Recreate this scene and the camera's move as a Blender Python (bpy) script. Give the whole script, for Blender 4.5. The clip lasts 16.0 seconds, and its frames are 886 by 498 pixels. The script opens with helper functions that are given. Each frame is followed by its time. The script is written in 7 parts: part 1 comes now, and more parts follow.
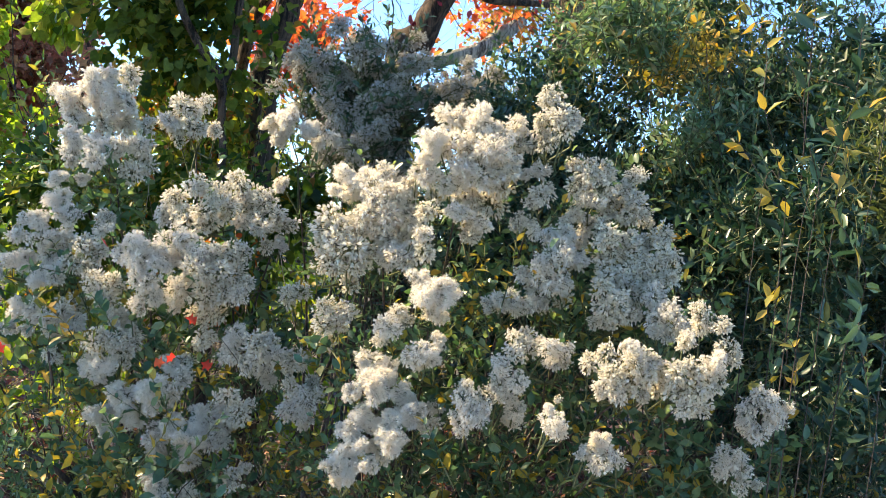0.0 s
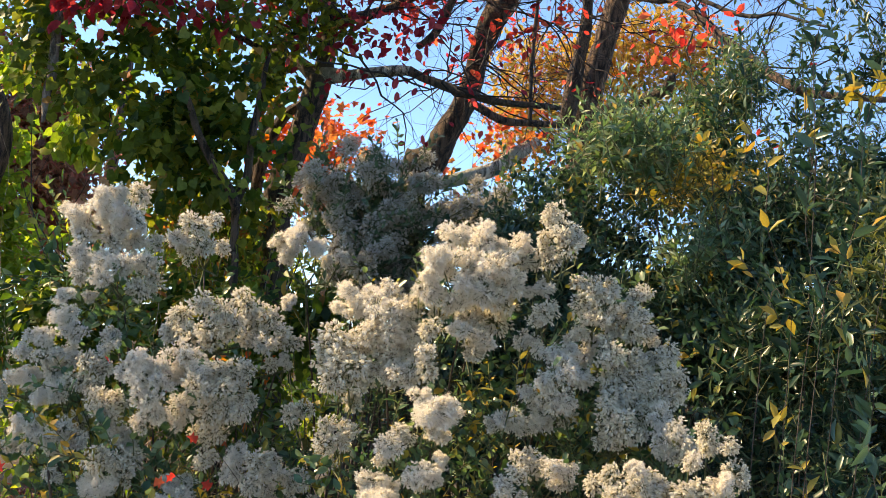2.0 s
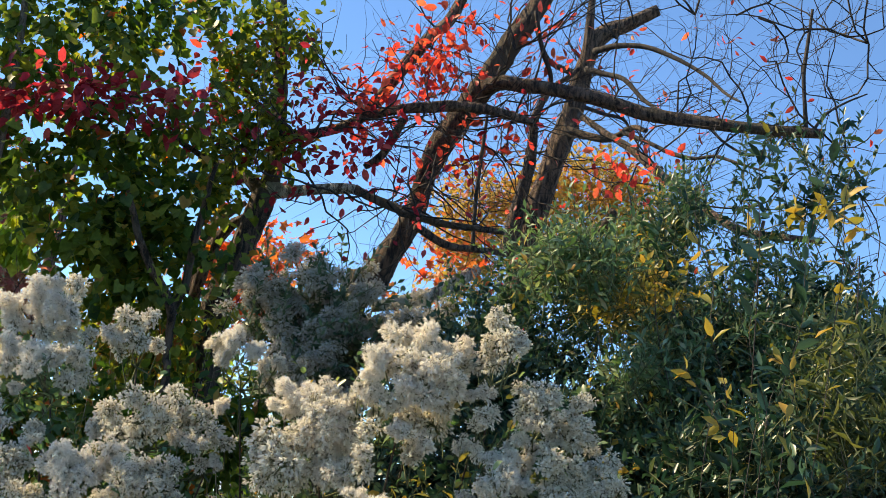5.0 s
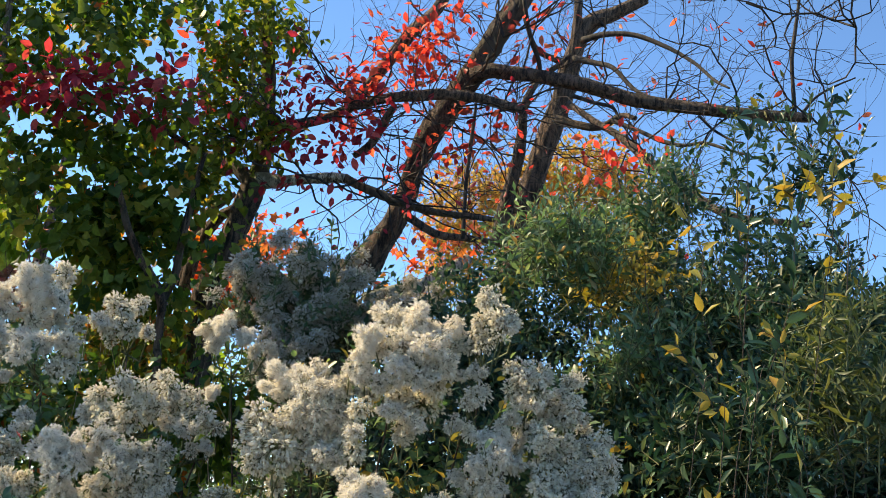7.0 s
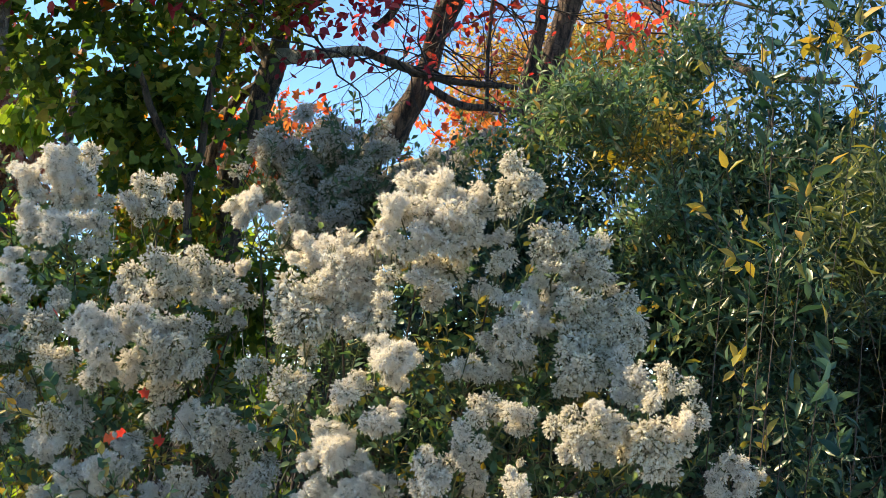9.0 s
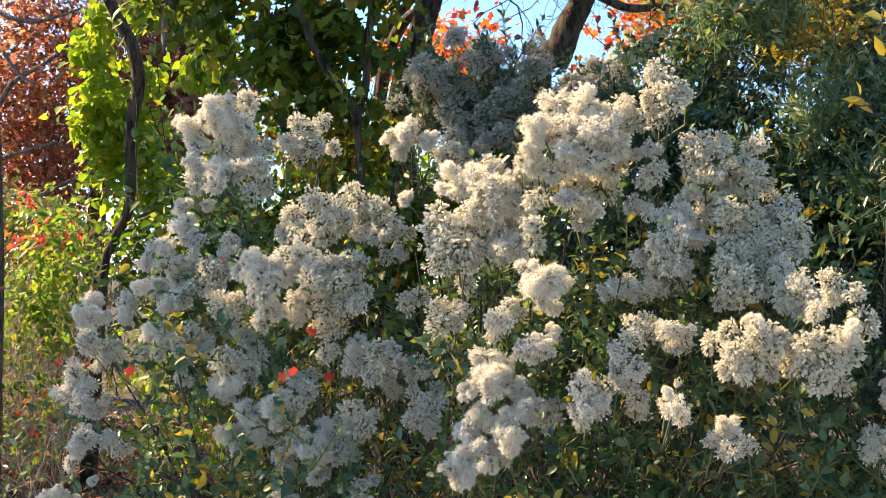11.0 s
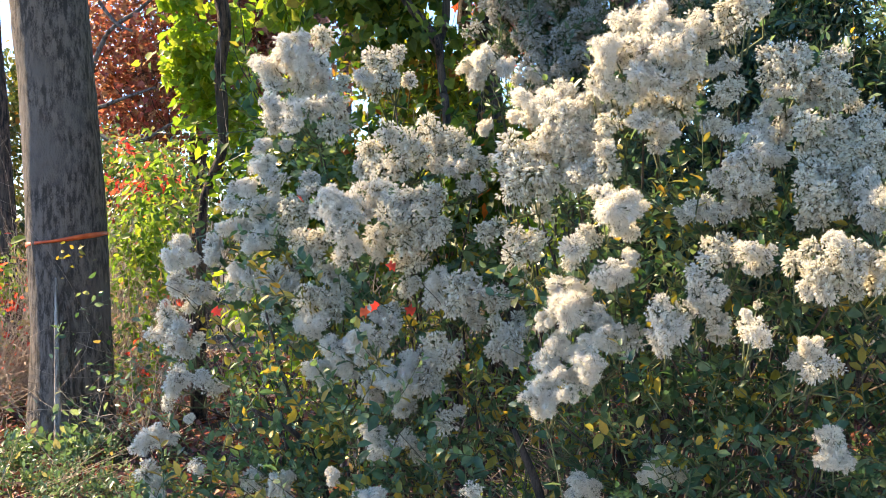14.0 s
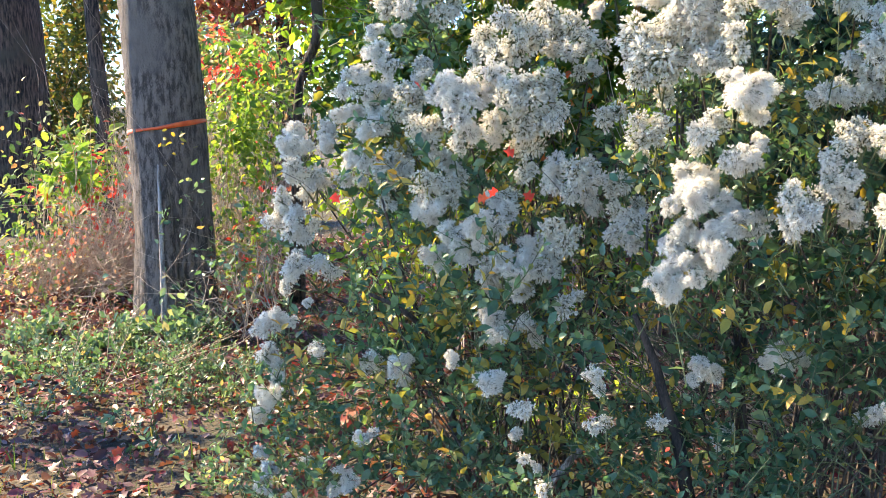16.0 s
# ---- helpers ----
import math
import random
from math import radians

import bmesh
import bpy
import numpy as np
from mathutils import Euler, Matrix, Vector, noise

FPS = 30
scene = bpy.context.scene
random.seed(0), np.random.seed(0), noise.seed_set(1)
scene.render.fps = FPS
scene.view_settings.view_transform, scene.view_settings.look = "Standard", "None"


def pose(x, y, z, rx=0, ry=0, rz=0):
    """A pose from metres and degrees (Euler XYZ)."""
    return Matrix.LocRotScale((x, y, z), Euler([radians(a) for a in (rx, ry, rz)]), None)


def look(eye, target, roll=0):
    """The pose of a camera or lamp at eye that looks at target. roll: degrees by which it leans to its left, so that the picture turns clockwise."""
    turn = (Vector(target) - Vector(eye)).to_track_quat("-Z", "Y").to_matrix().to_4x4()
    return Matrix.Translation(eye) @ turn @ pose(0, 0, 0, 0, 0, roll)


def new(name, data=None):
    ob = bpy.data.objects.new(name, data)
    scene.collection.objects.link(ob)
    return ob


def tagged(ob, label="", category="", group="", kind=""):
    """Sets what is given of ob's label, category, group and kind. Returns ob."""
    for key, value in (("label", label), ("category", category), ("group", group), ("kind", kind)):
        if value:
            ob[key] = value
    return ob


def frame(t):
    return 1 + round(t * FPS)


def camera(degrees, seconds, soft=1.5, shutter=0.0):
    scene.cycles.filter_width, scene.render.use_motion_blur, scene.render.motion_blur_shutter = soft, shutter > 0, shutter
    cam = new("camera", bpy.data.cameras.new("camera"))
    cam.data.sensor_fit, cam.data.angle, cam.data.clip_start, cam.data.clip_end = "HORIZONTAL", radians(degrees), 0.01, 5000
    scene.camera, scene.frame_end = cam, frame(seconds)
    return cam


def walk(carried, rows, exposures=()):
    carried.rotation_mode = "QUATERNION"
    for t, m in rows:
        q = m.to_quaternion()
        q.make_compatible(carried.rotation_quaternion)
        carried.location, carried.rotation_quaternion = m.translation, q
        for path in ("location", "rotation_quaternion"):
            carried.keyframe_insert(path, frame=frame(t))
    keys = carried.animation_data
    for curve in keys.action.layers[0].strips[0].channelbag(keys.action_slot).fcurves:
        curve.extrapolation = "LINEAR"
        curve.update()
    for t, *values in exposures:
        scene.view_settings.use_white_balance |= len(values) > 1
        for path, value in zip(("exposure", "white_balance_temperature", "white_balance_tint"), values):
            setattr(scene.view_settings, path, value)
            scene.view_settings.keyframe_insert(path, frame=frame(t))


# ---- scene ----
from math import sin, cos, pi

# ---- camera ----
cam = camera(41.0, 16.0, soft=0.3)
PATH = [
    (0, (-0.076, -0.052, 1.633), (-0.037, 1.948, 1.633), 5.4),
    (0.5, (-0.073, -0.041, 1.653), (-0.027, 1.957, 1.7), 5.5),
    (1, (-0.071, -0.045, 1.657), (-0.032, 1.951, 1.771), 5.8),
    (1.5, (-0.055, -0.024, 1.656), (-0.045, 1.969, 1.821), 5.5),
    (2, (-0.022, -0.035, 1.635), (-0.038, 1.956, 1.831), 5.6),
    (2.5, (-0.024, -0.045, 1.647), (-0.052, 1.939, 1.896), 5.9),
    (3, (-0.018, -0.053, 1.656), (-0.05, 1.919, 1.989), 6.2),
    (3.5, (-0.025, -0.052, 1.661), (-0.024, 1.911, 2.044), 6.6),
    (3.7, (-0.026, -0.046, 1.654), (-0.012, 1.914, 2.051), 6.6),
    (5.8, (-0.04, 0.044, 1.452), (0.042, 1.991, 1.902), 8.3),
    (6, (-0.035, 0.047, 1.451), (0.052, 1.998, 1.883), 8.2),
    (6.5, (-0.023, 0.039, 1.457), (0.068, 1.993, 1.876), 7.6),
    (7, (-0.023, 0.033, 1.465), (0.056, 1.982, 1.906), 7.2),
    (7.5, (-0.017, 0.032, 1.469), (0.053, 1.983, 1.902), 6.9),
    (8, (-0.017, 0.03, 1.449), (0.053, 1.993, 1.822), 6.6),
    (8.5, (-0.004, 0.033, 1.447), (0.061, 2.008, 1.752), 6.1),
    (9, (-0.01, 0.03, 1.438), (0.047, 2.016, 1.669), 5.4),
    (9.5, (-0.018, 0.041, 1.455), (-0.008, 2.034, 1.626), 4.3),
    (10, (0.028, 0.063, 1.479), (-0.053, 2.057, 1.617), 3.1),
    (10.2, (0.055, 0.066, 1.487), (-0.074, 2.058, 1.606), 2.8),
    (12.3, (0.254, 0.111, 1.499), (-0.127, 2.074, 1.527), -0.4),
    (12.5, (0.262, 0.117, 1.501), (-0.124, 2.079, 1.537), -0.5),
    (13, (0.253, 0.123, 1.52), (-0.138, 2.084, 1.565), -1.0),
    (13.5, (0.244, 0.121, 1.519), (-0.172, 2.077, 1.529), -1.2),
    (14, (0.234, 0.121, 1.504), (-0.22, 2.068, 1.441), -1.0),
    (14.5, (0.206, 0.102, 1.51), (-0.295, 2.033, 1.364), -1.2),
    (15, (0.172, 0.096, 1.511), (-0.369, 2.01, 1.301), -1.5),
    (15.5, (0.128, 0.082, 1.517), (-0.429, 1.988, 1.285), -1.5),
    (16, (0.108, 0.077, 1.512), (-0.47, 1.975, 1.258), -1.5),
]
EXPOSURES = [(0.0, 2.1, 7800, 7), (1.5, 1.79, 9100, 11), (3.5, 1.35, 7900, 6), (7.0, 1.38, 7900, 3), (9.0, 1.62, 8100, 3), (10.2, 1.86, 8800, 8), (12.5, 2.08, 8500, 10), (14.5, 2.29, 7600, 9), (16.0, 2.54, 7150, 8)]
walk(cam, [(t, look(eye, target, roll)) for t, eye, target, roll in PATH], EXPOSURES)

# ---- light: a low autumn sun ahead and to the left, clear blue sky ----
SUN_AZ, SUN_EL = 70.0, 40.0   # degrees to the left of +y, degrees up
sun_way = Vector((-sin(radians(SUN_AZ)) * cos(radians(SUN_EL)), cos(radians(SUN_AZ)) * cos(radians(SUN_EL)), sin(radians(SUN_EL))))
sun = new("sun", bpy.data.lights.new("sun", "SUN"))
sun.data.energy, sun.data.angle, sun.data.color = 3.5, radians(0.6), (1.0, 0.83, 0.60)
sun.matrix_world = look(tuple(sun_way * 40), (0, 0, 0))
world = bpy.data.worlds.new("sky")
scene.world = world
world.use_nodes = True
wt = world.node_tree
sky = wt.nodes.new("ShaderNodeTexSky")
sky.sky_type, sky.sun_disc = "NISHITA", False
sky.sun_elevation, sky.sun_rotation = radians(SUN_EL), radians(-SUN_AZ)
sky.altitude, sky.air_density, sky.dust_density, sky.ozone_density = 2500.0, 1.0, 0.0, 10.0
wt.nodes["Background"].inputs["Strength"].default_value = 0.125
wt.links.new(sky.outputs["Color"], wt.nodes["Background"].inputs["Color"])


# ---- materials ----
def nodes_of(name):
    m = bpy.data.materials.new(name)
    m.use_nodes = True
    t = m.node_tree
    return m, t, t.nodes["Principled BSDF"], t.nodes["Material Output"]


def ramp(t, fac, stops, constant=False):
    r = t.nodes.new("ShaderNodeValToRGB")
    r.color_ramp.interpolation = "CONSTANT" if constant else "LINEAR"
    while len(r.color_ramp.elements) < len(stops):
        r.color_ramp.elements.new(0.5)
    for e, (p, c) in zip(r.color_ramp.elements, stops):
        e.position, e.color = p, (*c, 1)
    t.links.new(fac, r.inputs["Fac"])
    return r.outputs["Color"]


def noise_tex(t, scale, detail=4, coord="Object", stretch=None):
    tc = t.nodes.new("ShaderNodeTexCoord")
    n = t.nodes.new("ShaderNodeTexNoise")
    n.inputs["Scale"].default_value, n.inputs["Detail"].default_value = scale, detail
    src = tc.outputs[coord]
    if stretch:
        mp = t.nodes.new("ShaderNodeMapping")
        mp.inputs["Scale"].default_value = stretch
        t.links.new(src, mp.inputs["Vector"])
        src = mp.outputs["Vector"]
    t.links.new(src, n.inputs["Vector"])
    return n.outputs["Fac"]


def mix(t, fac, a, b, mode="MIX"):
    m = t.nodes.new("ShaderNodeMix")
    m.data_type, m.blend_type = "RGBA", mode
    for key, v in ((0, fac), (6, a), (7, b)):
        if isinstance(v, (int, float)):
            m.inputs[key].default_value = v
        elif isinstance(v, tuple):
            m.inputs[key].default_value = (*v, 1)
        else:
            t.links.new(v, m.inputs[key])
    return m.outputs[2]


def leaf_material(name, stops, through_light=0.4, rough=0.45, tint=(1.0, 1.0, 0.55), gain=1.6):
    """Leaves whose colour differs from leaf to leaf; light comes through the blade."""
    m, t, p, out = nodes_of(name)
    g = t.nodes.new("ShaderNodeNewGeometry")
    oi = t.nodes.new("ShaderNodeObjectInfo")
    both = t.nodes.new("ShaderNodeMath")
    both.operation = "ADD"
    t.links.new(g.outputs["Random Per Island"], both.inputs[0])
    t.links.new(oi.outputs["Random"], both.inputs[1])
    one = t.nodes.new("ShaderNodeMath")
    one.operation = "FRACT"
    t.links.new(both.outputs[0], one.inputs[0])
    col = ramp(t, one.outputs[0], stops)
    spots = ramp(t, noise_tex(t, 45.0, 3), [(0.3, (0.72, 0.72, 0.70)), (0.7, (1.15, 1.15, 1.1))])
    col = mix(t, 1.0, col, spots, "MULTIPLY")
    t.links.new(col, p.inputs["Base Color"])
    p.inputs["Roughness"].default_value = rough
    p.inputs["Specular IOR Level"].default_value = 0.34
    tr = t.nodes.new("ShaderNodeBsdfTranslucent")
    t.links.new(mix(t, 1.0, col, tuple(gain * c for c in tint), "MULTIPLY"), tr.inputs["Color"])
    ms = t.nodes.new("ShaderNodeMixShader")
    ms.inputs["Fac"].default_value = through_light
    t.links.new(p.outputs[0], ms.inputs[1])
    t.links.new(tr.outputs[0], ms.inputs[2])
    t.links.new(ms.outputs[0], out.inputs["Surface"])
    return m


def bark_material(name, dark, light, scale=14.0, moss=None, bump=0.6, long=0.16):
    m, t, p, out = nodes_of(name)
    ridge = noise_tex(t, scale, 6, stretch=(1, 1, long))
    fine = noise_tex(t, scale * 6, 4, stretch=(1, 1, 0.4))
    both = mix(t, 0.35, ridge, fine)
    col = ramp(t, both, [(0.43, dark), (0.57, light)])
    if moss:
        patch = ramp(t, noise_tex(t, 2.6, 5), [(0.5, (0, 0, 0)), (0.66, (1, 1, 1))])
        col = mix(t, patch, col, moss)
    t.links.new(col, p.inputs["Base Color"])
    p.inputs["Roughness"].default_value = 0.9
    b = t.nodes.new("ShaderNodeBump")
    b.inputs["Strength"].default_value, b.inputs["Distance"].default_value = bump, 0.045
    t.links.new(both, b.inputs["Height"])
    t.links.new(b.outputs["Normal"], p.inputs["Normal"])
    return m


def fluff_material(name, stops, through_light=0.5):
    m, t, p, out = nodes_of(name)
    g = t.nodes.new("ShaderNodeNewGeometry")
    oi = t.nodes.new("ShaderNodeObjectInfo")
    col = ramp(t, g.outputs["Random Per Island"], stops)
    shade = ramp(t, oi.outputs["Random"], [(0.0, (0.92, 0.92, 0.90)), (1.0, (1.0, 0.98, 0.93))])
    col = mix(t, 1.0, col, shade, "MULTIPLY")
    t.links.new(col, p.inputs["Base Color"])
    p.inputs["Roughness"].default_value = 0.8
    p.inputs["Specular IOR Level"].default_value = 0.2
    tr = t.nodes.new("ShaderNodeBsdfTranslucent")
    t.links.new(col, tr.inputs["Color"])
    ms = t.nodes.new("ShaderNodeMixShader")
    ms.inputs["Fac"].default_value = through_light
    t.links.new(p.outputs[0], ms.inputs[1])
    t.links.new(tr.outputs[0], ms.inputs[2])
    t.links.new(ms.outputs[0], out.inputs["Surface"])
    return m


def ground_material():
    m, t, p, out = nodes_of("leaf_litter_soil")
    col = ramp(t, noise_tex(t, 9.0, 8), [(0.3, (0.025, 0.020, 0.013)), (0.5, (0.06, 0.043, 0.026)), (0.7, (0.13, 0.085, 0.05))])
    grass = ramp(t, noise_tex(t, 0.9, 4), [(0.45, (0, 0, 0)), (0.6, (1, 1, 1))])
    col = mix(t, grass, col, mix(t, noise_tex(t, 26.0, 6), (0.018, 0.018, 0.010), (0.085, 0.075, 0.035)))
    tc = t.nodes.new("ShaderNodeTexCoord")
    xyz = t.nodes.new("ShaderNodeSeparateXYZ")
    t.links.new(tc.outputs["Object"], xyz.inputs["Vector"])
    edge = t.nodes.new("ShaderNodeMapRange")
    edge.inputs["From Min"].default_value, edge.inputs["From Max"].default_value = 3.3, 2.6
    t.links.new(xyz.outputs["Y"], edge.inputs["Value"])
    # Pale unseen path in the foreground, added to bounce sunlight onto the bushes.
    bounce_path = ramp(t, noise_tex(t, 60.0, 5), [(0.3, (0.19, 0.175, 0.15)), (0.7, (0.40, 0.37, 0.325))])
    lawn = ramp(t, noise_tex(t, 14.0, 6), [(0.3, (0.035, 0.055, 0.018)), (0.7, (0.085, 0.11, 0.04))])
    verge = t.nodes.new("ShaderNodeMapRange")
    verge.inputs["From Min"].default_value, verge.inputs["From Max"].default_value = -2.0, -2.6
    t.links.new(xyz.outputs["Y"], verge.inputs["Value"])
    bounce_path = mix(t, verge.outputs["Result"], bounce_path, lawn)
    col = mix(t, edge.outputs["Result"], col, bounce_path)
    t.links.new(col, p.inputs["Base Color"])
    p.inputs["Roughness"].default_value = 0.95
    b = t.nodes.new("ShaderNodeBump")
    b.inputs["Strength"].default_value, b.inputs["Distance"].default_value = 0.8, 0.04
    t.links.new(noise_tex(t, 30.0, 6), b.inputs["Height"])
    t.links.new(b.outputs["Normal"], p.inputs["Normal"])
    return m


FLUFF = fluff_material("seed_fluff", [(0.0, (0.89, 0.85, 0.78)), (0.6, (0.93, 0.91, 0.86)), (1.0, (0.82, 0.75, 0.63))], 0.45)
CREAM = fluff_material("cream_seed_brush", [(0.0, (0.92, 0.89, 0.82)), (0.6, (0.91, 0.88, 0.80)), (1.0, (0.74, 0.67, 0.50))], 0.42)
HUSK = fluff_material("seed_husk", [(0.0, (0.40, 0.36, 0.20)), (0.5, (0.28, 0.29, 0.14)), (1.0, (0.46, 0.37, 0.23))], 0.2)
GREYFLUFF = fluff_material("grey_seed_fluff", [(0.0, (0.58, 0.55, 0.50)), (0.6, (0.72, 0.69, 0.63)), (1.0, (0.42, 0.40, 0.32))], 0.40)
STALK = bark_material("green_stalk", (0.05, 0.07, 0.03), (0.16, 0.17, 0.08), 40.0, bump=0.2)
STEM = bark_material("shrub_stem", (0.03, 0.022, 0.018), (0.11, 0.085, 0.07), 30.0, bump=0.4)
BARK_DARK = bark_material("dark_ridged_bark", (0.013, 0.009, 0.007), (0.160, 0.104, 0.072), 46.0, moss=(0.085, 0.068, 0.046), bump=1.0)
# Pale tone stands in for the sun on two limbs.
BARK_SUNLIT = bark_material("sunlit_bark", (0.07, 0.054, 0.040), (0.60, 0.55, 0.46), 34.0, moss=(0.28, 0.29, 0.22), bump=0.9)
BARK_GREY = bark_material("grey_smooth_bark", (0.060, 0.050, 0.043), (0.235, 0.20, 0.172), 30.0, moss=(0.19, 0.172, 0.142), bump=0.9)
BARK_TRUNK = bark_material("cracked_trunk_bark", (0.060, 0.046, 0.036), (0.245, 0.190, 0.152), 34.0, moss=(0.185, 0.148, 0.122), bump=1.0, long=0.3)
# Pale tone stands for sun on the ridge; also bark of a dead stem.
BARK_PALE = bark_material("pale_ridge_bark", (0.20, 0.17, 0.145), (0.58, 0.53, 0.47), 36.0, bump=1.0)
BARK_TAN = bark_material("tan_bark", (0.022, 0.014, 0.010), (0.22, 0.140, 0.096), 46.0, bump=1.0)
TWIG = bark_material("twig_bark", (0.012, 0.010, 0.009), (0.05, 0.04, 0.034), 40.0, bump=0.2)
DRYTWIG = bark_material("dry_twig", (0.24, 0.17, 0.12), (0.55, 0.43, 0.33), 40.0, bump=0.2)
GROUND = ground_material()
G_DARK = [(0.0, (0.032, 0.082, 0.048)), (0.5, (0.080, 0.165, 0.092)), (0.86, (0.20, 0.28, 0.16)), (0.93, (0.28, 0.25, 0.05)), (1.0, (0.52, 0.35, 0.06))]
LEAF_BUSH = leaf_material("bush_leaf", G_DARK, 0.35, 0.34)
# Bush leaf made greyer and lighter to make up for the side bush's dim light.
LEAF_SIDE = leaf_material("greyish_lightened_leaf", [(0.0, (0.048, 0.11, 0.070)), (0.5, (0.10, 0.19, 0.115)), (0.86, (0.21, 0.29, 0.17)), (0.93, (0.30, 0.27, 0.06)), (1.0, (0.52, 0.36, 0.07))], 0.40, 0.34)
LEAF_SILVER = leaf_material("silver_green_leaf", [(0.0, (0.045, 0.095, 0.058)), (0.6, (0.09, 0.15, 0.095)), (1.0, (0.16, 0.21, 0.13))], 0.35, 0.4)
# Greens darkened to carry the shade over the right-hand shrubs.
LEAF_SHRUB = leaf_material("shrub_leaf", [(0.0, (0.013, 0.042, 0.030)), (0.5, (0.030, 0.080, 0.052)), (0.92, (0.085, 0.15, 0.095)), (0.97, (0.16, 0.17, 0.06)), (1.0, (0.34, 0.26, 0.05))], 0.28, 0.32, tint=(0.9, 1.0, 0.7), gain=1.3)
LEAF_PALE = leaf_material("pale_green_leaf", [(0.0, (0.032, 0.076, 0.048)), (0.6, (0.076, 0.140, 0.086)), (0.90, (0.16, 0.22, 0.125)), (1.0, (0.34, 0.28, 0.07))], 0.48, 0.40, tint=(0.95, 1.0, 0.65), gain=1.5)
LEAF_STRAW = leaf_material("pale_yellow_green_leaf", [(0.0, (0.04, 0.066, 0.03)), (0.6, (0.078, 0.108, 0.048)), (1.0, (0.16, 0.165, 0.065))], 0.35, 0.48)
LEAF_OLIVE = leaf_material("olive_leaf", [(0.0, (0.05, 0.075, 0.025)), (0.5, (0.10, 0.13, 0.04)), (0.85, (0.26, 0.22, 0.06)), (1.0, (0.34, 0.16, 0.05))], 0.4)
LEAF_COVER = leaf_material("groundcover_leaf", [(0.0, (0.06, 0.13, 0.07)), (0.6, (0.14, 0.235, 0.135)), (0.92, (0.28, 0.36, 0.25)), (1.0, (0.45, 0.28, 0.10))], 0.35, 0.32)
LEAF_YELLOW = leaf_material("yellow_leaf", [(0.0, (0.26, 0.25, 0.06)), (0.6, (0.42, 0.32, 0.07)), (1.0, (0.50, 0.31, 0.08))], 0.35, gain=1.3)
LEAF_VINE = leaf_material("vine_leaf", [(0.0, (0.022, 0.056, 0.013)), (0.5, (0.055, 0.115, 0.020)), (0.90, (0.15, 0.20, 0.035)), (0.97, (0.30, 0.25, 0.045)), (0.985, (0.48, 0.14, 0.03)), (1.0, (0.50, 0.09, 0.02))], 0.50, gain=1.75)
# The same vine leaf in paler greens, with sunlight put into the colour.
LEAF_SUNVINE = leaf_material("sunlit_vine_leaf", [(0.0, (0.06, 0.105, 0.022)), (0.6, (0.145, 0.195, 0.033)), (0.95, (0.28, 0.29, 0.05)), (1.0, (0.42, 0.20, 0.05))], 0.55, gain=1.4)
LEAF_EMBER = leaf_material("ember_leaf", [(0.0, (0.50, 0.065, 0.03)), (0.5, (0.56, 0.14, 0.05)), (1.0, (0.52, 0.24, 0.07))], 0.55, tint=(1.0, 0.8, 0.6), gain=1.6)
LEAF_GOLD = leaf_material("gold_leaf", [(0.0, (0.32, 0.245, 0.06)), (0.5, (0.48, 0.37, 0.10)), (0.85, (0.54, 0.29, 0.08)), (1.0, (0.50, 0.12, 0.05))], 0.5, tint=(1.0, 0.9, 0.6), gain=1.4)
LEAF_LIME = leaf_material("lime_leaf", [(0.0, (0.14, 0.25, 0.035)), (0.6, (0.26, 0.37, 0.055)), (1.0, (0.42, 0.42, 0.08))], 0.55, gain=1.5)
LEAF_RED = leaf_material("red_leaf", [(0.0, (0.45, 0.035, 0.035)), (0.5, (0.60, 0.075, 0.055)), (0.8, (0.66, 0.16, 0.08)), (1.0, (0.26, 0.035, 0.035))], 0.55, tint=(1.0, 0.8, 0.7), gain=1.8)
LEAF_RUST = leaf_material("rust_leaf", [(0.0, (0.14, 0.08, 0.05)), (0.35, (0.34, 0.16, 0.10)), (0.6, (0.46, 0.13, 0.11)), (0.82, (0.48, 0.34, 0.17)), (1.0, (0.55, 0.22, 0.19))], 0.5, tint=(1.0, 0.85, 0.7), gain=1.5)
LEAF_CRIMSON = leaf_material("crimson_leaf", [(0.0, (0.20, 0.015, 0.03)), (0.6, (0.38, 0.035, 0.06)), (1.0, (0.52, 0.10, 0.09))], 0.5, tint=(1.0, 0.65, 0.65))
LEAF_LITTER = leaf_material("fallen_leaf", [(0.0, (0.045, 0.020, 0.021)), (0.3, (0.11, 0.042, 0.046)), (0.5, (0.18, 0.078, 0.078)), (0.66, (0.24, 0.12, 0.115)), (0.78, (0.28, 0.035, 0.045)), (0.9, (0.38, 0.10, 0.05)), (1.0, (0.40, 0.26, 0.17))], 0.15, 0.5)
LEAF_MIXED = leaf_material("undergrowth_leaf", [(0.0, (0.07, 0.13, 0.05)), (0.4, (0.17, 0.25, 0.09)), (0.7, (0.32, 0.36, 0.16)), (0.84, (0.44, 0.33, 0.16)), (0.94, (0.48, 0.20, 0.12)), (1.0, (0.55, 0.07, 0.06))], 0.42, gain=1.3)
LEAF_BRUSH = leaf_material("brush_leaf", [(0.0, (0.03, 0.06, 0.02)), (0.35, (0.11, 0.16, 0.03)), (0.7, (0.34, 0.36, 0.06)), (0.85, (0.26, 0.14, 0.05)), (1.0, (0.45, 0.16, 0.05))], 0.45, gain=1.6)
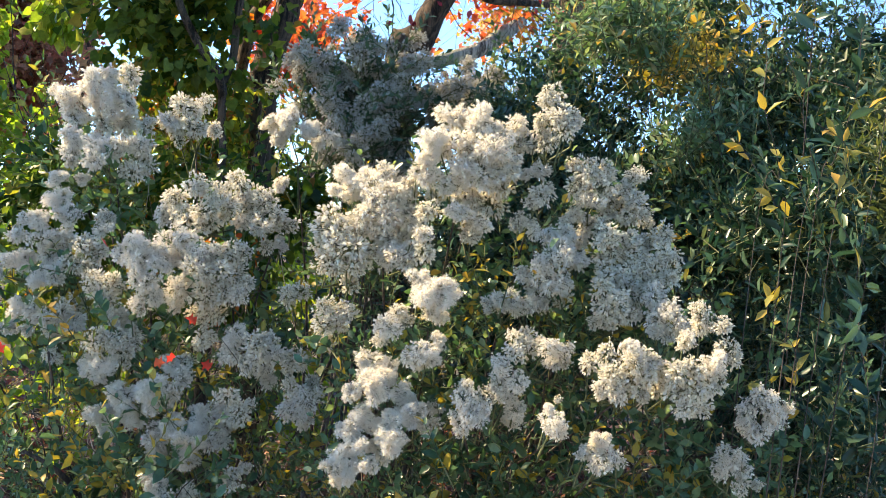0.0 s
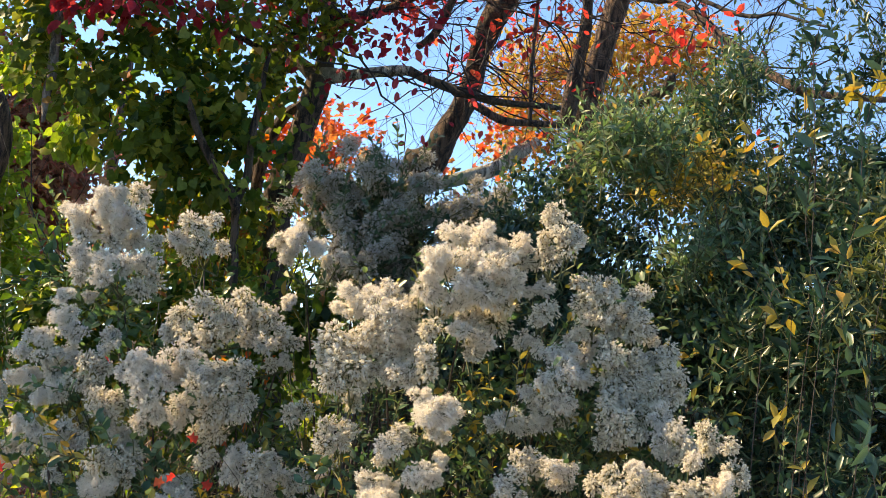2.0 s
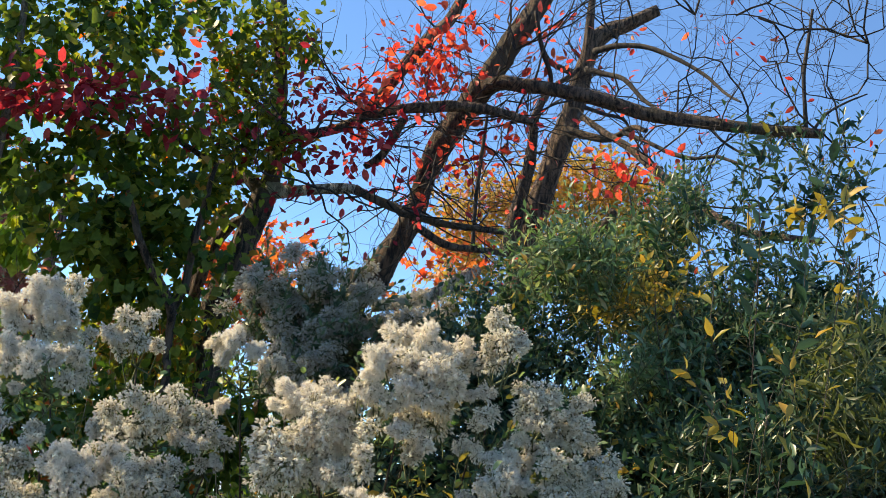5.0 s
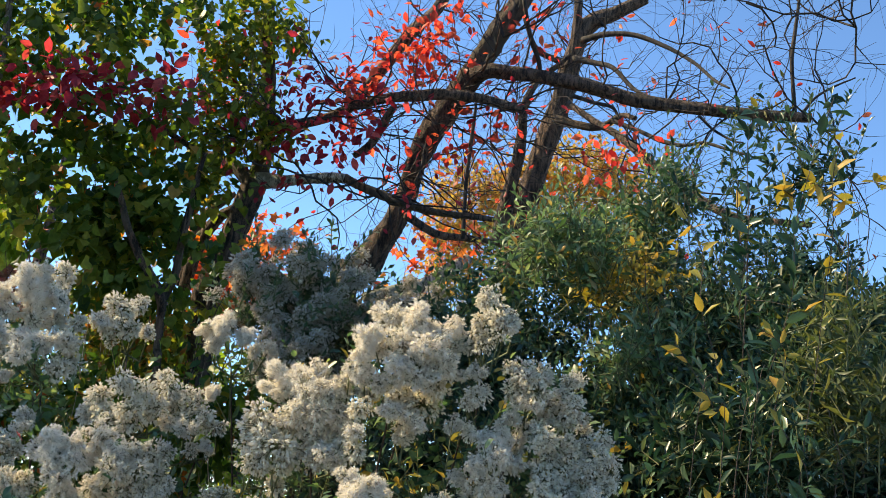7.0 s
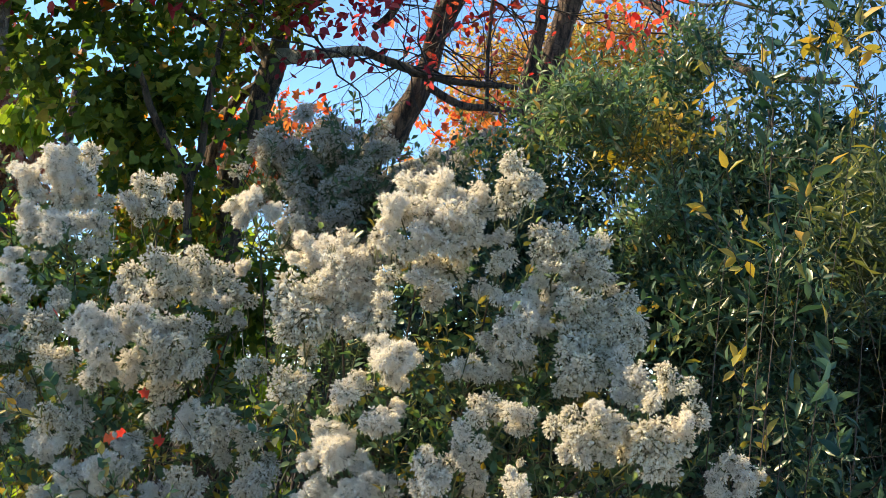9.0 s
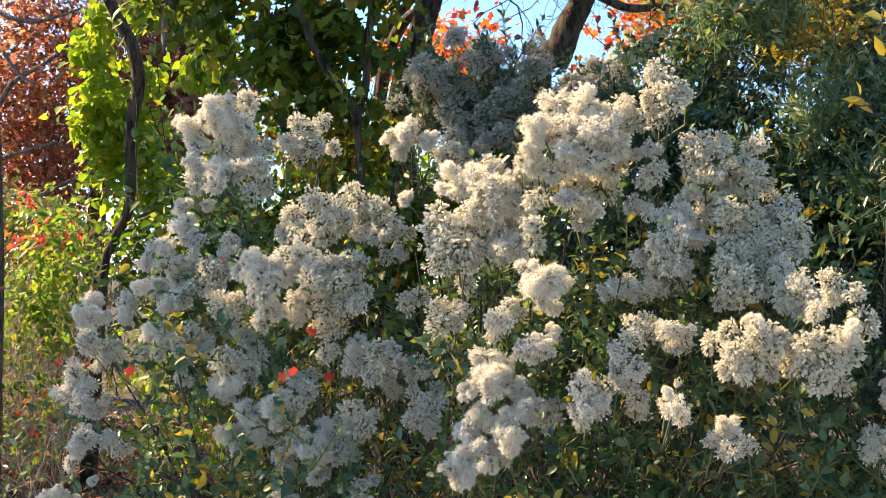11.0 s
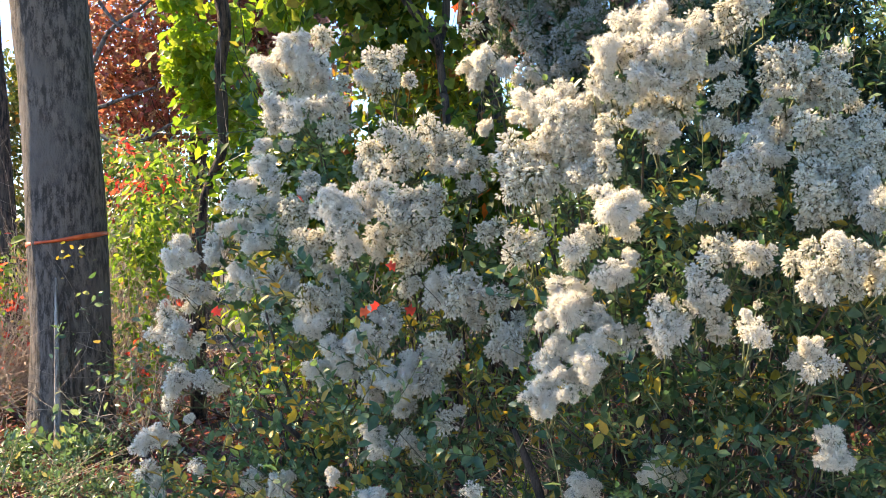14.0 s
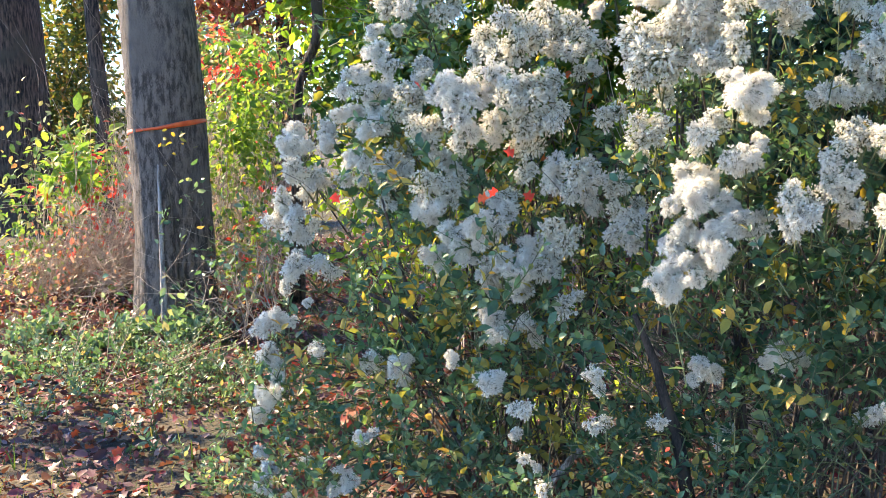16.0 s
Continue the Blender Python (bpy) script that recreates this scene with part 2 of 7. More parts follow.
# Brighter greens for brush in the open; the sun's lift is in the colour.
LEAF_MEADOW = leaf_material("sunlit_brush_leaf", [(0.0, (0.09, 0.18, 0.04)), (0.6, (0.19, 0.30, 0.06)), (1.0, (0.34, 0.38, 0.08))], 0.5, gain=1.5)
GRASS = leaf_material("grass_blade", [(0.0, (0.05, 0.09, 0.02)), (0.7, (0.11, 0.15, 0.04)), (1.0, (0.30, 0.25, 0.12))], 0.4)


# ---- mesh tools ----
def mesh_from(name, verts, tris, material, smooth=False):
    verts, tris = np.asarray(verts, np.float32).reshape(-1, 3), np.asarray(tris, np.int32).reshape(-1, 3)
    me = bpy.data.meshes.new(name)
    me.vertices.add(len(verts))
    me.vertices.foreach_set("co", verts.ravel())
    me.loops.add(tris.size)
    me.loops.foreach_set("vertex_index", tris.ravel())
    me.polygons.add(len(tris))
    me.polygons.foreach_set("loop_start", np.arange(0, tris.size, 3, dtype=np.int32))
    if smooth:
        me.polygons.foreach_set("use_smooth", np.ones(len(tris), bool))
    me.update(calc_edges=True)
    me.materials.append(material)
    return me


def part(name, me, parent, label="", kind=""):
    ob = new(name, me)
    ob.parent = parent
    return tagged(ob, label, kind=kind)


def thing(name, at, label, category, group="", kind=""):
    ob = new(name)
    ob.location = at
    ob.empty_display_size = 0.2
    bpy.context.view_layer.update()
    return tagged(ob, label, category, group, kind)


def local(P, parent):
    return np.asarray(P, float) - np.array(parent.location)


def unit(a):
    return a / np.maximum(np.linalg.norm(a, axis=-1, keepdims=True), 1e-9)


TEMPLATES = {
    "oval": ([(0, 0, 0), (.22, -.36, .04), (.22, .36, .04), (.6, -.42, .05), (.6, .42, .05), (.5, 0, -.03), (1, 0, -.12)],
             [(0, 5, 1), (0, 2, 5), (1, 5, 3), (2, 4, 5), (3, 5, 6), (5, 4, 6)]),
    "lance": ([(0, 0, 0), (.5, -.5, .04), (.5, .5, .04), (.5, 0, -.02), (1, 0, -.1)], [(0, 3, 1), (0, 2, 3), (1, 3, 4), (3, 2, 4)]),
    "heart": ([(.12, 0, 0), (-.06, -.30, .03), (.30, -.52, .06), (.62, -.34, .05), (1, 0, -.12), (.62, .34, .05), (.30, .52, .06), (-.06, .30, .03), (.45, 0, -.05)],
              [(8, 0, 1), (8, 1, 2), (8, 2, 3), (8, 3, 4), (8, 4, 5), (8, 5, 6), (8, 6, 7), (8, 7, 0)]),
    "maple": ([(0, 0, 0), (.05, -.45, .05), (.38, -.28, .02), (.55, -.62, .08), (.68, -.20, .02), (1.05, 0, -.1), (.68, .20, .02), (.55, .62, .08), (.38, .28, .02), (.05, .45, .05), (.4, 0, -.04)],
              [(10, 0, 1), (10, 1, 2), (10, 2, 3), (10, 3, 4), (10, 4, 5), (10, 5, 6), (10, 6, 7), (10, 7, 8), (10, 8, 9), (10, 9, 0)]),
    "blade": ([(0, -.5, 0), (0, .5, 0), (.6, .35, .05), (.6, -.35, .05), (1, 0, -.05)], [(0, 1, 2), (0, 2, 3), (3, 2, 4)]),
}


def leaf_mesh(name, P, A, N, L, wide, template, material):
    P, A, L = np.asarray(P, float), unit(np.asarray(A, float)), np.asarray(L, float)
    S = unit(np.cross(N, A))
    N = np.cross(A, S)
    T, F = (np.array(v) for v in TEMPLATES[template])
    L = L[:, None, None]
    co = P[:, None] + L * (T[None, :, :1] * A[:, None] + wide * T[None, :, 1:2] * S[:, None] + T[None, :, 2:] * N[:, None])
    tris = F[None] + (np.arange(len(P)) * len(T))[:, None, None]
    return mesh_from(name, co, tris, material)


UNIT_LEAF = {}


def leaf_pieces(P, A, N, L, wide, template, material, parent):
    """Single leaves, each an object of its own on one shared mesh."""
    key = (template, wide, material.name)
    if key not in UNIT_LEAF:
        T, F = TEMPLATES[template]
        UNIT_LEAF[key] = mesh_from("leaf", np.array(T) * np.array([1, wide, 1]), F, material)
    A = unit(np.asarray(A, float))
    S = unit(np.cross(N, A))
    N = np.cross(A, S)
    for p, a, b, c, k in zip(local(P, THING_OF.get(parent.name, parent)), A, S, N, L):
        ob = part("leaf", UNIT_LEAF[key], parent)
        ob.matrix_basis = Matrix([[*(float(v) * float(k) for v in (a[i], b[i], c[i])), float(p[i])] for i in range(3)] + [[0, 0, 0, 1]])


THING_OF = {}


def scatter(rng, blobs, count, clump=0.12, per=14, shell=0.5):
    """Leaf places in clumps within ellipsoids (x, y, z, rx, ry, rz), denser towards the outside, with gaps between the clumps."""
    blobs = np.array(blobs, float)
    vol = np.cbrt(blobs[:, 3] * blobs[:, 4] * blobs[:, 5]) ** 2
    n = max(1, count // per)
    pick = rng.choice(len(blobs), n, p=vol / vol.sum())
    d = unit(rng.normal(size=(n, 3)))
    r = rng.uniform(shell, 1.0, (n, 1)) ** 0.6
    c = blobs[pick, :3] + d * r * blobs[pick, 3:]
    k = np.repeat(np.arange(n), per)
    P = c[k] + rng.normal(size=(len(k), 3)) * clump * rng.uniform(0.5, 1.2, (n, 1))[k]
    out = unit(P - blobs[pick[k], :3])
    return P, out


def gaps(rng, blobs, n, size, extra=()):
    """A test that leaves open n uneven gaps, deeper than wide, among the blobs, and the extra ones given as x, z, radius."""
    b = np.array(blobs, float)
    k = rng.integers(len(b), size=n)
    c = b[k, :3] + rng.uniform(-0.9, 0.9, (n, 3)) * b[k, 3:]
    holes = np.concatenate([np.stack([c[:, 0], c[:, 2], size * rng.uniform(0.5, 1.4, n)], -1), np.array(extra, float).reshape(-1, 3)])

    def keep(P):
        d = np.hypot(P[:, None, 0] - holes[None, :, 0], (P[:, None, 2] - holes[None, :, 1]) * 0.8) / holes[None, :, 2]
        return d.min(1) > 1.0

    return keep


def leaves_in(rng, name, blobs, count, length, wide, template, material, parent, clump=0.12, per=14, shell=0.4, droop=0.3, label="", keep=None):
    P, out = scatter(rng, blobs, count, clump, per, shell)
    ok = P[:, 2] > 0.03
    if keep is not None:
        ok &= keep(P)
    P, out = P[ok], out[ok]
    A = out * 0.7 + rng.normal(size=P.shape) * 0.6 - np.array([0, 0, droop])
    N = rng.normal(size=P.shape) * 0.6 + np.array([0, 0, 0.8]) + out * 0.3
    L = length * rng.uniform(0.55, 1.25, len(P))
    return part(name, leaf_mesh(name, local(P, parent), A, N, L, wide, template, material), parent, label, "stuff")


def openings(rows, step=0.28):
    """Narrow hollows through the foliage, each from one point to another, widening a little on the way."""
    out = []
    for x0, y0, z0, x1, y1, z1, rx, rz in rows:
        n = int(abs(y1 - y0) / step) + 1
        for k in range(n):
            u = k / max(n - 1, 1)
            wide = 1 + u * (y1 - y0) / y0
            out.append((x0 + u * (x1 - x0), y0 + u * (y1 - y0), z0 + u * (z1 - z0), rx * wide, 0.2, rz * wide))
    return out


def sprigs(rng, name, blobs, n, length, leaf_len, wide, template, material, stem, parent, per=20, up=0.9, shell=0.1, lean=0.45, label="", size=(0.6, 1.2), single=False, hollow=()):
    """Upright leafy shoots: each a thin stem with leaves set spirally along it."""
    P, out = scatter(rng, blobs, n, 0.05, 1, shell)
    n = len(P)
    D = unit(out * 0.55 + np.array([0, 0, up]) + rng.normal(size=(n, 3)) * lean)
    G = length * rng.uniform(0.55, 1.25, n)
    P = P - D * (G * 0.6)[:, None]
    side = unit(np.cross(D, rng.normal(size=(n, 3))))
    other = np.cross(D, side)
    bend = out * np.array([1, 1, 0]) * 0.18 + rng.normal(size=(n, 3)) * 0.08
    u = (np.arange(per) + 0.5) / per
    u = 0.12 + 0.88 * u[None, :] + rng.normal(size=(n, per)) * 0.015
    ang = np.arange(per)[None, :] * 2.4 + rng.uniform(0, 6.28, (n, 1)) + rng.normal(size=(n, per)) * 0.4
    rad = np.cos(ang)[..., None] * side[:, None] + np.sin(ang)[..., None] * other[:, None]
    at = P[:, None] + (D[:, None] * u[..., None] + bend[:, None] * (u**2)[..., None]) * G[:, None, None]
    A = D[:, None] * (0.35 + 0.7 * u[..., None]) + rad * 0.9 + rng.normal(size=rad.shape) * 0.25
    N = D[:, None] * 0.9 - rad * 0.5 + rng.normal(size=rad.shape) * 0.3
    L = leaf_len * rng.uniform(*size, (n, per)) * (1.0 - 0.35 * u)
    keep = (rng.random((n, per)) < 0.88) & (at[..., 2] > 0.02)
    for c in hollow:
        keep &= (((at - np.array(c[:3])) / np.array(c[3:])) ** 2).sum(-1) > 1
    if single:
        leaf_pieces(at[keep], A[keep], N[keep], L[keep], wide, template, material, parent)
    else:
        me = leaf_mesh(name, local(at[keep], parent), A[keep], N[keep], L[keep], wide, template, material)
        part(name, me, parent, label, "stuff")
    mid, tip = P + (D * 0.5 + bend * 0.25) * G[:, None], P + (D + bend) * G[:, None]
    r = np.full((n, 1), 0.0026)
    v, f = sticks(np.concatenate([np.hstack([P, mid, r, r * 0.7]), np.hstack([mid, tip, r * 0.7, r * 0.35])]))
    part("shoot_tangle", mesh_from("shoot_tangle", local(v, parent), f, stem), parent, kind="stuff")


def leafy_stem(rng, pts, n, leaf_len, wide, template, material, parent, first=0.25, size=(0.6, 1.2)):
    """One stem through rows of x, y, z, radius with n leaves along it."""
    pts = [(x + 0.022 * rng.normal() * (k > 0), y + 0.02 * rng.normal() * (k > 0), z, r) for k, (x, y, z, r) in enumerate(pts)]
    stalk = limb("stem", pts, STEM, parent, seg=6)
    THING_OF[stalk.name] = parent
    line = smooth_line(pts, 8)[:, :3]
    pos = rng.uniform(first, 1.0, n) * (len(line) - 1)
    i = np.minimum(pos.astype(int), len(line) - 2)
    at = line[i] + (line[i + 1] - line[i]) * (pos - i)[:, None]
    way = unit(line[i + 1] - line[i])
    A = way * 0.5 + unit(rng.normal(size=(n, 3))) * 0.9
    N = rng.normal(size=(n, 3)) * 0.7 + np.array([0, -0.4, 0.7])
    leaf_pieces(at, A, N, leaf_len * rng.uniform(*size, n), wide, template, material, stalk)


def smooth_line(pts, n=6):
    """Catmull-Rom through rows of x, y, z, radius."""
    p = np.array(pts, float)
    p = np.vstack([2 * p[0] - p[1], p, 2 * p[-1] - p[-2]])
    out = []
    for i in range(1, len(p) - 2):
        for s in np.linspace(0, 1, n, endpoint=False):
            a, b, c, d = p[i - 1 : i + 3]
            out.append(0.5 * (2 * b + (c - a) * s + (2 * a - 5 * b + 4 * c - d) * s**2 + (3 * b - a - 3 * c + d) * s**3))
    out.append(p[-2])
    out = np.array(out)
    out[:, 3] = np.maximum(out[:, 3], 0.001)
    return out


def tube(pts, seg=12, n=6, rough=0.06, flare=0.0, seed=0):
    """Vertices and triangles of a limb through rows of x, y, z, radius, with an uneven surface and closed ends."""
    line = smooth_line(pts, n)
    c, r = line[:, :3], line[:, 3]
    way = unit(np.gradient(c, axis=0))
    ref = np.array([1.0, 0.2, 0.1]) if abs(way[:, 0]).max() < 0.9 else np.array([0.1, 1.0, 0.2])
    side = unit(np.cross(way, ref))
    up = np.cross(way, side)
    ang = np.linspace(0, 2 * pi, seg, endpoint=False)
    rng = np.random.default_rng(seed)
    ph, k = rng.uniform(0, 6.28, 4), np.arange(len(c))[:, None]
    wob = 1 + rough * (np.sin(3 * ang + ph[0] + k * 0.23) + 0.7 * np.sin(5 * ang + ph[1] - k * 0.31) + 0.6 * np.sin(2 * ang + k * 0.5 + ph[2])) + rough * 0.5 * rng.normal(size=(len(c), seg))
    if flare:
        h = np.linspace(0, 1, len(c))[:, None]
        wob = wob + flare * np.exp(-h * 14) * (1 + 0.35 * np.sin(4 * ang + ph[3]))
    ring = c[:, None] + (r[:, None] * wob)[..., None] * (np.cos(ang)[None, :, None] * side[:, None] + np.sin(ang)[None, :, None] * up[:, None])
    v = np.vstack([ring.reshape(-1, 3), c[:1], c[-1:]])
    i, j = np.meshgrid(np.arange(len(c) - 1), np.arange(seg), indexing="ij")
    a, b = i * seg + j, i * seg + (j + 1) % seg
    f = np.concatenate([np.stack([a, a + seg, b], -1).reshape(-1, 3), np.stack([b, a + seg, b + seg], -1).reshape(-1, 3)])
    j = np.arange(seg)
    e, last = len(v) - 2, (len(c) - 1) * seg
    f = np.concatenate([f, np.stack([(j + 1) % seg, np.full(seg, e), j], -1), np.stack([last + j, np.full(seg, e + 1), last + (j + 1) % seg], -1)])
    return v, f


def limb(name, pts, material, parent, label="", seg=12, rough=0.06, flare=0.0, seed=0):
    v, f = tube(pts, seg, 6, rough, flare, seed)
    return part(name, mesh_from(name, local(v, parent), f, material, True), parent, label)


def sticks(segs):
    """Thin three-sided twigs from rows of p0, p1, r0, r1."""
    s = np.array(segs, float)
    p0, p1, r0, r1 = s[:, :3], s[:, 3:6], s[:, 6], s[:, 7]
    w = unit(p1 - p0)
    a = unit(np.cross(w, np.where(abs(w[:, 2:]) < 0.9, [[0, 0, 1.0]], [[1.0, 0, 0]])))
    b = np.cross(w, a)
    ang = np.array([0, 2 * pi / 3, 4 * pi / 3])
    d = np.cos(ang)[None, :, None] * a[:, None] + np.sin(ang)[None, :, None] * b[:, None]
    v = np.concatenate([p0[:, None] + r0[:, None, None] * d, p1[:, None] + r1[:, None, None] * d], 1)
    F = np.array([(0, 1, 3), (1, 4, 3), (1, 2, 4), (2, 5, 4), (2, 0, 5), (0, 3, 5)])
    return v.reshape(-1, 3), (F[None] + (np.arange(len(s)) * 6)[:, None, None]).reshape(-1, 3)


def grow(rng, p, way, length, r, depth, segs, tips, wander=0.25, lift=0.05, kids=3, shrink=0.55, step=0.12):
    """A wandering twig with side twigs; adds its pieces to segs and its leaf places to tips."""
    p, way = np.array(p, float), unit(np.array(way, float))
    n = max(2, int(length / step))
    at = set(rng.choice(np.arange(1, n + 1), min(kids, n), replace=False)) if depth else set()
    for i in range(1, n + 1):
        way = unit(way + rng.normal(size=3) * wander + np.array([0, 0, lift]))
        q = p + way * length / n
        ra, rb = r * (1 - 0.7 * (i - 1) / n), r * (1 - 0.7 * i / n)
        segs.append((*p, *q, max(ra, 0.0012), max(rb, 0.0010)))
        if depth == 0 or i > n * 0.6:
            tips.append((*q, *way))
        p = q
        if i in at:
            grow(rng, p, way + rng.normal(size=3) * 0.75, length * shrink * rng.uniform(0.6, 1.2), rb * 0.7, depth - 1, segs, tips, wander, lift, kids, shrink, step)


def twig_leaves(rng, tips, per, length, wide, template, spread=0.05):
    t = np.repeat(np.array(tips), per, axis=0)
    P = t[:, :3] + rng.normal(size=(len(t), 3)) * spread
    A = t[:, 3:] + rng.normal(size=P.shape) * 0.7 - np.array([0, 0, 0.35])
    N = rng.normal(size=P.shape) + np.array([0, 0, 0.5])
    return P, A, N, length * rng.uniform(0.6, 1.2, len(P))


# ---- ground ----
def build_ground():
    xs = np.concatenate([-np.geomspace(1500, 8, 22), np.linspace(-7.5, 7.5, 46), np.geomspace(8, 1500, 22)])
    ys = np.concatenate([-np.geomspace(1500, 6, 20), np.linspace(-5.5, 14, 60), np.geomspace(14.5, 1500, 22)])
    X, Y = np.meshgrid(xs, ys, indexing="ij")
    near = np.exp(-((X / 12) ** 2 + ((Y - 5) / 14) ** 2))
    Z = near * 0.03 * (np.sin(X * 2.1 + 1) * np.sin(Y * 1.7) + np.sin(X * 5.3 + Y * 3.1) * 0.5)
    v = np.stack([X, Y, Z], -1).reshape(-1, 3)
    i, j = np.meshgrid(np.arange(len(xs) - 1), np.arange(len(ys) - 1), indexing="ij")
    a, w = i * len(ys) + j, len(ys)
    f = np.concatenate([np.stack([a, a + w, a + 1], -1).reshape(-1, 3), np.stack([a + 1, a + w, a + w + 1], -1).reshape(-1, 3)])
    ob = new("ground", mesh_from("ground", v, f, GROUND, True))
    return tagged(ob, "brown soil and thin grass strewn with leaf litter", "ground", kind="structure")


build_ground()


# ---- seed heads ----
def tuft_field(rng, n):
    """Places and directions of small brushes on a lumpy cluster of radius about 1."""
    k = 11
    c = unit(rng.normal(size=(k, 3))) * rng.uniform(0.30, 0.74, (k, 1)) * np.array([1, 1, 0.9])
    rad = rng.uniform(0.20, 0.40, k)
    w = rad**2
    pick = rng.choice(k, n, p=w / w.sum())
    d = unit(rng.normal(size=(n, 3)) + np.array([0, 0, 0.15]))
    P = c[pick] + d * (rad[pick] * rng.uniform(0.45, 1.0, n))[:, None]
    A = unit(d + 0.35 * unit(P) + rng.normal(size=(n, 3)) * 0.30)
    return P, A


def frame_of(rng, A):
    S = unit(np.cross(A, rng.normal(size=A.shape)))
    return S, np.cross(A, S)


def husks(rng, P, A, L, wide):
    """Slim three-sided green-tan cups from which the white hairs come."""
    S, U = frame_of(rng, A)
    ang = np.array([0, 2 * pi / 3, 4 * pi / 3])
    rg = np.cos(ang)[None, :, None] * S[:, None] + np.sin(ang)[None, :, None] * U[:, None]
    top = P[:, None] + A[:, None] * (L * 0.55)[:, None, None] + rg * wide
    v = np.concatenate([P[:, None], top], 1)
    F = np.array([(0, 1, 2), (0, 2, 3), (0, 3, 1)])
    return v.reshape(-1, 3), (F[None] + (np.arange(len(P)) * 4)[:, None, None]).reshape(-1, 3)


def brushes(rng, P, A, L, start, spread, hairs, thick, droop):
    """Bundles of flat tapering hairs that leave each place and open out like a worn brush."""
    n = len(P)
    k = np.repeat(np.arange(n), hairs)
    D = unit(A[k] + rng.normal(size=(n * hairs, 3)) * spread)
    S = unit(np.cross(D, rng.normal(size=D.shape)))
    root = P[k] + A[k] * (L * start)[k][:, None]
    far = (L * (1 - start))[k] * rng.uniform(0.65, 1.2, n * hairs)
    tip = root + D * far[:, None] - np.array([0, 0, droop]) * rng.uniform(0, 1, (n * hairs, 1))
    mid = root * 0.45 + tip * 0.55 + np.array([0, 0, droop * 0.25])
    h = thick * rng.uniform(0.6, 1.3, (n * hairs, 1))
    v = np.stack([root, mid - S * h, mid + S * h, tip], 1)
    F = np.array([(0, 1, 2), (1, 3, 2)])
    return v.reshape(-1, 3), (F[None] + (np.arange(n * hairs) * 4)[:, None, None]).reshape(-1, 3)


def seed_head(rng, n, open_share, hair, husk, length=0.30):
    """A head of small brushes; open_share of them have burst into fluff, the rest droop half closed."""
    P, A = tuft_field(rng, n)
    loose = rng.random(n) < open_share
    shut = ~loose
    A[shut] = unit(A[shut] + np.array([0, 0, -0.5]) * rng.uniform(0, 1, (shut.sum(), 1)))
    L = length * rng.uniform(0.65, 1.25, n)
    sets = []
    if shut.any():
        sets.append((brushes(rng, P[shut], A[shut], L[shut], 0.22, 0.17, 10, 0.034, 0.06), 0))
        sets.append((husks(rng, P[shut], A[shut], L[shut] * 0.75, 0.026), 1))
    if loose.any():
        sets.append((brushes(rng, P[loose], A[loose], L[loose] * 0.78, 0.0, 1.0, 22, 0.009, 0.05), 0))
    stems = np.hstack([P * 0.15, P, np.full((n, 1), 0.012), np.full((n, 1), 0.007)])
    sets.append((sticks(stems[::2]), 2))
    V, T, M, at = [], [], [], 0
    for (v, f), slot in sets:
        V.append(v)
        T.append(f + at)
        M.append(np.full(len(f), slot, np.int32))
        at += len(v)
    me = mesh_from("seed_head", np.concatenate(V), np.concatenate(T), hair)
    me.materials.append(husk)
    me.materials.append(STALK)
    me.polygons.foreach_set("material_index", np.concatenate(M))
    return me


RNG = np.random.default_rng(11)
HEADS = {
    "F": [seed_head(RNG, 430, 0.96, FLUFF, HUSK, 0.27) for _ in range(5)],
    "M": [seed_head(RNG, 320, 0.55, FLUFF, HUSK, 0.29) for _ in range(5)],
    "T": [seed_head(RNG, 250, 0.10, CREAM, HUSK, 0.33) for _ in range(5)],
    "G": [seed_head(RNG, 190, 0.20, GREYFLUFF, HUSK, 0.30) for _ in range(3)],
}
HEAD_LABEL = {"F": "open white fluffy seed head", "M": "half-open white seed head", "T": "cream-white seed head of drooping brushes", "G": "small faded grey seed head"}


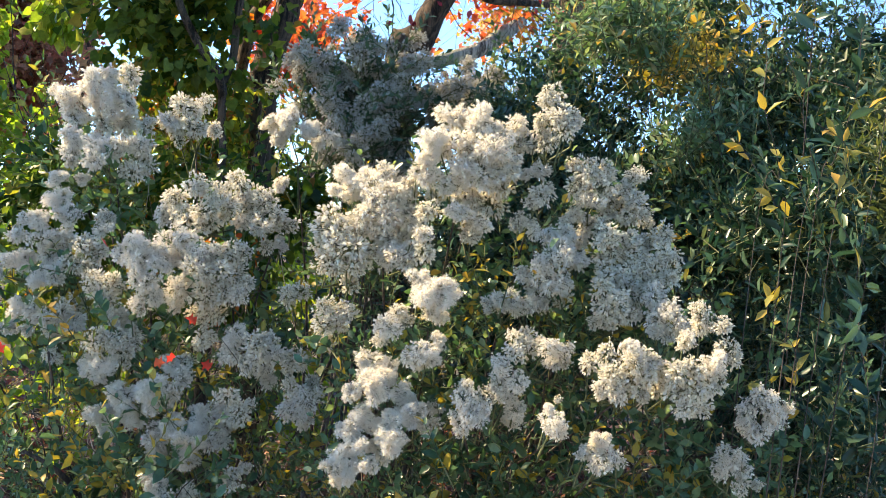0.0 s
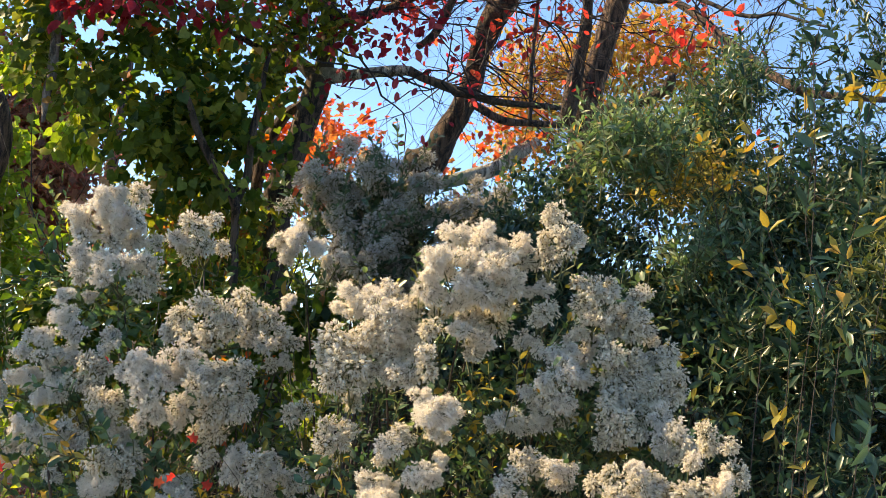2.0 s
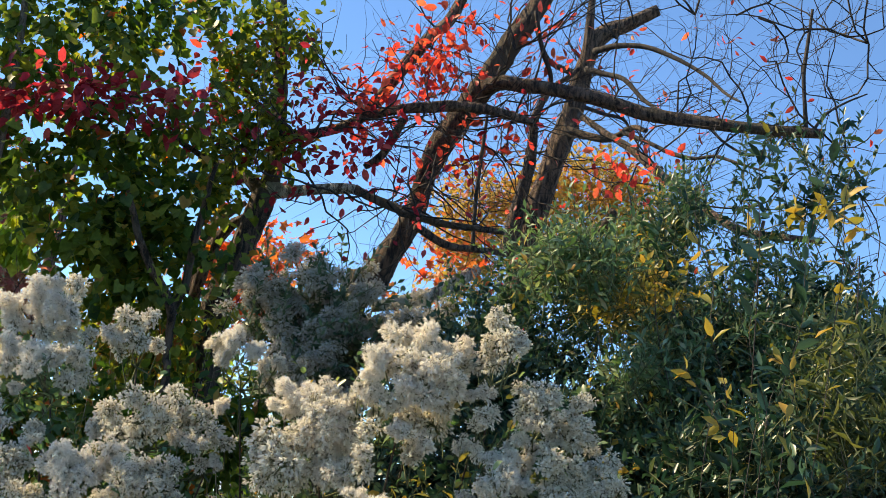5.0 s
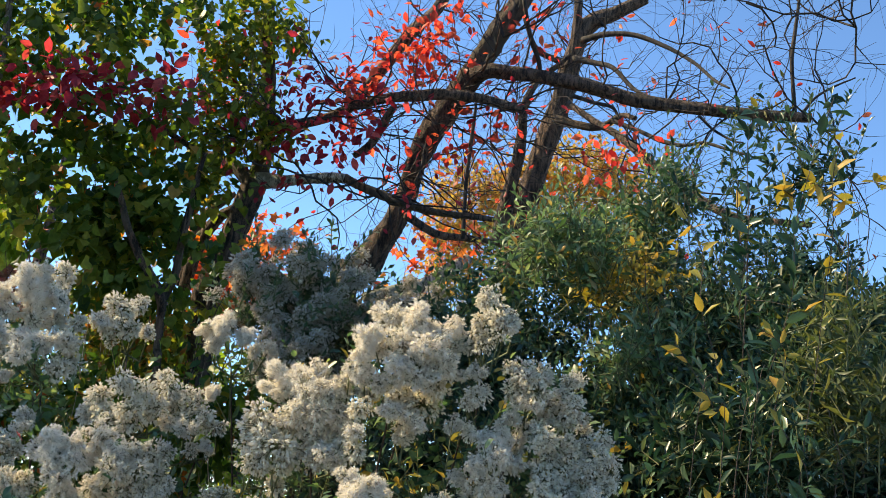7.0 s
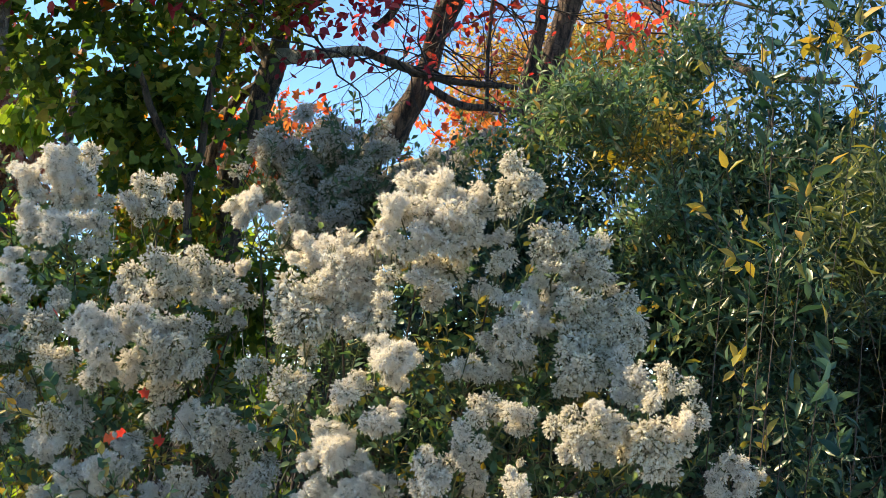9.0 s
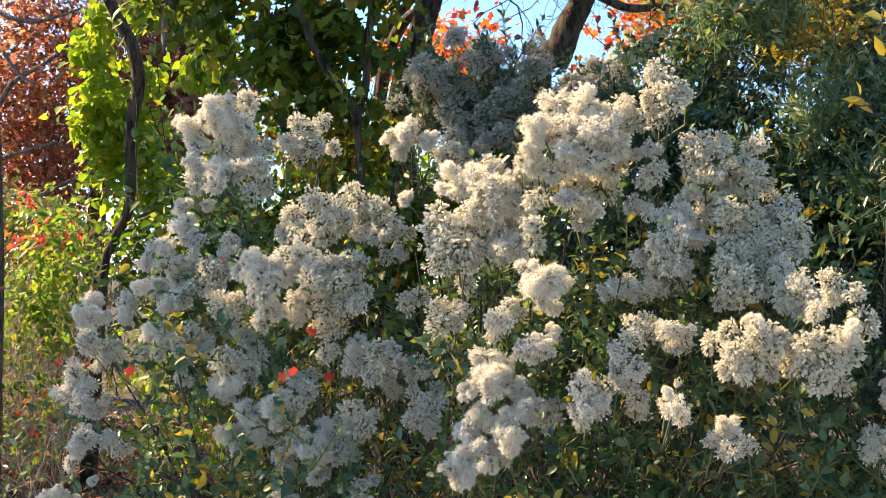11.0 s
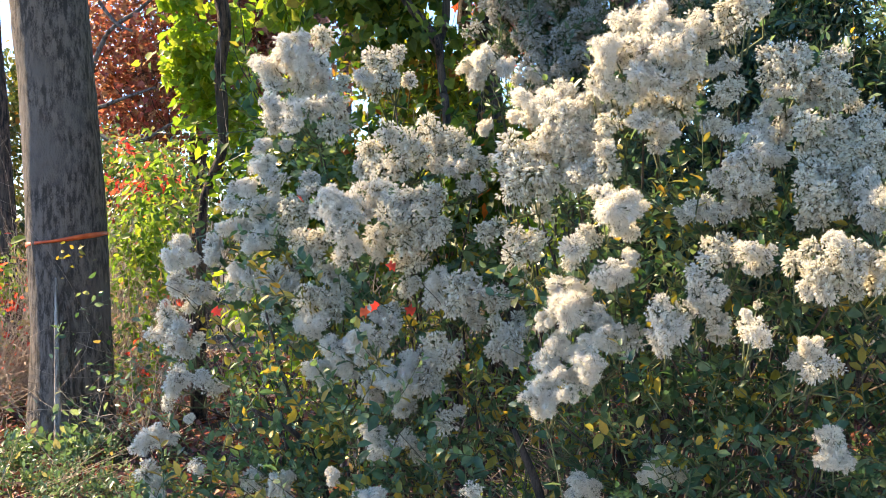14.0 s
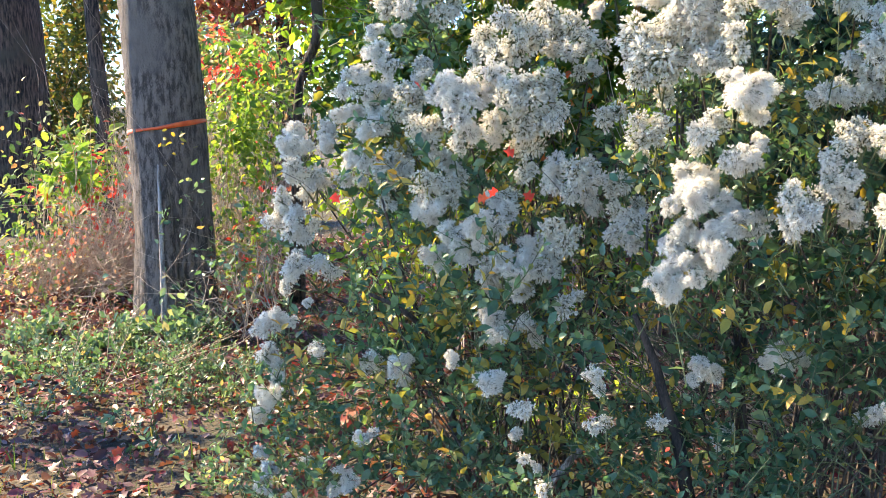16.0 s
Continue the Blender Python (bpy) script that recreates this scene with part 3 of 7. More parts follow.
def spray(bush, kinds, heads):
    """One branch of a bush from its foot, forking to the seed heads (x, y, z, radius) that it bears; a letter for each says how far it has opened."""
    rng = np.random.default_rng(int(abs(heads[0][0]) * 1000) + len(heads))
    foot = np.array(bush.location) + np.array([rng.normal() * 0.2 + 0.3 * max(-1.2, min(1.2, heads[0][0] - bush.location.x)), rng.normal() * 0.12 + 0.15, 0])
    mid = np.mean([h[:3] for h in heads], 0)
    back = max(foot[1], mid[1]) + 0.14
    knee = np.array([foot[0] * 0.4 + mid[0] * 0.6, back, mid[2] * 0.6])
    low = np.array([foot[0] * 0.8 + mid[0] * 0.2, foot[1] * 0.5 + back * 0.5, mid[2] * 0.25]) + rng.normal(size=3) * 0.03
    fork = mid + np.array([0, 0.14, -0.10])
    w = 0.75 if len(heads) > 2 else 0.45
    branch = limb("branch", [(*foot, 0.011 * w), (*low, 0.010 * w), (*knee, 0.007 * w), (*fork, 0.004 * w)], STEM, bush, seg=7)
    segs = []
    for kind, (x, y, z, r) in zip(kinds, heads):
        h = np.array([x, y, z])
        bend = fork * 0.4 + h * 0.6 + rng.normal(size=3) * 0.03 + np.array([0, 0.04, -0.05])
        segs += [(*fork, *bend, 0.005, 0.0035), (*bend, *h, 0.0035, 0.002)]
        choice = HEADS[kind]
        head = part("seed_head", choice[rng.integers(len(choice))], branch, HEAD_LABEL[kind])
        turn = Euler((rng.normal() * 0.3, rng.normal() * 0.3, rng.uniform(0, 6.28)))
        head.matrix_basis = Matrix.LocRotScale(Vector(local(h, bush)), turn, Vector((r * rng.uniform(0.95, 1.15), r * 1.05, r * rng.uniform(0.9, 1.1))))
    v, f = sticks(segs)
    part("twig", mesh_from("twig", local(v, bush), f, STALK), branch)


bush_front = thing("groundsel_bush", (0.15, 3.9, 0.0), "tall bush covered in fluffy white seed heads, green and yellow leaves", "bush", "flowering bushes")
spray(bush_front, "MFMMMMMTMMTM", [(-0.016, 3.56, 2.037, 0.064), (0.075, 3.52, 2.027, 0.071), (0.029, 3.48, 1.951, 0.070), (0.110, 3.45, 1.952, 0.069), (0.154, 3.49, 1.900, 0.063), (0.023, 3.45, 1.876, 0.062), (0.085, 3.45, 1.866, 0.069), (0.144, 3.53, 1.841, 0.059), (-0.029, 3.51, 1.932, 0.043), (0.055, 3.54, 1.803, 0.064), (0.119, 3.55, 1.786, 0.061), (0.162, 3.55, 2.012, 0.047)])
spray(bush_front, "MMMMMFFMMT", [(0.030, 3.44, 1.748, 0.049), (0.074, 3.48, 1.726, 0.060), (-0.011, 3.46, 1.830, 0.050), (0.072, 3.50, 1.684, 0.042), (0.196, 3.59, 2.033, 0.041), (-0.057, 3.46, 1.951, 0.059), (-0.082, 3.47, 1.905, 0.045), (-0.068, 3.48, 1.849, 0.046), (-0.107, 3.47, 1.858, 0.030), (0.193, 3.55, 1.970, 0.037)])
spray(bush_front, "FFMMMMMMMMMM", [(-0.288, 3.59, 1.816, 0.065), (-0.320, 3.62, 1.783, 0.052), (-0.232, 3.54, 1.778, 0.071), (-0.163, 3.52, 1.791, 0.059), (-0.197, 3.60, 1.848, 0.048), (-0.120, 3.59, 1.820, 0.051), (-0.249, 3.54, 1.712, 0.057), (-0.189, 3.53, 1.719, 0.076), (-0.125, 3.54, 1.726, 0.068), (-0.229, 3.58, 1.672, 0.043), (-0.170, 3.57, 1.654, 0.072), (-0.118, 3.63, 1.673, 0.066)])
spray(bush_front, "TMMTTM", [(-0.058, 3.44, 1.734, 0.046), (-0.174, 3.53, 1.595, 0.050), (-0.111, 3.49, 1.601, 0.060), (-0.065, 3.43, 1.623, 0.043), (-0.044, 3.56, 1.792, 0.037), (-0.062, 3.40, 1.677, 0.039)])
spray(bush_front, "TTTTTTTT", [(-0.339, 3.57, 1.666, 0.072), (-0.275, 3.60, 1.674, 0.052), (-0.368, 3.59, 1.616, 0.055), (-0.297, 3.52, 1.605, 0.071), (-0.246, 3.57, 1.597, 0.051), (-0.344, 3.55, 1.556, 0.051), (-0.269, 3.56, 1.556, 0.047), (-0.286, 3.66, 1.498, 0.045)])
spray(bush_front, "TTTTT", [(-0.345, 3.50, 1.430, 0.037), (-0.344, 3.49, 1.368, 0.050), (-0.295, 3.50, 1.384, 0.037), (-0.280, 3.51, 1.419, 0.040), (-0.328, 3.54, 1.324, 0.030)])
spray(bush_front, "FFFFM", [(-0.042, 3.26, 1.511, 0.065), (0.000, 3.29, 1.511, 0.060), (-0.032, 3.31, 1.458, 0.044), (-0.071, 3.33, 1.535, 0.044), (0.002, 3.35, 1.442, 0.035)])
spray(bush_front, "MMMT", [(-0.139, 3.30, 1.406, 0.047), (-0.164, 3.37, 1.365, 0.035), (-0.122, 3.35, 1.435, 0.035), (-0.089, 3.34, 1.420, 0.025)])
spray(bush_front, "MFFFM", [(-0.067, 3.26, 1.332, 0.044), (-0.029, 3.26, 1.347, 0.040), (0.003, 3.33, 1.366, 0.038), (-0.014, 3.25, 1.325, 0.034), (-0.055, 3.29, 1.304, 0.028)])
spray(bush_front, "FFFFFFF", [(-0.185, 3.35, 1.296, 0.057), (-0.139, 3.36, 1.272, 0.054), (-0.206, 3.33, 1.251, 0.054), (-0.154, 3.29, 1.231, 0.063), (-0.230, 3.33, 1.197, 0.035), (-0.199, 3.33, 1.146, 0.041), (-0.194, 3.40, 1.112, 0.031)])
spray(bush_front, "FFFFFMMMF", [(-0.075, 3.33, 1.206, 0.048), (-0.056, 3.28, 1.157, 0.056), (-0.110, 3.29, 1.133, 0.053), (-0.093, 3.27, 1.083, 0.056), (-0.152, 3.32, 1.106, 0.044), (-0.124, 3.33, 1.028, 0.035), (-0.007, 3.33, 1.130, 0.041), (0.002, 3.41, 1.168, 0.036), (-0.155, 3.34, 1.050, 0.035)])
spray(bush_front, "FFFFFFF", [(-0.231, 3.33, 1.089, 0.048), (-0.195, 3.29, 1.056, 0.047), (-0.240, 3.29, 1.025, 0.047), (-0.255, 3.28, 0.988, 0.047), (-0.211, 3.29, 0.980, 0.044), (-0.176, 3.26, 1.015, 0.040), (-0.237, 3.31, 0.953, 0.035)])
spray(bush_front, "MMMMMTT", [(0.078, 3.19, 1.234, 0.043), (0.106, 3.19, 1.191, 0.049), (0.074, 3.24, 1.163, 0.043), (0.142, 3.20, 1.205, 0.037), (0.087, 3.27, 1.130, 0.028), (0.083, 3.23, 1.260, 0.025), (0.148, 3.24, 1.238, 0.031)])
spray(bush_front, "MTMMMMMTTT", [(0.180, 3.19, 1.336, 0.036), (0.215, 3.21, 1.364, 0.037), (0.178, 3.23, 1.268, 0.040), (0.221, 3.18, 1.286, 0.036), (0.206, 3.23, 1.247, 0.037), (0.227, 3.25, 1.201, 0.043), (0.240, 3.33, 1.164, 0.038), (0.258, 3.26, 1.376, 0.040), (0.208, 3.25, 1.406, 0.028), (0.244, 3.29, 1.412, 0.031)])
spray(bush_front, "MMMTT", [(0.300, 3.19, 1.393, 0.040), (0.343, 3.21, 1.385, 0.037), (0.321, 3.23, 1.348, 0.034), (0.357, 3.24, 1.348, 0.025), (0.280, 3.26, 1.398, 0.025)])
spray(bush_front, "MMMFT", [(0.308, 2.98, 1.214, 0.034), (0.329, 3.05, 1.187, 0.029), (0.289, 3.03, 1.223, 0.023), (0.296, 3.00, 1.246, 0.023), (0.324, 3.06, 1.265, 0.015)])
spray(bush_front, "FMMTF", [(0.448, 3.06, 1.167, 0.038), (0.454, 3.06, 1.120, 0.044), (0.417, 3.11, 1.120, 0.033), (0.497, 3.10, 1.115, 0.030), (0.436, 3.07, 1.145, 0.032)])
spray(bush_front, "TTTTTTTTT", [(0.274, 3.50, 2.112, 0.050), (0.296, 3.45, 2.055, 0.053), (0.266, 3.47, 2.043, 0.046), (0.335, 3.46, 2.048, 0.040), (0.250, 3.48, 2.006, 0.033), (0.311, 3.43, 2.012, 0.042), (0.272, 3.48, 1.974, 0.037), (0.359, 3.53, 2.049, 0.030), (0.233, 3.52, 1.973, 0.030)])
spray(bush_front, "TTTMMMT", [(0.263, 3.42, 1.818, 0.042), (0.240, 3.44, 1.797, 0.029), (0.286, 3.48, 1.840, 0.027), (0.264, 3.50, 1.898, 0.037), (0.225, 3.50, 1.883, 0.033), (0.207, 3.52, 1.733, 0.034), (0.241, 3.52, 1.733, 0.030)])
spray(bush_front, "TTTTTMMT", [(0.392, 3.43, 1.893, 0.056), (0.446, 3.46, 1.902, 0.046), (0.378, 3.46, 1.851, 0.046), (0.436, 3.41, 1.851, 0.055), (0.477, 3.48, 1.826, 0.046), (0.406, 3.42, 1.814, 0.042), (0.471, 3.51, 1.790, 0.037), (0.365, 3.52, 1.918, 0.034)])
spray(bush_front, "TTTTTTT", [(0.536, 3.46, 1.892, 0.036), (0.563, 3.50, 1.912, 0.030), (0.514, 3.46, 1.847, 0.043), (0.546, 3.41, 1.825, 0.042), (0.528, 3.46, 1.792, 0.046), (0.570, 3.43, 1.788, 0.036), (0.594, 3.51, 1.771, 0.027)])
spray(bush_front, "MMMMMMMMMTMM", [(0.292, 3.40, 1.701, 0.042), (0.345, 3.42, 1.701, 0.055), (0.400, 3.50, 1.704, 0.047), (0.313, 3.34, 1.644, 0.057), (0.373, 3.39, 1.637, 0.055), (0.275, 3.33, 1.622, 0.041), (0.304, 3.35, 1.569, 0.054), (0.267, 3.42, 1.540, 0.046), (0.334, 3.34, 1.568, 0.041), (0.350, 3.44, 1.516, 0.039), (0.289, 3.43, 1.501, 0.042), (0.237, 3.40, 1.586, 0.036)])
spray(bush_front, "MMTMMMMM", [(0.369, 3.46, 1.765, 0.046), (0.416, 3.50, 1.743, 0.037), (0.254, 3.42, 1.710, 0.029), (0.161, 3.39, 1.502, 0.039), (0.199, 3.39, 1.509, 0.042), (0.145, 3.40, 1.479, 0.032), (0.214, 3.39, 1.479, 0.032), (0.251, 3.40, 1.494, 0.036)])
spray(bush_front, "TTTTTTTT", [(0.461, 3.37, 1.703, 0.051), (0.451, 3.45, 1.742, 0.039), (0.484, 3.39, 1.666, 0.039), (0.535, 3.38, 1.717, 0.032), (0.542, 3.39, 1.672, 0.045), (0.526, 3.37, 1.638, 0.039), (0.584, 3.44, 1.697, 0.039), (0.465, 3.45, 1.630, 0.036)])
spray(bush_front, "TTTTTTT", [(0.625, 3.41, 1.732, 0.042), (0.633, 3.36, 1.683, 0.042), (0.604, 3.37, 1.640, 0.048), (0.651, 3.34, 1.645, 0.045), (0.671, 3.39, 1.614, 0.029), (0.582, 3.37, 1.610, 0.042), (0.625, 3.36, 1.602, 0.042)])
spray(bush_front, "TTTTTTTTTT", [(0.472, 3.34, 1.596, 0.051), (0.456, 3.31, 1.551, 0.047), (0.516, 3.35, 1.581, 0.048), (0.495, 3.27, 1.528, 0.047), (0.462, 3.31, 1.499, 0.044), (0.516, 3.28, 1.492, 0.041), (0.558, 3.35, 1.551, 0.038), (0.551, 3.35, 1.499, 0.035), (0.443, 3.36, 1.462, 0.029), (0.485, 3.34, 1.462, 0.032)])
spray(bush_front, "MMMMMTM", [(0.595, 3.29, 1.549, 0.044), (0.624, 3.24, 1.527, 0.043), (0.604, 3.25, 1.491, 0.047), (0.649, 3.22, 1.491, 0.040), (0.693, 3.30, 1.476, 0.038), (0.636, 3.24, 1.448, 0.031), (0.603, 3.25, 1.462, 0.034)])
spray(bush_front, "FTTTTMMTTTTT", [(0.497, 3.05, 1.418, 0.038), (0.515, 3.03, 1.385, 0.035), (0.447, 3.10, 1.389, 0.038), (0.409, 3.14, 1.367, 0.036), (0.463, 3.05, 1.344, 0.047), (0.445, 3.08, 1.301, 0.035), (0.483, 3.06, 1.303, 0.044), (0.502, 3.05, 1.337, 0.044), (0.540, 3.04, 1.352, 0.043), (0.551, 3.08, 1.390, 0.041), (0.585, 3.09, 1.369, 0.044), (0.596, 3.14, 1.319, 0.045)])
spray(bush_front, "TTTTTTT", [(0.544, 3.08, 1.295, 0.032), (0.628, 3.02, 1.372, 0.046), (0.624, 3.05, 1.318, 0.044), (0.666, 3.02, 1.379, 0.040), (0.674, 3.04, 1.325, 0.049), (0.654, 3.03, 1.279, 0.038), (0.703, 3.16, 1.490, 0.036)])
spray(bush_front, "TTTFTTTTM", [(0.696, 3.13, 1.518, 0.039), (0.743, 3.10, 1.494, 0.038), (0.766, 3.08, 1.437, 0.038), (0.726, 3.03, 1.408, 0.043), (0.784, 3.08, 1.409, 0.026), (0.718, 3.06, 1.344, 0.044), (0.729, 3.18, 1.277, 0.042), (0.745, 3.08, 1.359, 0.038), (0.649, 3.10, 1.454, 0.036)])
spray(bush_front, "MMMMMMM", [(0.891, 3.15, 1.318, 0.045), (0.850, 3.16, 1.268, 0.039), (0.915, 3.14, 1.276, 0.045), (0.882, 3.15, 1.219, 0.045), (0.938, 3.16, 1.245, 0.036), (0.852, 3.15, 1.230, 0.030), (0.955, 3.17, 1.283, 0.030)])
spray(bush_front, "MMMTT", [(0.834, 3.20, 1.136, 0.046), (0.817, 3.21, 1.101, 0.040), (0.868, 3.20, 1.108, 0.040), (0.864, 3.19, 1.054, 0.033), (0.927, 3.25, 1.056, 0.022)])
spray(bush_front, "FFF", [(0.503, 3.19, 0.923, 0.049), (0.484, 3.19, 0.871, 0.034), (0.526, 3.22, 0.860, 0.040)])
spray(bush_front, "FFFM", [(0.349, 3.21, 0.703, 0.040), (0.386, 3.25, 0.672, 0.043), (0.366, 3.27, 0.629, 0.041), (0.296, 3.28, 0.668, 0.028)])
spray(bush_front, "FFF", [(-0.167, 3.52, 0.722, 0.044), (-0.128, 3.55, 0.692, 0.037), (-0.187, 3.57, 0.664, 0.031)])
spray(bush_front, "FFFF", [(0.047, 3.52, 0.771, 0.047), (0.062, 3.54, 0.720, 0.037), (0.109, 3.60, 0.732, 0.038), (0.020, 3.55, 0.731, 0.030)])
spray(bush_front, "MM", [(0.303, 3.56, 0.585, 0.041), (0.281, 3.58, 0.567, 0.027)])
spray(bush_front, "MT", [(-0.114, 3.59, 0.468, 0.027), (-0.091, 3.61, 0.507, 0.024)])
spray(bush_front, "M", [(-0.282, 3.46, 0.556, 0.030)])
spray(bush_front, "MM", [(-0.472, 3.47, 0.688, 0.036), (-0.462, 3.49, 0.641, 0.027)])
spray(bush_front, "MT", [(-0.473, 3.46, 0.535, 0.033), (-0.439, 3.48, 0.540, 0.025)])
spray(bush_front, "MM", [(-0.669, 3.42, 0.438, 0.028), (-0.640, 3.44, 0.406, 0.023)])
spray(bush_front, "M", [(-0.606, 3.36, 0.365, 0.035)])

bush_side = thing("groundsel_bush", (-0.95, 4.2, 0.0), "wide bush with dense greyish-white seed heads and small green leaves", "bush", "flowering bushes")
spray(bush_side, "FFFFMMMMMT", [(-1.296, 4.25, 2.108, 0.069), (-1.381, 4.29, 2.064, 0.074), (-1.272, 4.27, 2.058, 0.073), (-1.462, 4.35, 2.075, 0.042), (-1.205, 4.29, 2.069, 0.070), (-1.357, 4.29, 1.989, 0.065), (-1.270, 4.29, 1.977, 0.070), (-1.206, 4.36, 1.992, 0.071), (-1.268, 4.29, 2.155, 0.049), (-1.207, 4.37, 2.164, 0.058)])
spray(bush_side, "FFMMMMFTTT", [(-1.361, 4.21, 1.909, 0.056), (-1.265, 4.16, 1.891, 0.071), (-1.181, 4.16, 1.889, 0.064), (-1.102, 4.18, 1.899, 0.060), (-1.341, 4.21, 1.836, 0.056), (-1.233, 4.13, 1.827, 0.059), (-1.311, 4.22, 1.763, 0.040), (-1.097, 4.23, 1.831, 0.056), (-1.121, 4.17, 1.797, 0.052), (-1.104, 4.29, 1.982, 0.045)])
spray(bush_side, "MTTTMT", [(-1.049, 4.35, 2.008, 0.062), (-0.977, 4.33, 2.056, 0.070), (-0.927, 4.39, 2.082, 0.046), (-0.948, 4.31, 1.989, 0.066), (-0.877, 4.41, 1.998, 0.038), (-0.999, 4.35, 1.943, 0.037)])
spray(bush_side, "TTTTTTTMTT", [(-0.847, 3.95, 1.758, 0.053), (-0.770, 3.96, 1.747, 0.049), (-0.718, 4.06, 1.781, 0.066), (-0.679, 4.06, 1.722, 0.058), (-0.737, 3.98, 1.700, 0.057), (-0.800, 3.92, 1.689, 0.052), (-0.924, 4.01, 1.715, 0.054), (-0.965, 4.08, 1.660, 0.047), (-0.879, 3.99, 1.636, 0.065), (-0.793, 3.97, 1.653, 0.049)])
spray(bush_side, "MTTTMFT", [(-0.689, 4.02, 1.663, 0.046), (-0.621, 4.03, 1.729, 0.054), (-0.577, 4.00, 1.689, 0.053), (-0.529, 4.00, 1.665, 0.042), (-0.621, 3.98, 1.651, 0.049), (-0.549, 4.01, 1.594, 0.038), (-0.600, 4.01, 1.585, 0.034)])
spray(bush_side, "MMFTMFTTTTTT", [(-0.873, 3.87, 1.576, 0.066), (-0.788, 3.81, 1.547, 0.062), (-0.907, 3.88, 1.521, 0.056), (-0.794, 3.76, 1.484, 0.061), (-0.850, 3.82, 1.429, 0.058), (-0.870, 3.86, 1.372, 0.048), (-0.723, 3.78, 1.483, 0.061), (-0.752, 3.81, 1.410, 0.058), (-0.695, 3.81, 1.428, 0.054), (-0.744, 3.89, 1.353, 0.052), (-0.664, 3.84, 1.482, 0.051), (-0.698, 3.86, 1.547, 0.055)])
spray(bush_side, "TTTTT", [(-0.640, 3.78, 1.420, 0.043), (-0.801, 3.92, 1.333, 0.041), (-0.649, 3.85, 1.555, 0.040), (-0.736, 3.83, 1.552, 0.044), (-0.620, 3.81, 1.464, 0.033)])
spray(bush_side, "FMFMMMFMM", [(-0.985, 3.74, 1.558, 0.054), (-0.921, 3.75, 1.548, 0.054), (-0.961, 3.73, 1.503, 0.057), (-0.891, 3.71, 1.503, 0.050), (-1.018, 3.76, 1.522, 0.047), (-0.920, 3.69, 1.450, 0.049), (-0.918, 3.77, 1.394, 0.054), (-0.969, 3.83, 1.355, 0.044), (-0.962, 3.70, 1.450, 0.042)])
spray(bush_side, "FFFMMMMMMF", [(-1.372, 4.16, 1.751, 0.048), (-1.357, 4.09, 1.687, 0.055), (-1.398, 4.06, 1.606, 0.050), (-1.294, 4.07, 1.625, 0.054), (-1.445, 4.07, 1.607, 0.031), (-1.463, 4.06, 1.547, 0.046), (-1.372, 4.05, 1.536, 0.054), (-1.313, 4.09, 1.545, 0.055), (-1.354, 4.08, 1.486, 0.051), (-1.449, 4.13, 1.466, 0.051)])
spray(bush_side, "FFTMMFTMMT", [(-1.468, 4.03, 1.467, 0.042), (-1.367, 4.01, 1.407, 0.054), (-1.254, 4.01, 1.466, 0.050), (-1.295, 3.99, 1.417, 0.046), (-1.563, 4.12, 1.405, 0.047), (-1.530, 4.09, 1.355, 0.047), (-1.221, 4.01, 1.524, 0.050), (-1.177, 4.15, 1.625, 0.047), (-1.178, 4.06, 1.583, 0.039), (-1.183, 4.05, 1.504, 0.046)])
spray(bush_side, "FFFMMMMM", [(-1.695, 4.14, 1.405, 0.051), (-1.707, 4.10, 1.345, 0.055), (-1.647, 4.11, 1.355, 0.055), (-1.649, 4.04, 1.277, 0.050), (-1.615, 4.09, 1.224, 0.055), (-1.662, 4.05, 1.243, 0.042), (-1.578, 4.12, 1.212, 0.035), (-1.662, 4.14, 1.175, 0.039)])
spray(bush_side, "FMMMMMMTM", [(-1.425, 4.00, 1.290, 0.050), (-1.454, 4.04, 1.228, 0.042), (-1.357, 3.98, 1.300, 0.049), (-1.304, 3.94, 1.270, 0.045), (-1.264, 3.98, 1.301, 0.053), (-1.224, 3.99, 1.271, 0.053), (-1.273, 3.98, 1.223, 0.046), (-1.239, 4.08, 1.325, 0.051), (-1.374, 3.98, 1.229, 0.034)])
spray(bush_side, "TTTTMM", [(-1.134, 3.91, 1.409, 0.056), (-1.076, 3.92, 1.409, 0.049), (-1.188, 4.00, 1.446, 0.046), (-1.088, 3.89, 1.353, 0.048), (-1.057, 3.95, 1.312, 0.053), (-1.041, 3.99, 1.268, 0.053)])
spray(bush_side, "MMMMMT", [(-1.726, 4.07, 1.144, 0.050), (-1.746, 4.06, 1.083, 0.054), (-1.661, 4.05, 1.106, 0.050), (-1.671, 4.02, 1.048, 0.054), (-1.642, 4.07, 1.023, 0.047), (-1.593, 4.07, 1.064, 0.031)])
spray(bush_side, "M", [(-1.266, 3.94, 1.155, 0.045)])
spray(bush_side, "TTFFTFT", [(-1.096, 3.83, 1.225, 0.051), (-1.030, 3.84, 1.225, 0.051), (-1.135, 3.88, 1.155, 0.052), (-1.054, 3.82, 1.152, 0.055), (-1.013, 3.85, 1.187, 0.051), (-1.098, 3.86, 1.110, 0.044), (-0.995, 3.91, 1.235, 0.045)])
spray(bush_side, "FFFMFFMFT", [(-0.899, 3.73, 1.108, 0.060), (-0.979, 3.80, 1.063, 0.065), (-1.025, 3.88, 1.007, 0.063), (-0.829, 3.75, 1.098, 0.054), (-0.872, 3.76, 1.060, 0.050), (-0.953, 3.81, 0.999, 0.051), (-0.808, 3.80, 1.138, 0.047), (-0.844, 3.83, 1.172, 0.044), (-0.809, 3.86, 1.184, 0.037)])
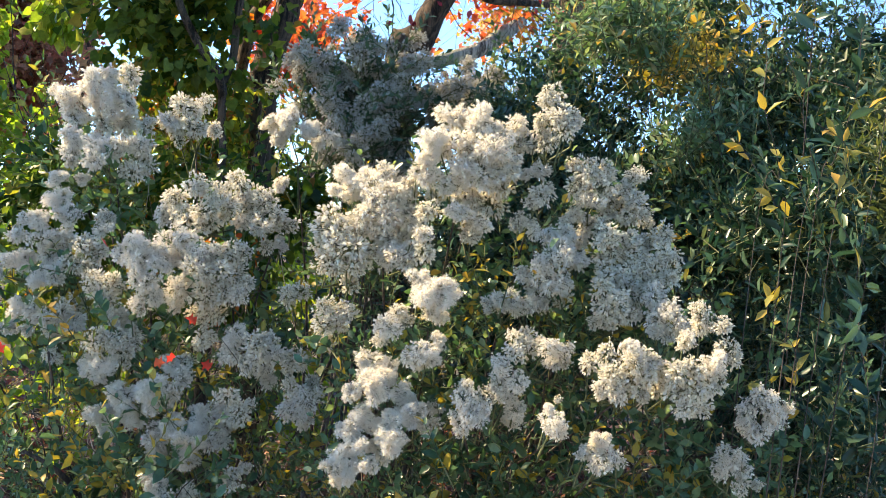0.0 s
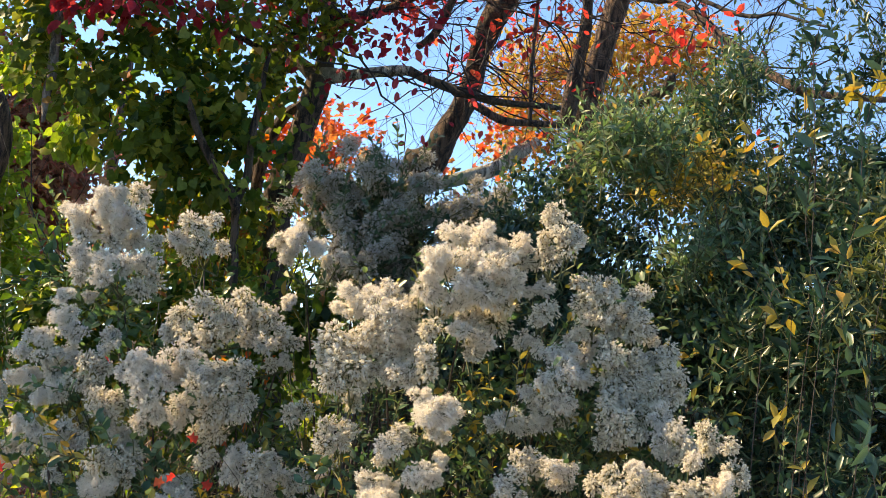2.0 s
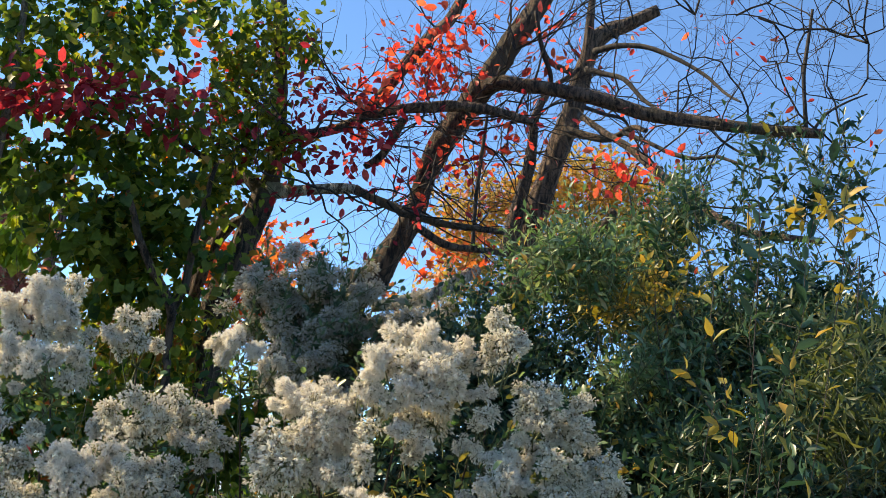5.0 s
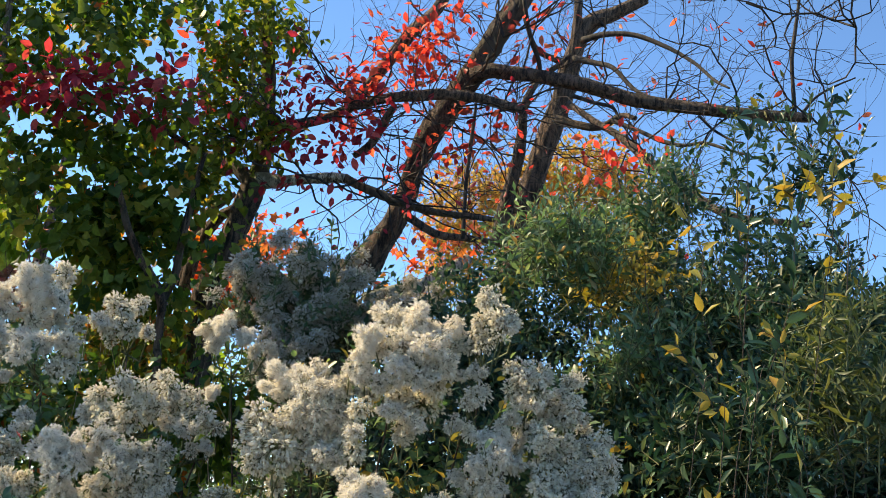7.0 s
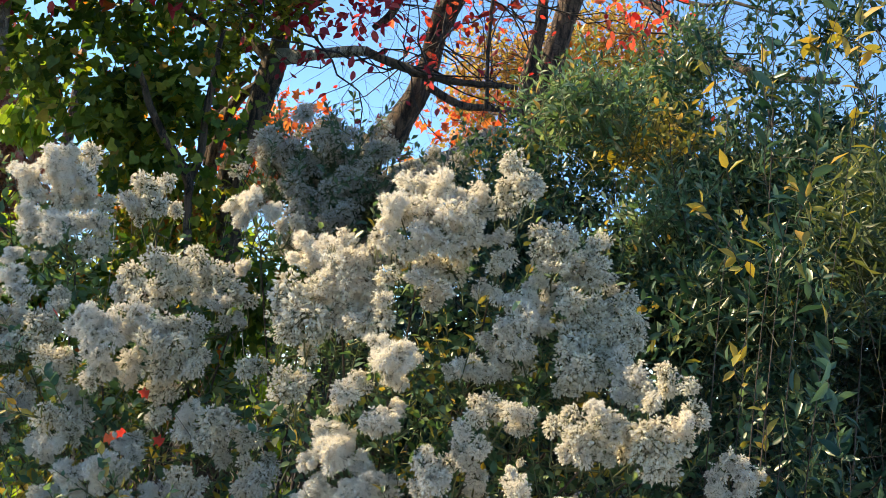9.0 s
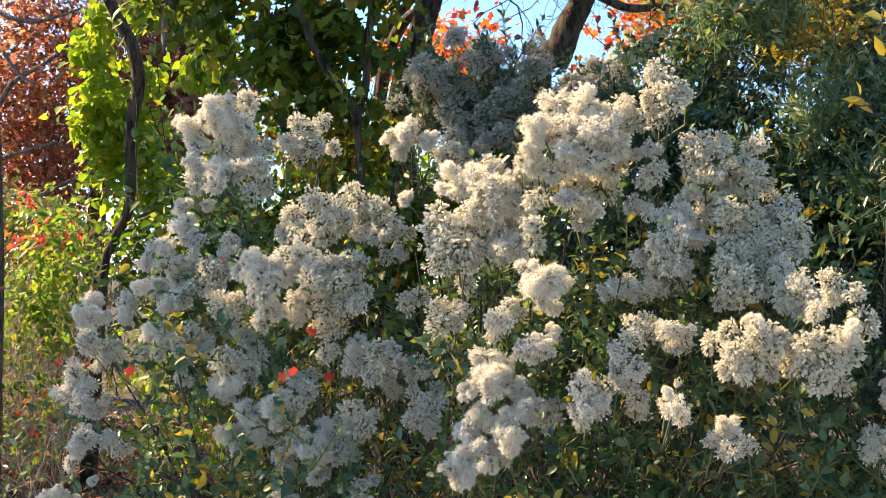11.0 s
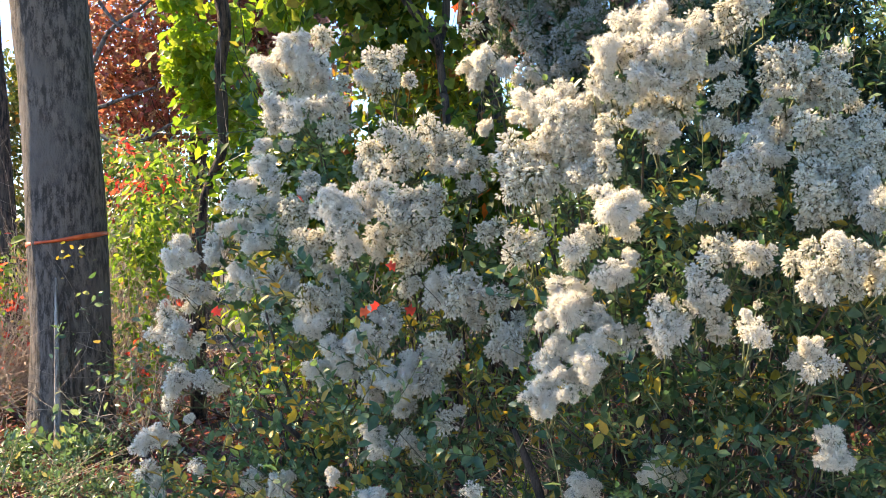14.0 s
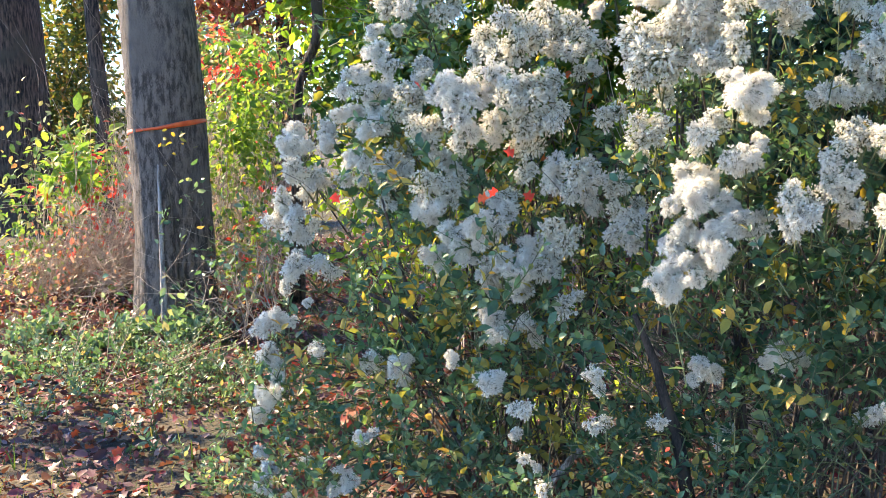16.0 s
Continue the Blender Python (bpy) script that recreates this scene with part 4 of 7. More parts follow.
spray(bush_side, "FF", [(-1.079, 3.83, 0.992, 0.044), (-1.044, 3.85, 0.936, 0.040)])
spray(bush_side, "MMMFM", [(-1.619, 3.96, 0.938, 0.053), (-1.561, 3.99, 0.935, 0.049), (-1.543, 4.07, 0.885, 0.047), (-1.646, 3.97, 0.897, 0.045), (-1.719, 4.05, 0.833, 0.039)])
spray(bush_side, "FMMFFFFMMM", [(-0.807, 3.73, 1.002, 0.053), (-0.863, 3.79, 0.939, 0.061), (-0.865, 3.83, 0.888, 0.047), (-0.746, 3.71, 1.006, 0.053), (-0.732, 3.76, 1.035, 0.039), (-0.741, 3.69, 0.956, 0.060), (-0.748, 3.75, 0.894, 0.057), (-0.692, 3.75, 0.966, 0.057), (-0.653, 3.78, 0.945, 0.047), (-0.649, 3.83, 0.988, 0.040)])
spray(bush_side, "TTMT", [(-0.644, 3.74, 1.092, 0.050), (-0.608, 3.74, 1.048, 0.050), (-0.665, 3.79, 1.033, 0.051), (-0.577, 3.77, 1.072, 0.032)])
spray(bush_side, "TFMTMMTMM", [(-0.751, 3.87, 1.261, 0.055), (-0.657, 3.80, 1.284, 0.051), (-0.659, 3.81, 1.229, 0.054), (-0.573, 3.76, 1.269, 0.061), (-0.586, 3.77, 1.214, 0.054), (-0.521, 3.77, 1.250, 0.054), (-0.536, 3.80, 1.284, 0.043), (-0.533, 3.87, 1.149, 0.044), (-0.540, 3.79, 1.187, 0.033)])
spray(bush_side, "TT", [(-0.442, 3.78, 1.232, 0.047), (-0.464, 3.80, 1.204, 0.033)])
spray(bush_side, "TT", [(-0.487, 3.81, 1.436, 0.044), (-0.448, 3.83, 1.454, 0.036)])
spray(bush_side, "TMMMT", [(-0.447, 3.76, 1.146, 0.039), (-0.390, 3.73, 1.113, 0.057), (-0.433, 3.78, 1.073, 0.054), (-0.399, 3.78, 1.047, 0.050), (-0.384, 3.81, 1.160, 0.036)])
spray(bush_side, "TTM", [(-0.589, 3.66, 0.860, 0.045), (-0.624, 3.71, 0.815, 0.032), (-0.568, 3.74, 0.879, 0.029)])
spray(bush_side, "F", [(-1.587, 3.96, 0.792, 0.026)])
spray(bush_side, "FF", [(-1.720, 3.97, 0.734, 0.045), (-1.677, 3.99, 0.716, 0.038)])
spray(bush_side, "FFMM", [(-1.761, 3.96, 0.694, 0.057), (-1.736, 4.02, 0.710, 0.038), (-1.786, 4.00, 0.579, 0.050), (-1.742, 4.00, 0.555, 0.038)])
spray(bush_side, "FFFF", [(-1.733, 3.90, 0.477, 0.056), (-1.735, 3.98, 0.510, 0.042), (-1.817, 4.00, 0.364, 0.050), (-1.747, 3.92, 0.436, 0.041)])
spray(bush_side, "M", [(-1.518, 3.86, 0.642, 0.040)])
spray(bush_side, "MMM", [(-1.304, 3.82, 0.634, 0.044), (-1.273, 3.85, 0.584, 0.040), (-1.333, 3.86, 0.585, 0.033)])
spray(bush_side, "FFF", [(-1.182, 3.76, 0.617, 0.047), (-1.161, 3.79, 0.634, 0.040), (-1.181, 3.81, 0.565, 0.036)])
spray(bush_side, "F", [(-0.968, 3.68, 0.667, 0.039)])
spray(bush_side, "FMMMF", [(-0.831, 3.71, 0.810, 0.049), (-0.799, 3.69, 0.760, 0.049), (-0.734, 3.73, 0.782, 0.046), (-0.704, 3.76, 0.730, 0.032), (-0.848, 3.73, 0.750, 0.039)])
spray(bush_side, "FFM", [(-0.825, 3.56, 0.623, 0.048), (-0.790, 3.61, 0.641, 0.038), (-0.867, 3.62, 0.630, 0.031)])
spray(bush_side, "MM", [(-0.704, 3.54, 0.559, 0.044), (-0.737, 3.56, 0.469, 0.027)])
spray(bush_side, "FM", [(-1.304, 3.71, 0.379, 0.035), (-1.270, 3.73, 0.395, 0.025)])
spray(bush_side, "MM", [(-1.527, 3.76, 0.270, 0.029), (-1.494, 3.78, 0.243, 0.025)])
spray(bush_side, "MFF", [(-1.378, 3.68, 0.275, 0.025), (-1.360, 3.68, 0.227, 0.046), (-1.418, 3.72, 0.180, 0.035)])
spray(bush_side, "FFFM", [(-1.720, 3.81, 0.275, 0.033), (-1.668, 3.76, 0.230, 0.039), (-1.721, 3.80, 0.153, 0.043), (-1.622, 3.84, 0.104, 0.037)])


rng = np.random.default_rng(21)
FRONT_BLOBS = [(0.24, 3.85, 1.7, 0.57, 0.3, 0.32), (0.44, 3.65, 1.42, 0.56, 0.32, 0.28), (-0.09, 3.72, 1.26, 0.33, 0.35, 0.26), (0.68, 3.42, 1.17, 0.4, 0.32, 0.25), (0.2, 3.55, 0.95, 0.65, 0.35, 0.32), (0.5, 3.5, 0.72, 0.61, 0.3, 0.24), (0.9, 3.5, 0.95, 0.38, 0.3, 0.26)]
SIDE_BLOBS = [(-0.96, 4.3, 1.58, 0.42, 0.3, 0.23), (-1.39, 4.5, 1.86, 0.25, 0.25, 0.23), (-0.87, 4.05, 1.24, 0.48, 0.35, 0.3), (-1.33, 4.3, 1.21, 0.3, 0.3, 0.35), (-0.71, 3.9, 0.89, 0.6, 0.4, 0.31), (-1.22, 4.1, 0.73, 0.5, 0.4, 0.42), (-0.77, 3.95, 0.46, 0.81, 0.4, 0.36)]
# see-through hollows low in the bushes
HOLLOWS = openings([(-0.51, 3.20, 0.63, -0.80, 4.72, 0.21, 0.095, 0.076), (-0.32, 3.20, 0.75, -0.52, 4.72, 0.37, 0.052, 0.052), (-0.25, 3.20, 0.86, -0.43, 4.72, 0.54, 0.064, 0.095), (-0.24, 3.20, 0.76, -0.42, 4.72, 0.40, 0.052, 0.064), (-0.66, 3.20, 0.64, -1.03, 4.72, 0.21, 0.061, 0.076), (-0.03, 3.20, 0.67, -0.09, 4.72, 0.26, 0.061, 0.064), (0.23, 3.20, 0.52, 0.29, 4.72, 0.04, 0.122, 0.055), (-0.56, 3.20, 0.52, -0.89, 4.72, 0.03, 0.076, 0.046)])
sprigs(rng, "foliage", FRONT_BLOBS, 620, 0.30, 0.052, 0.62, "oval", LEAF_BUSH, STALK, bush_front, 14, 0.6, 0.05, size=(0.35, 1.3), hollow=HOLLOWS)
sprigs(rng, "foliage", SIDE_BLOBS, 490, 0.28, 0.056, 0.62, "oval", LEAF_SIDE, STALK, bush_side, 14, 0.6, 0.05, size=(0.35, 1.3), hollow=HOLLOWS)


sprigs(rng, "yellow_foliage", FRONT_BLOBS, 40, 0.25, 0.07, 0.5, "oval", LEAF_YELLOW, STALK, bush_front, 7, 0.6, 0.6, single=True)
sprigs(rng, "yellow_foliage", SIDE_BLOBS[2:], 44, 0.25, 0.07, 0.5, "oval", LEAF_YELLOW, STALK, bush_side, 7, 0.6, 0.6, single=True)
sprigs(rng, "yellow_foliage", SIDE_BLOBS[2:], 50, 0.25, 0.065, 0.5, "oval", LEAF_YELLOW, STALK, bush_side, 7, 0.6, 0.4, label="yellowed leaves")


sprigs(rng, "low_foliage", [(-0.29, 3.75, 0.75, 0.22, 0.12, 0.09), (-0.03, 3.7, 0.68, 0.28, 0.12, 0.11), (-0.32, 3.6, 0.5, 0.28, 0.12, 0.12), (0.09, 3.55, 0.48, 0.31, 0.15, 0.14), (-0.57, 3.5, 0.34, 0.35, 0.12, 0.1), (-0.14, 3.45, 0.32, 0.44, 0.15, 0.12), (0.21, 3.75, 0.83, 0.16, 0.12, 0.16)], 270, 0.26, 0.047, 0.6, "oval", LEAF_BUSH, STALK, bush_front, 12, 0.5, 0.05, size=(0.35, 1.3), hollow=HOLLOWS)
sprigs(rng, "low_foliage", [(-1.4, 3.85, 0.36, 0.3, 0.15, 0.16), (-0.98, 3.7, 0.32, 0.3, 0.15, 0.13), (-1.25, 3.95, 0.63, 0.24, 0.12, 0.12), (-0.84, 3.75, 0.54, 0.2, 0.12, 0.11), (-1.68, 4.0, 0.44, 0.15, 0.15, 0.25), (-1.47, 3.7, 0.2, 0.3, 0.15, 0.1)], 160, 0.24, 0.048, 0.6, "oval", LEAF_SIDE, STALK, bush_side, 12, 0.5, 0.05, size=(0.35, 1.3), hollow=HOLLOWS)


def bush_twigs(rng, bush, blobs, n, material=STEM, thick=0.009):
    segs, tips = [], []
    b = np.array(blobs)
    foot = np.array(bush.location)
    for _ in range(n):
        k = rng.integers(len(b))
        p = foot + np.array([rng.normal() * 0.25, rng.normal() * 0.15, 0.02])
        goal = b[k, :3] + rng.normal(size=3) * b[k, 3:] * 0.4 + np.array([0, 0.15, 0])
        grow(rng, p, goal - p + np.array([0, 0, 0.3]), np.linalg.norm(goal - p) * 0.95, thick, 1, segs, tips, 0.12, 0.03, 5, 0.35)
    v, f = sticks(segs)
    part("twig_tangle", mesh_from("twig_tangle", local(v, bush), f, material), bush, kind="stuff")


bush_twigs(rng, bush_front, FRONT_BLOBS, 16, STEM, 0.005)
bush_twigs(rng, bush_side, SIDE_BLOBS[:1] + SIDE_BLOBS[2:], 16, STEM, 0.005)
limb("branch", [(-0.21, 3.62, 0.28, 0.023), (-0.24, 3.61, 0.46, 0.019), (-0.28, 3.59, 0.6, 0.016), (-0.3, 3.58, 0.69, 0.014), (-0.33, 3.56, 0.78, 0.011), (-0.36, 3.55, 0.86, 0.008)], TWIG, bush_front, "thick dark crooked stem", seg=9, seed=33)
limb("branch", [(-1.04, 4.1, 0.12, 0.017), (-1.1, 4.05, 0.43, 0.013), (-1.14, 4.0, 0.66, 0.012), (-1.22, 3.95, 0.77, 0.009), (-1.33, 3.9, 0.84, 0.006)], STEM, bush_side, seg=8, seed=34)
limb("branch", [(-1.17, 4.1, 0.64, 0.009), (-1.23, 4.03, 0.84, 0.008), (-1.26, 3.97, 1.03, 0.006), (-1.27, 3.9, 1.17, 0.004)], STEM, bush_side, seg=8, seed=35)

# ---- grey bush behind ----
grey_bush = thing("groundsel_bush", (-0.4, 5.0, 0.0), "dull grey-green bush with small faded seed heads", "bush", "flowering bushes")
rng = np.random.default_rng(31)
GREY_BLOBS = [(-0.51, 4.95, 2.4, 0.15, 0.2, 0.11), (-0.31, 4.95, 2.44, 0.15, 0.2, 0.1), (-0.59, 4.95, 2.24, 0.12, 0.2, 0.11), (-0.39, 5.0, 2.23, 0.19, 0.25, 0.15), (-0.22, 5.0, 2.33, 0.09, 0.2, 0.15), (-0.34, 4.9, 2.01, 0.21, 0.25, 0.14), (0.13, 5.2, 2.4, 0.13, 0.2, 0.08), (0.04, 5.2, 2.26, 0.2, 0.25, 0.1), (-0.25, 5.1, 1.63, 0.37, 0.3, 0.34)]
P, out = scatter(rng, GREY_BLOBS[:8], 150, 0.03, 1, 0.75)
for q in range(0, len(P), 9):
    spray(grey_bush, "G" * len(P[q : q + 9]), [(*(float(round(c, 2)) for c in p), 0.062 * float(rng.uniform(0.7, 1.2))) for p in P[q : q + 9]])
sprigs(rng, "foliage", GREY_BLOBS, 260, 0.26, 0.055, 0.42, "lance", LEAF_SILVER, STALK, grey_bush, 18, 0.9, 0.1)

spray(grey_bush, "FFFFMFM", [(-0.635, 4.54, 2.060, 0.074), (-0.709, 4.60, 2.058, 0.048), (-0.665, 4.58, 1.999, 0.057), (-0.548, 4.54, 2.046, 0.052), (-0.506, 4.58, 1.999, 0.039), (-0.649, 4.66, 1.830, 0.044), (-0.453, 4.63, 2.020, 0.040)])

# ---- green shrubs ----
SHRUB_GAPS = openings([(0.93, 3.80, 2.45, 1.38, 5.60, 2.92, 0.047, 0.082), (0.77, 3.80, 2.17, 1.15, 5.60, 2.51, 0.040, 0.036), (0.91, 3.80, 2.16, 1.36, 5.60, 2.49, 0.029, 0.025), (0.55, 3.80, 2.18, 0.82, 5.60, 2.52, 0.029, 0.022), (0.64, 3.80, 2.35, 0.96, 5.60, 2.78, 0.025, 0.022), (1.08, 3.80, 2.59, 1.61, 5.60, 3.12, 0.054, 0.036), (0.74, 3.80, 2.48, 1.11, 5.60, 2.97, 0.029, 0.022), (1.28, 3.80, 2.52, 1.90, 5.60, 3.02, 0.072, 0.018)])


def leafy_shrub(name, foot, label, blobs, count, length, leaf_len, wide, template, material, rng, per=20, yellow=0, shell=0.1, twigs=16, up=0.65, hollow=()):
    s = thing(name, foot, label, "shrub", "green shrubs")
    sprigs(rng, "foliage", blobs, count, length * 1.15, leaf_len, wide, template, material, STALK, s, per, up, shell, lean=0.75, hollow=hollow)
    if yellow:
        sprigs(rng, "yellow_foliage", blobs, yellow, length * 0.7, leaf_len * 1.05, 0.45, "oval", LEAF_YELLOW, STALK, s, 5, up, 0.6, label="yellowed leaves")
    if twigs:
        bush_twigs(rng, s, blobs, twigs, STEM, 0.006)
    return s


rng = np.random.default_rng(41)
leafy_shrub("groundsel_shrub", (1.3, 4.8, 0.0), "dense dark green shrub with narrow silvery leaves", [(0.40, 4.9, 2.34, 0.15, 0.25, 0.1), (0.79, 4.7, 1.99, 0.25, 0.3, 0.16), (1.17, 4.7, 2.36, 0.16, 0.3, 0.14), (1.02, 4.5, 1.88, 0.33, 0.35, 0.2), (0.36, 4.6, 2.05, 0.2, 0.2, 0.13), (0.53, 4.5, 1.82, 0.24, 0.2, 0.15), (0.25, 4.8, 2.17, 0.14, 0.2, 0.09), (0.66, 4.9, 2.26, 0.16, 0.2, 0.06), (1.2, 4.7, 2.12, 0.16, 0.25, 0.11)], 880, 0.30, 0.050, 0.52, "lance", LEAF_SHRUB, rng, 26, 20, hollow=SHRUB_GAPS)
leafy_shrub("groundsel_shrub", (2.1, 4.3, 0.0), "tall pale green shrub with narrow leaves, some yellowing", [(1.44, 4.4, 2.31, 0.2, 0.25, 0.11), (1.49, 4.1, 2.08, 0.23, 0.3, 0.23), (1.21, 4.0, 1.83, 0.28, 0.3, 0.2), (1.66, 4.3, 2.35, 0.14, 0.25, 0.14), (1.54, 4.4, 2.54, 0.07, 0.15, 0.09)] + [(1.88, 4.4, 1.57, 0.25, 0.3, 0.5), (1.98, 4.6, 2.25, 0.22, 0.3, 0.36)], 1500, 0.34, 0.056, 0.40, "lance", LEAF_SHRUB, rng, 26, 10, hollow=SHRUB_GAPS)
leafy_shrub("groundsel_shrub", (1.75, 5.2, 0.0), "silver-green shrub with narrow upright leaves and yellowing sprigs", [(0.52, 5.1, 2.56, 0.15, 0.15, 0.10), (0.79, 5.1, 2.73, 0.15, 0.15, 0.09), (0.74, 5.1, 2.5, 0.13, 0.15, 0.08), (0.99, 5.0, 2.79, 0.09, 0.15, 0.13), (1.16, 5.0, 2.97, 0.08, 0.15, 0.15), (1.31, 4.9, 2.48, 0.12, 0.2, 0.09), (1.52, 4.8, 2.5, 0.12, 0.2, 0.09), (1.4, 4.7, 2.34, 0.17, 0.2, 0.12), (1.13, 5.0, 2.63, 0.09, 0.15, 0.1), (1.45, 4.8, 2.79, 0.05, 0.12, 0.12)], 420, 0.30, 0.058, 0.42, "lance", LEAF_PALE, rng, 22, 26, hollow=SHRUB_GAPS)
leafy_shrub("groundsel_shrub", (2.05, 3.4, 0.0), "pale yellow-green shrub with long narrow leaves", [(1.37, 3.6, 2.18, 0.08, 0.15, 0.15), (1.39, 3.5, 1.94, 0.11, 0.15, 0.13)], 60, 0.28, 0.085, 0.22, "lance", LEAF_STRAW, rng, 18, 0, 0.1, 0, hollow=SHRUB_GAPS)
# takes the dark leaf colour in place of deep shade
leafy_shrub("groundsel_shrub", (1.15, 4.1, 0.0), "low green shrub beside the white bush, leaves darkened for deep shade", [(1.02, 4.4, 1.77, 0.22, 0.3, 0.22), (1.18, 4.2, 1.38, 0.25, 0.3, 0.23), (1.32, 4.0, 1.08, 0.31, 0.3, 0.27), (1.22, 4.0, 0.69, 0.58, 0.4, 0.42)], 620, 0.32, 0.062, 0.36, "lance", LEAF_SHRUB, rng, 18, 14, hollow=SHRUB_GAPS)
skyline = thing("groundsel_shrub", (1.7, 4.7, 0.0), "tall loose shoots with dark oval leaves rising above the shrubs", "shrub", "green shrubs")
sprigs(rng, "foliage", [(1.11, 4.7, 2.94, 0.05, 0.1, 0.1), (1.0, 4.7, 2.81, 0.05, 0.1, 0.1), (1.24, 4.6, 2.7, 0.05, 0.1, 0.07), (1.33, 4.5, 2.83, 0.06, 0.1, 0.09), (1.56, 4.4, 3.04, 0.07, 0.12, 0.14), (1.43, 4.4, 2.95, 0.07, 0.12, 0.14), (1.6, 4.3, 2.73, 0.07, 0.12, 0.09), (0.88, 4.9, 2.74, 0.07, 0.1, 0.06), (1.24, 4.4, 3.0, 0.03, 0.1, 0.09)], 70, 0.46, 0.062, 0.42, "oval", LEAF_SHRUB, STALK, skyline, 20, 0.9, 0.05, lean=0.35, size=(0.4, 1.2))
broad = thing("groundsel_shrub", (1.45, 3.5, 0.0), "shrub with broad grey-green leaves near the ground", "shrub", "green shrubs")
sprigs(rng, "foliage", [(0.96, 3.7, 1.77, 0.15, 0.15, 0.07), (1.14, 3.6, 1.84, 0.15, 0.15, 0.11), (1.28, 3.6, 1.96, 0.11, 0.15, 0.11), (1.07, 3.8, 1.94, 0.12, 0.15, 0.08), (1.28, 3.4, 1.79, 0.11, 0.15, 0.07)] + [(1.2, 3.6, 1.51, 0.15, 0.15, 0.17), (1.28, 3.5, 1.25, 0.14, 0.2, 0.14), (1.16, 3.8, 1.75, 0.1, 0.15, 0.12)], 120, 0.30, 0.080, 0.40, "oval", LEAF_SHRUB, STALK, broad, 13, 0.5, 0.05, lean=0.5, size=(0.35, 1.2))
sapling = thing("sapling", (1.15, 3.1, 0.0), "slender young shrub with broad green and yellow leaves", "shrub", "green shrubs")


def shoot(pts, n, leaf, size):
    slim = [(x, y, z, r * 0.16) for x, y, z, r in pts]
    n = int(n * 0.75) if leaf is LEAF_YELLOW else int(n * 1.5)
    leafy_stem(rng, [(pts[0][0] * 0.9 + 0.1, pts[0][1] + 0.25, 0.0, 0.004)] + slim, n, size, 0.44, "oval", leaf, sapling, 0.35)


shoot([(0.88, 3.2, 1.75, 0.007), (0.85, 3.17, 1.92, 0.006), (0.8, 3.15, 2.1, 0.006), (0.76, 3.12, 2.25, 0.005), (0.72, 3.1, 2.37, 0.003)], 16, LEAF_YELLOW, 0.058)
shoot([(0.96, 3.1, 1.7, 0.007), (0.94, 3.08, 1.87, 0.006), (0.9, 3.06, 2.07, 0.005), (0.88, 3.04, 2.31, 0.005), (0.86, 3.02, 2.54, 0.004), (0.87, 3.0, 2.66, 0.002)], 26, LEAF_SHRUB, 0.066)
shoot([(0.99, 3.1, 1.76, 0.006), (1.0, 3.08, 1.97, 0.006), (1.01, 3.06, 2.15, 0.005), (1.03, 3.04, 2.34, 0.004), (1.04, 3.02, 2.56, 0.003), (1.04, 3.0, 2.7, 0.002)], 22, LEAF_SHRUB, 0.062)
shoot([(1.08, 3.1, 1.71, 0.007), (1.08, 3.06, 1.92, 0.006), (1.09, 3.02, 2.12, 0.006), (1.1, 2.98, 2.3, 0.005), (1.08, 2.94, 2.44, 0.004), (1.07, 2.9, 2.53, 0.002)], 20, LEAF_YELLOW, 0.058)
shoot([(0.93, 3.2, 1.69, 0.006), (0.89, 3.2, 1.84, 0.006), (0.81, 3.2, 1.95, 0.004), (0.77, 3.2, 2.01, 0.003)], 14, LEAF_YELLOW, 0.055)
shoot([(1.02, 3.1, 1.7, 0.006), (0.98, 3.07, 1.84, 0.005), (0.98, 3.03, 1.99, 0.004), (0.92, 3.0, 2.05, 0.003)], 16, LEAF_YELLOW, 0.055)
shoot([(1.08, 3.2, 1.15, 0.007), (1.0, 3.17, 1.3, 0.006), (0.93, 3.15, 1.45, 0.005), (0.88, 3.12, 1.54, 0.004), (0.83, 3.1, 1.63, 0.003)], 22, LEAF_YELLOW, 0.055)
shoot([(1.16, 3.0, 1.2, 0.007), (1.11, 2.98, 1.37, 0.006), (1.06, 2.95, 1.54, 0.005), (1.02, 2.92, 1.68, 0.005), (0.98, 2.9, 1.79, 0.003)], 26, LEAF_SHRUB, 0.075)

yellow_shoots = thing("sapling", (1.6, 3.6, 0.0), "arching bare shoots with loose broad yellow leaves", "shrub", "green shrubs")
for pts, n in (([(1.46, 3.75, 2.34, 0.004), (1.38, 3.71, 2.47, 0.004), (1.29, 3.67, 2.56, 0.004), (1.21, 3.64, 2.60, 0.003), (1.16, 3.60, 2.61, 0.002)], 12), ([(1.62, 3.70, 2.45, 0.004), (1.53, 3.66, 2.54, 0.004), (1.40, 3.62, 2.59, 0.003), (1.29, 3.59, 2.63, 0.003), (1.23, 3.55, 2.63, 0.002)], 14), ([(1.13, 3.70, 2.21, 0.004), (1.10, 3.67, 2.35, 0.004), (1.06, 3.63, 2.49, 0.003), (1.04, 3.60, 2.62, 0.002)], 8), ([(1.67, 3.65, 2.58, 0.004), (1.55, 3.60, 2.64, 0.003), (1.44, 3.55, 2.66, 0.003), (1.38, 3.50, 2.65, 0.002)], 8)):
    leafy_stem(rng, [(pts[0][0] * 0.9 + 0.15, pts[0][1] + 0.1, 0.0, 0.004)] + [(x, y, z, r * 0.5) for x, y, z, r in pts], n, 0.066, 0.48, "oval", LEAF_YELLOW, yellow_shoots, 0.66)
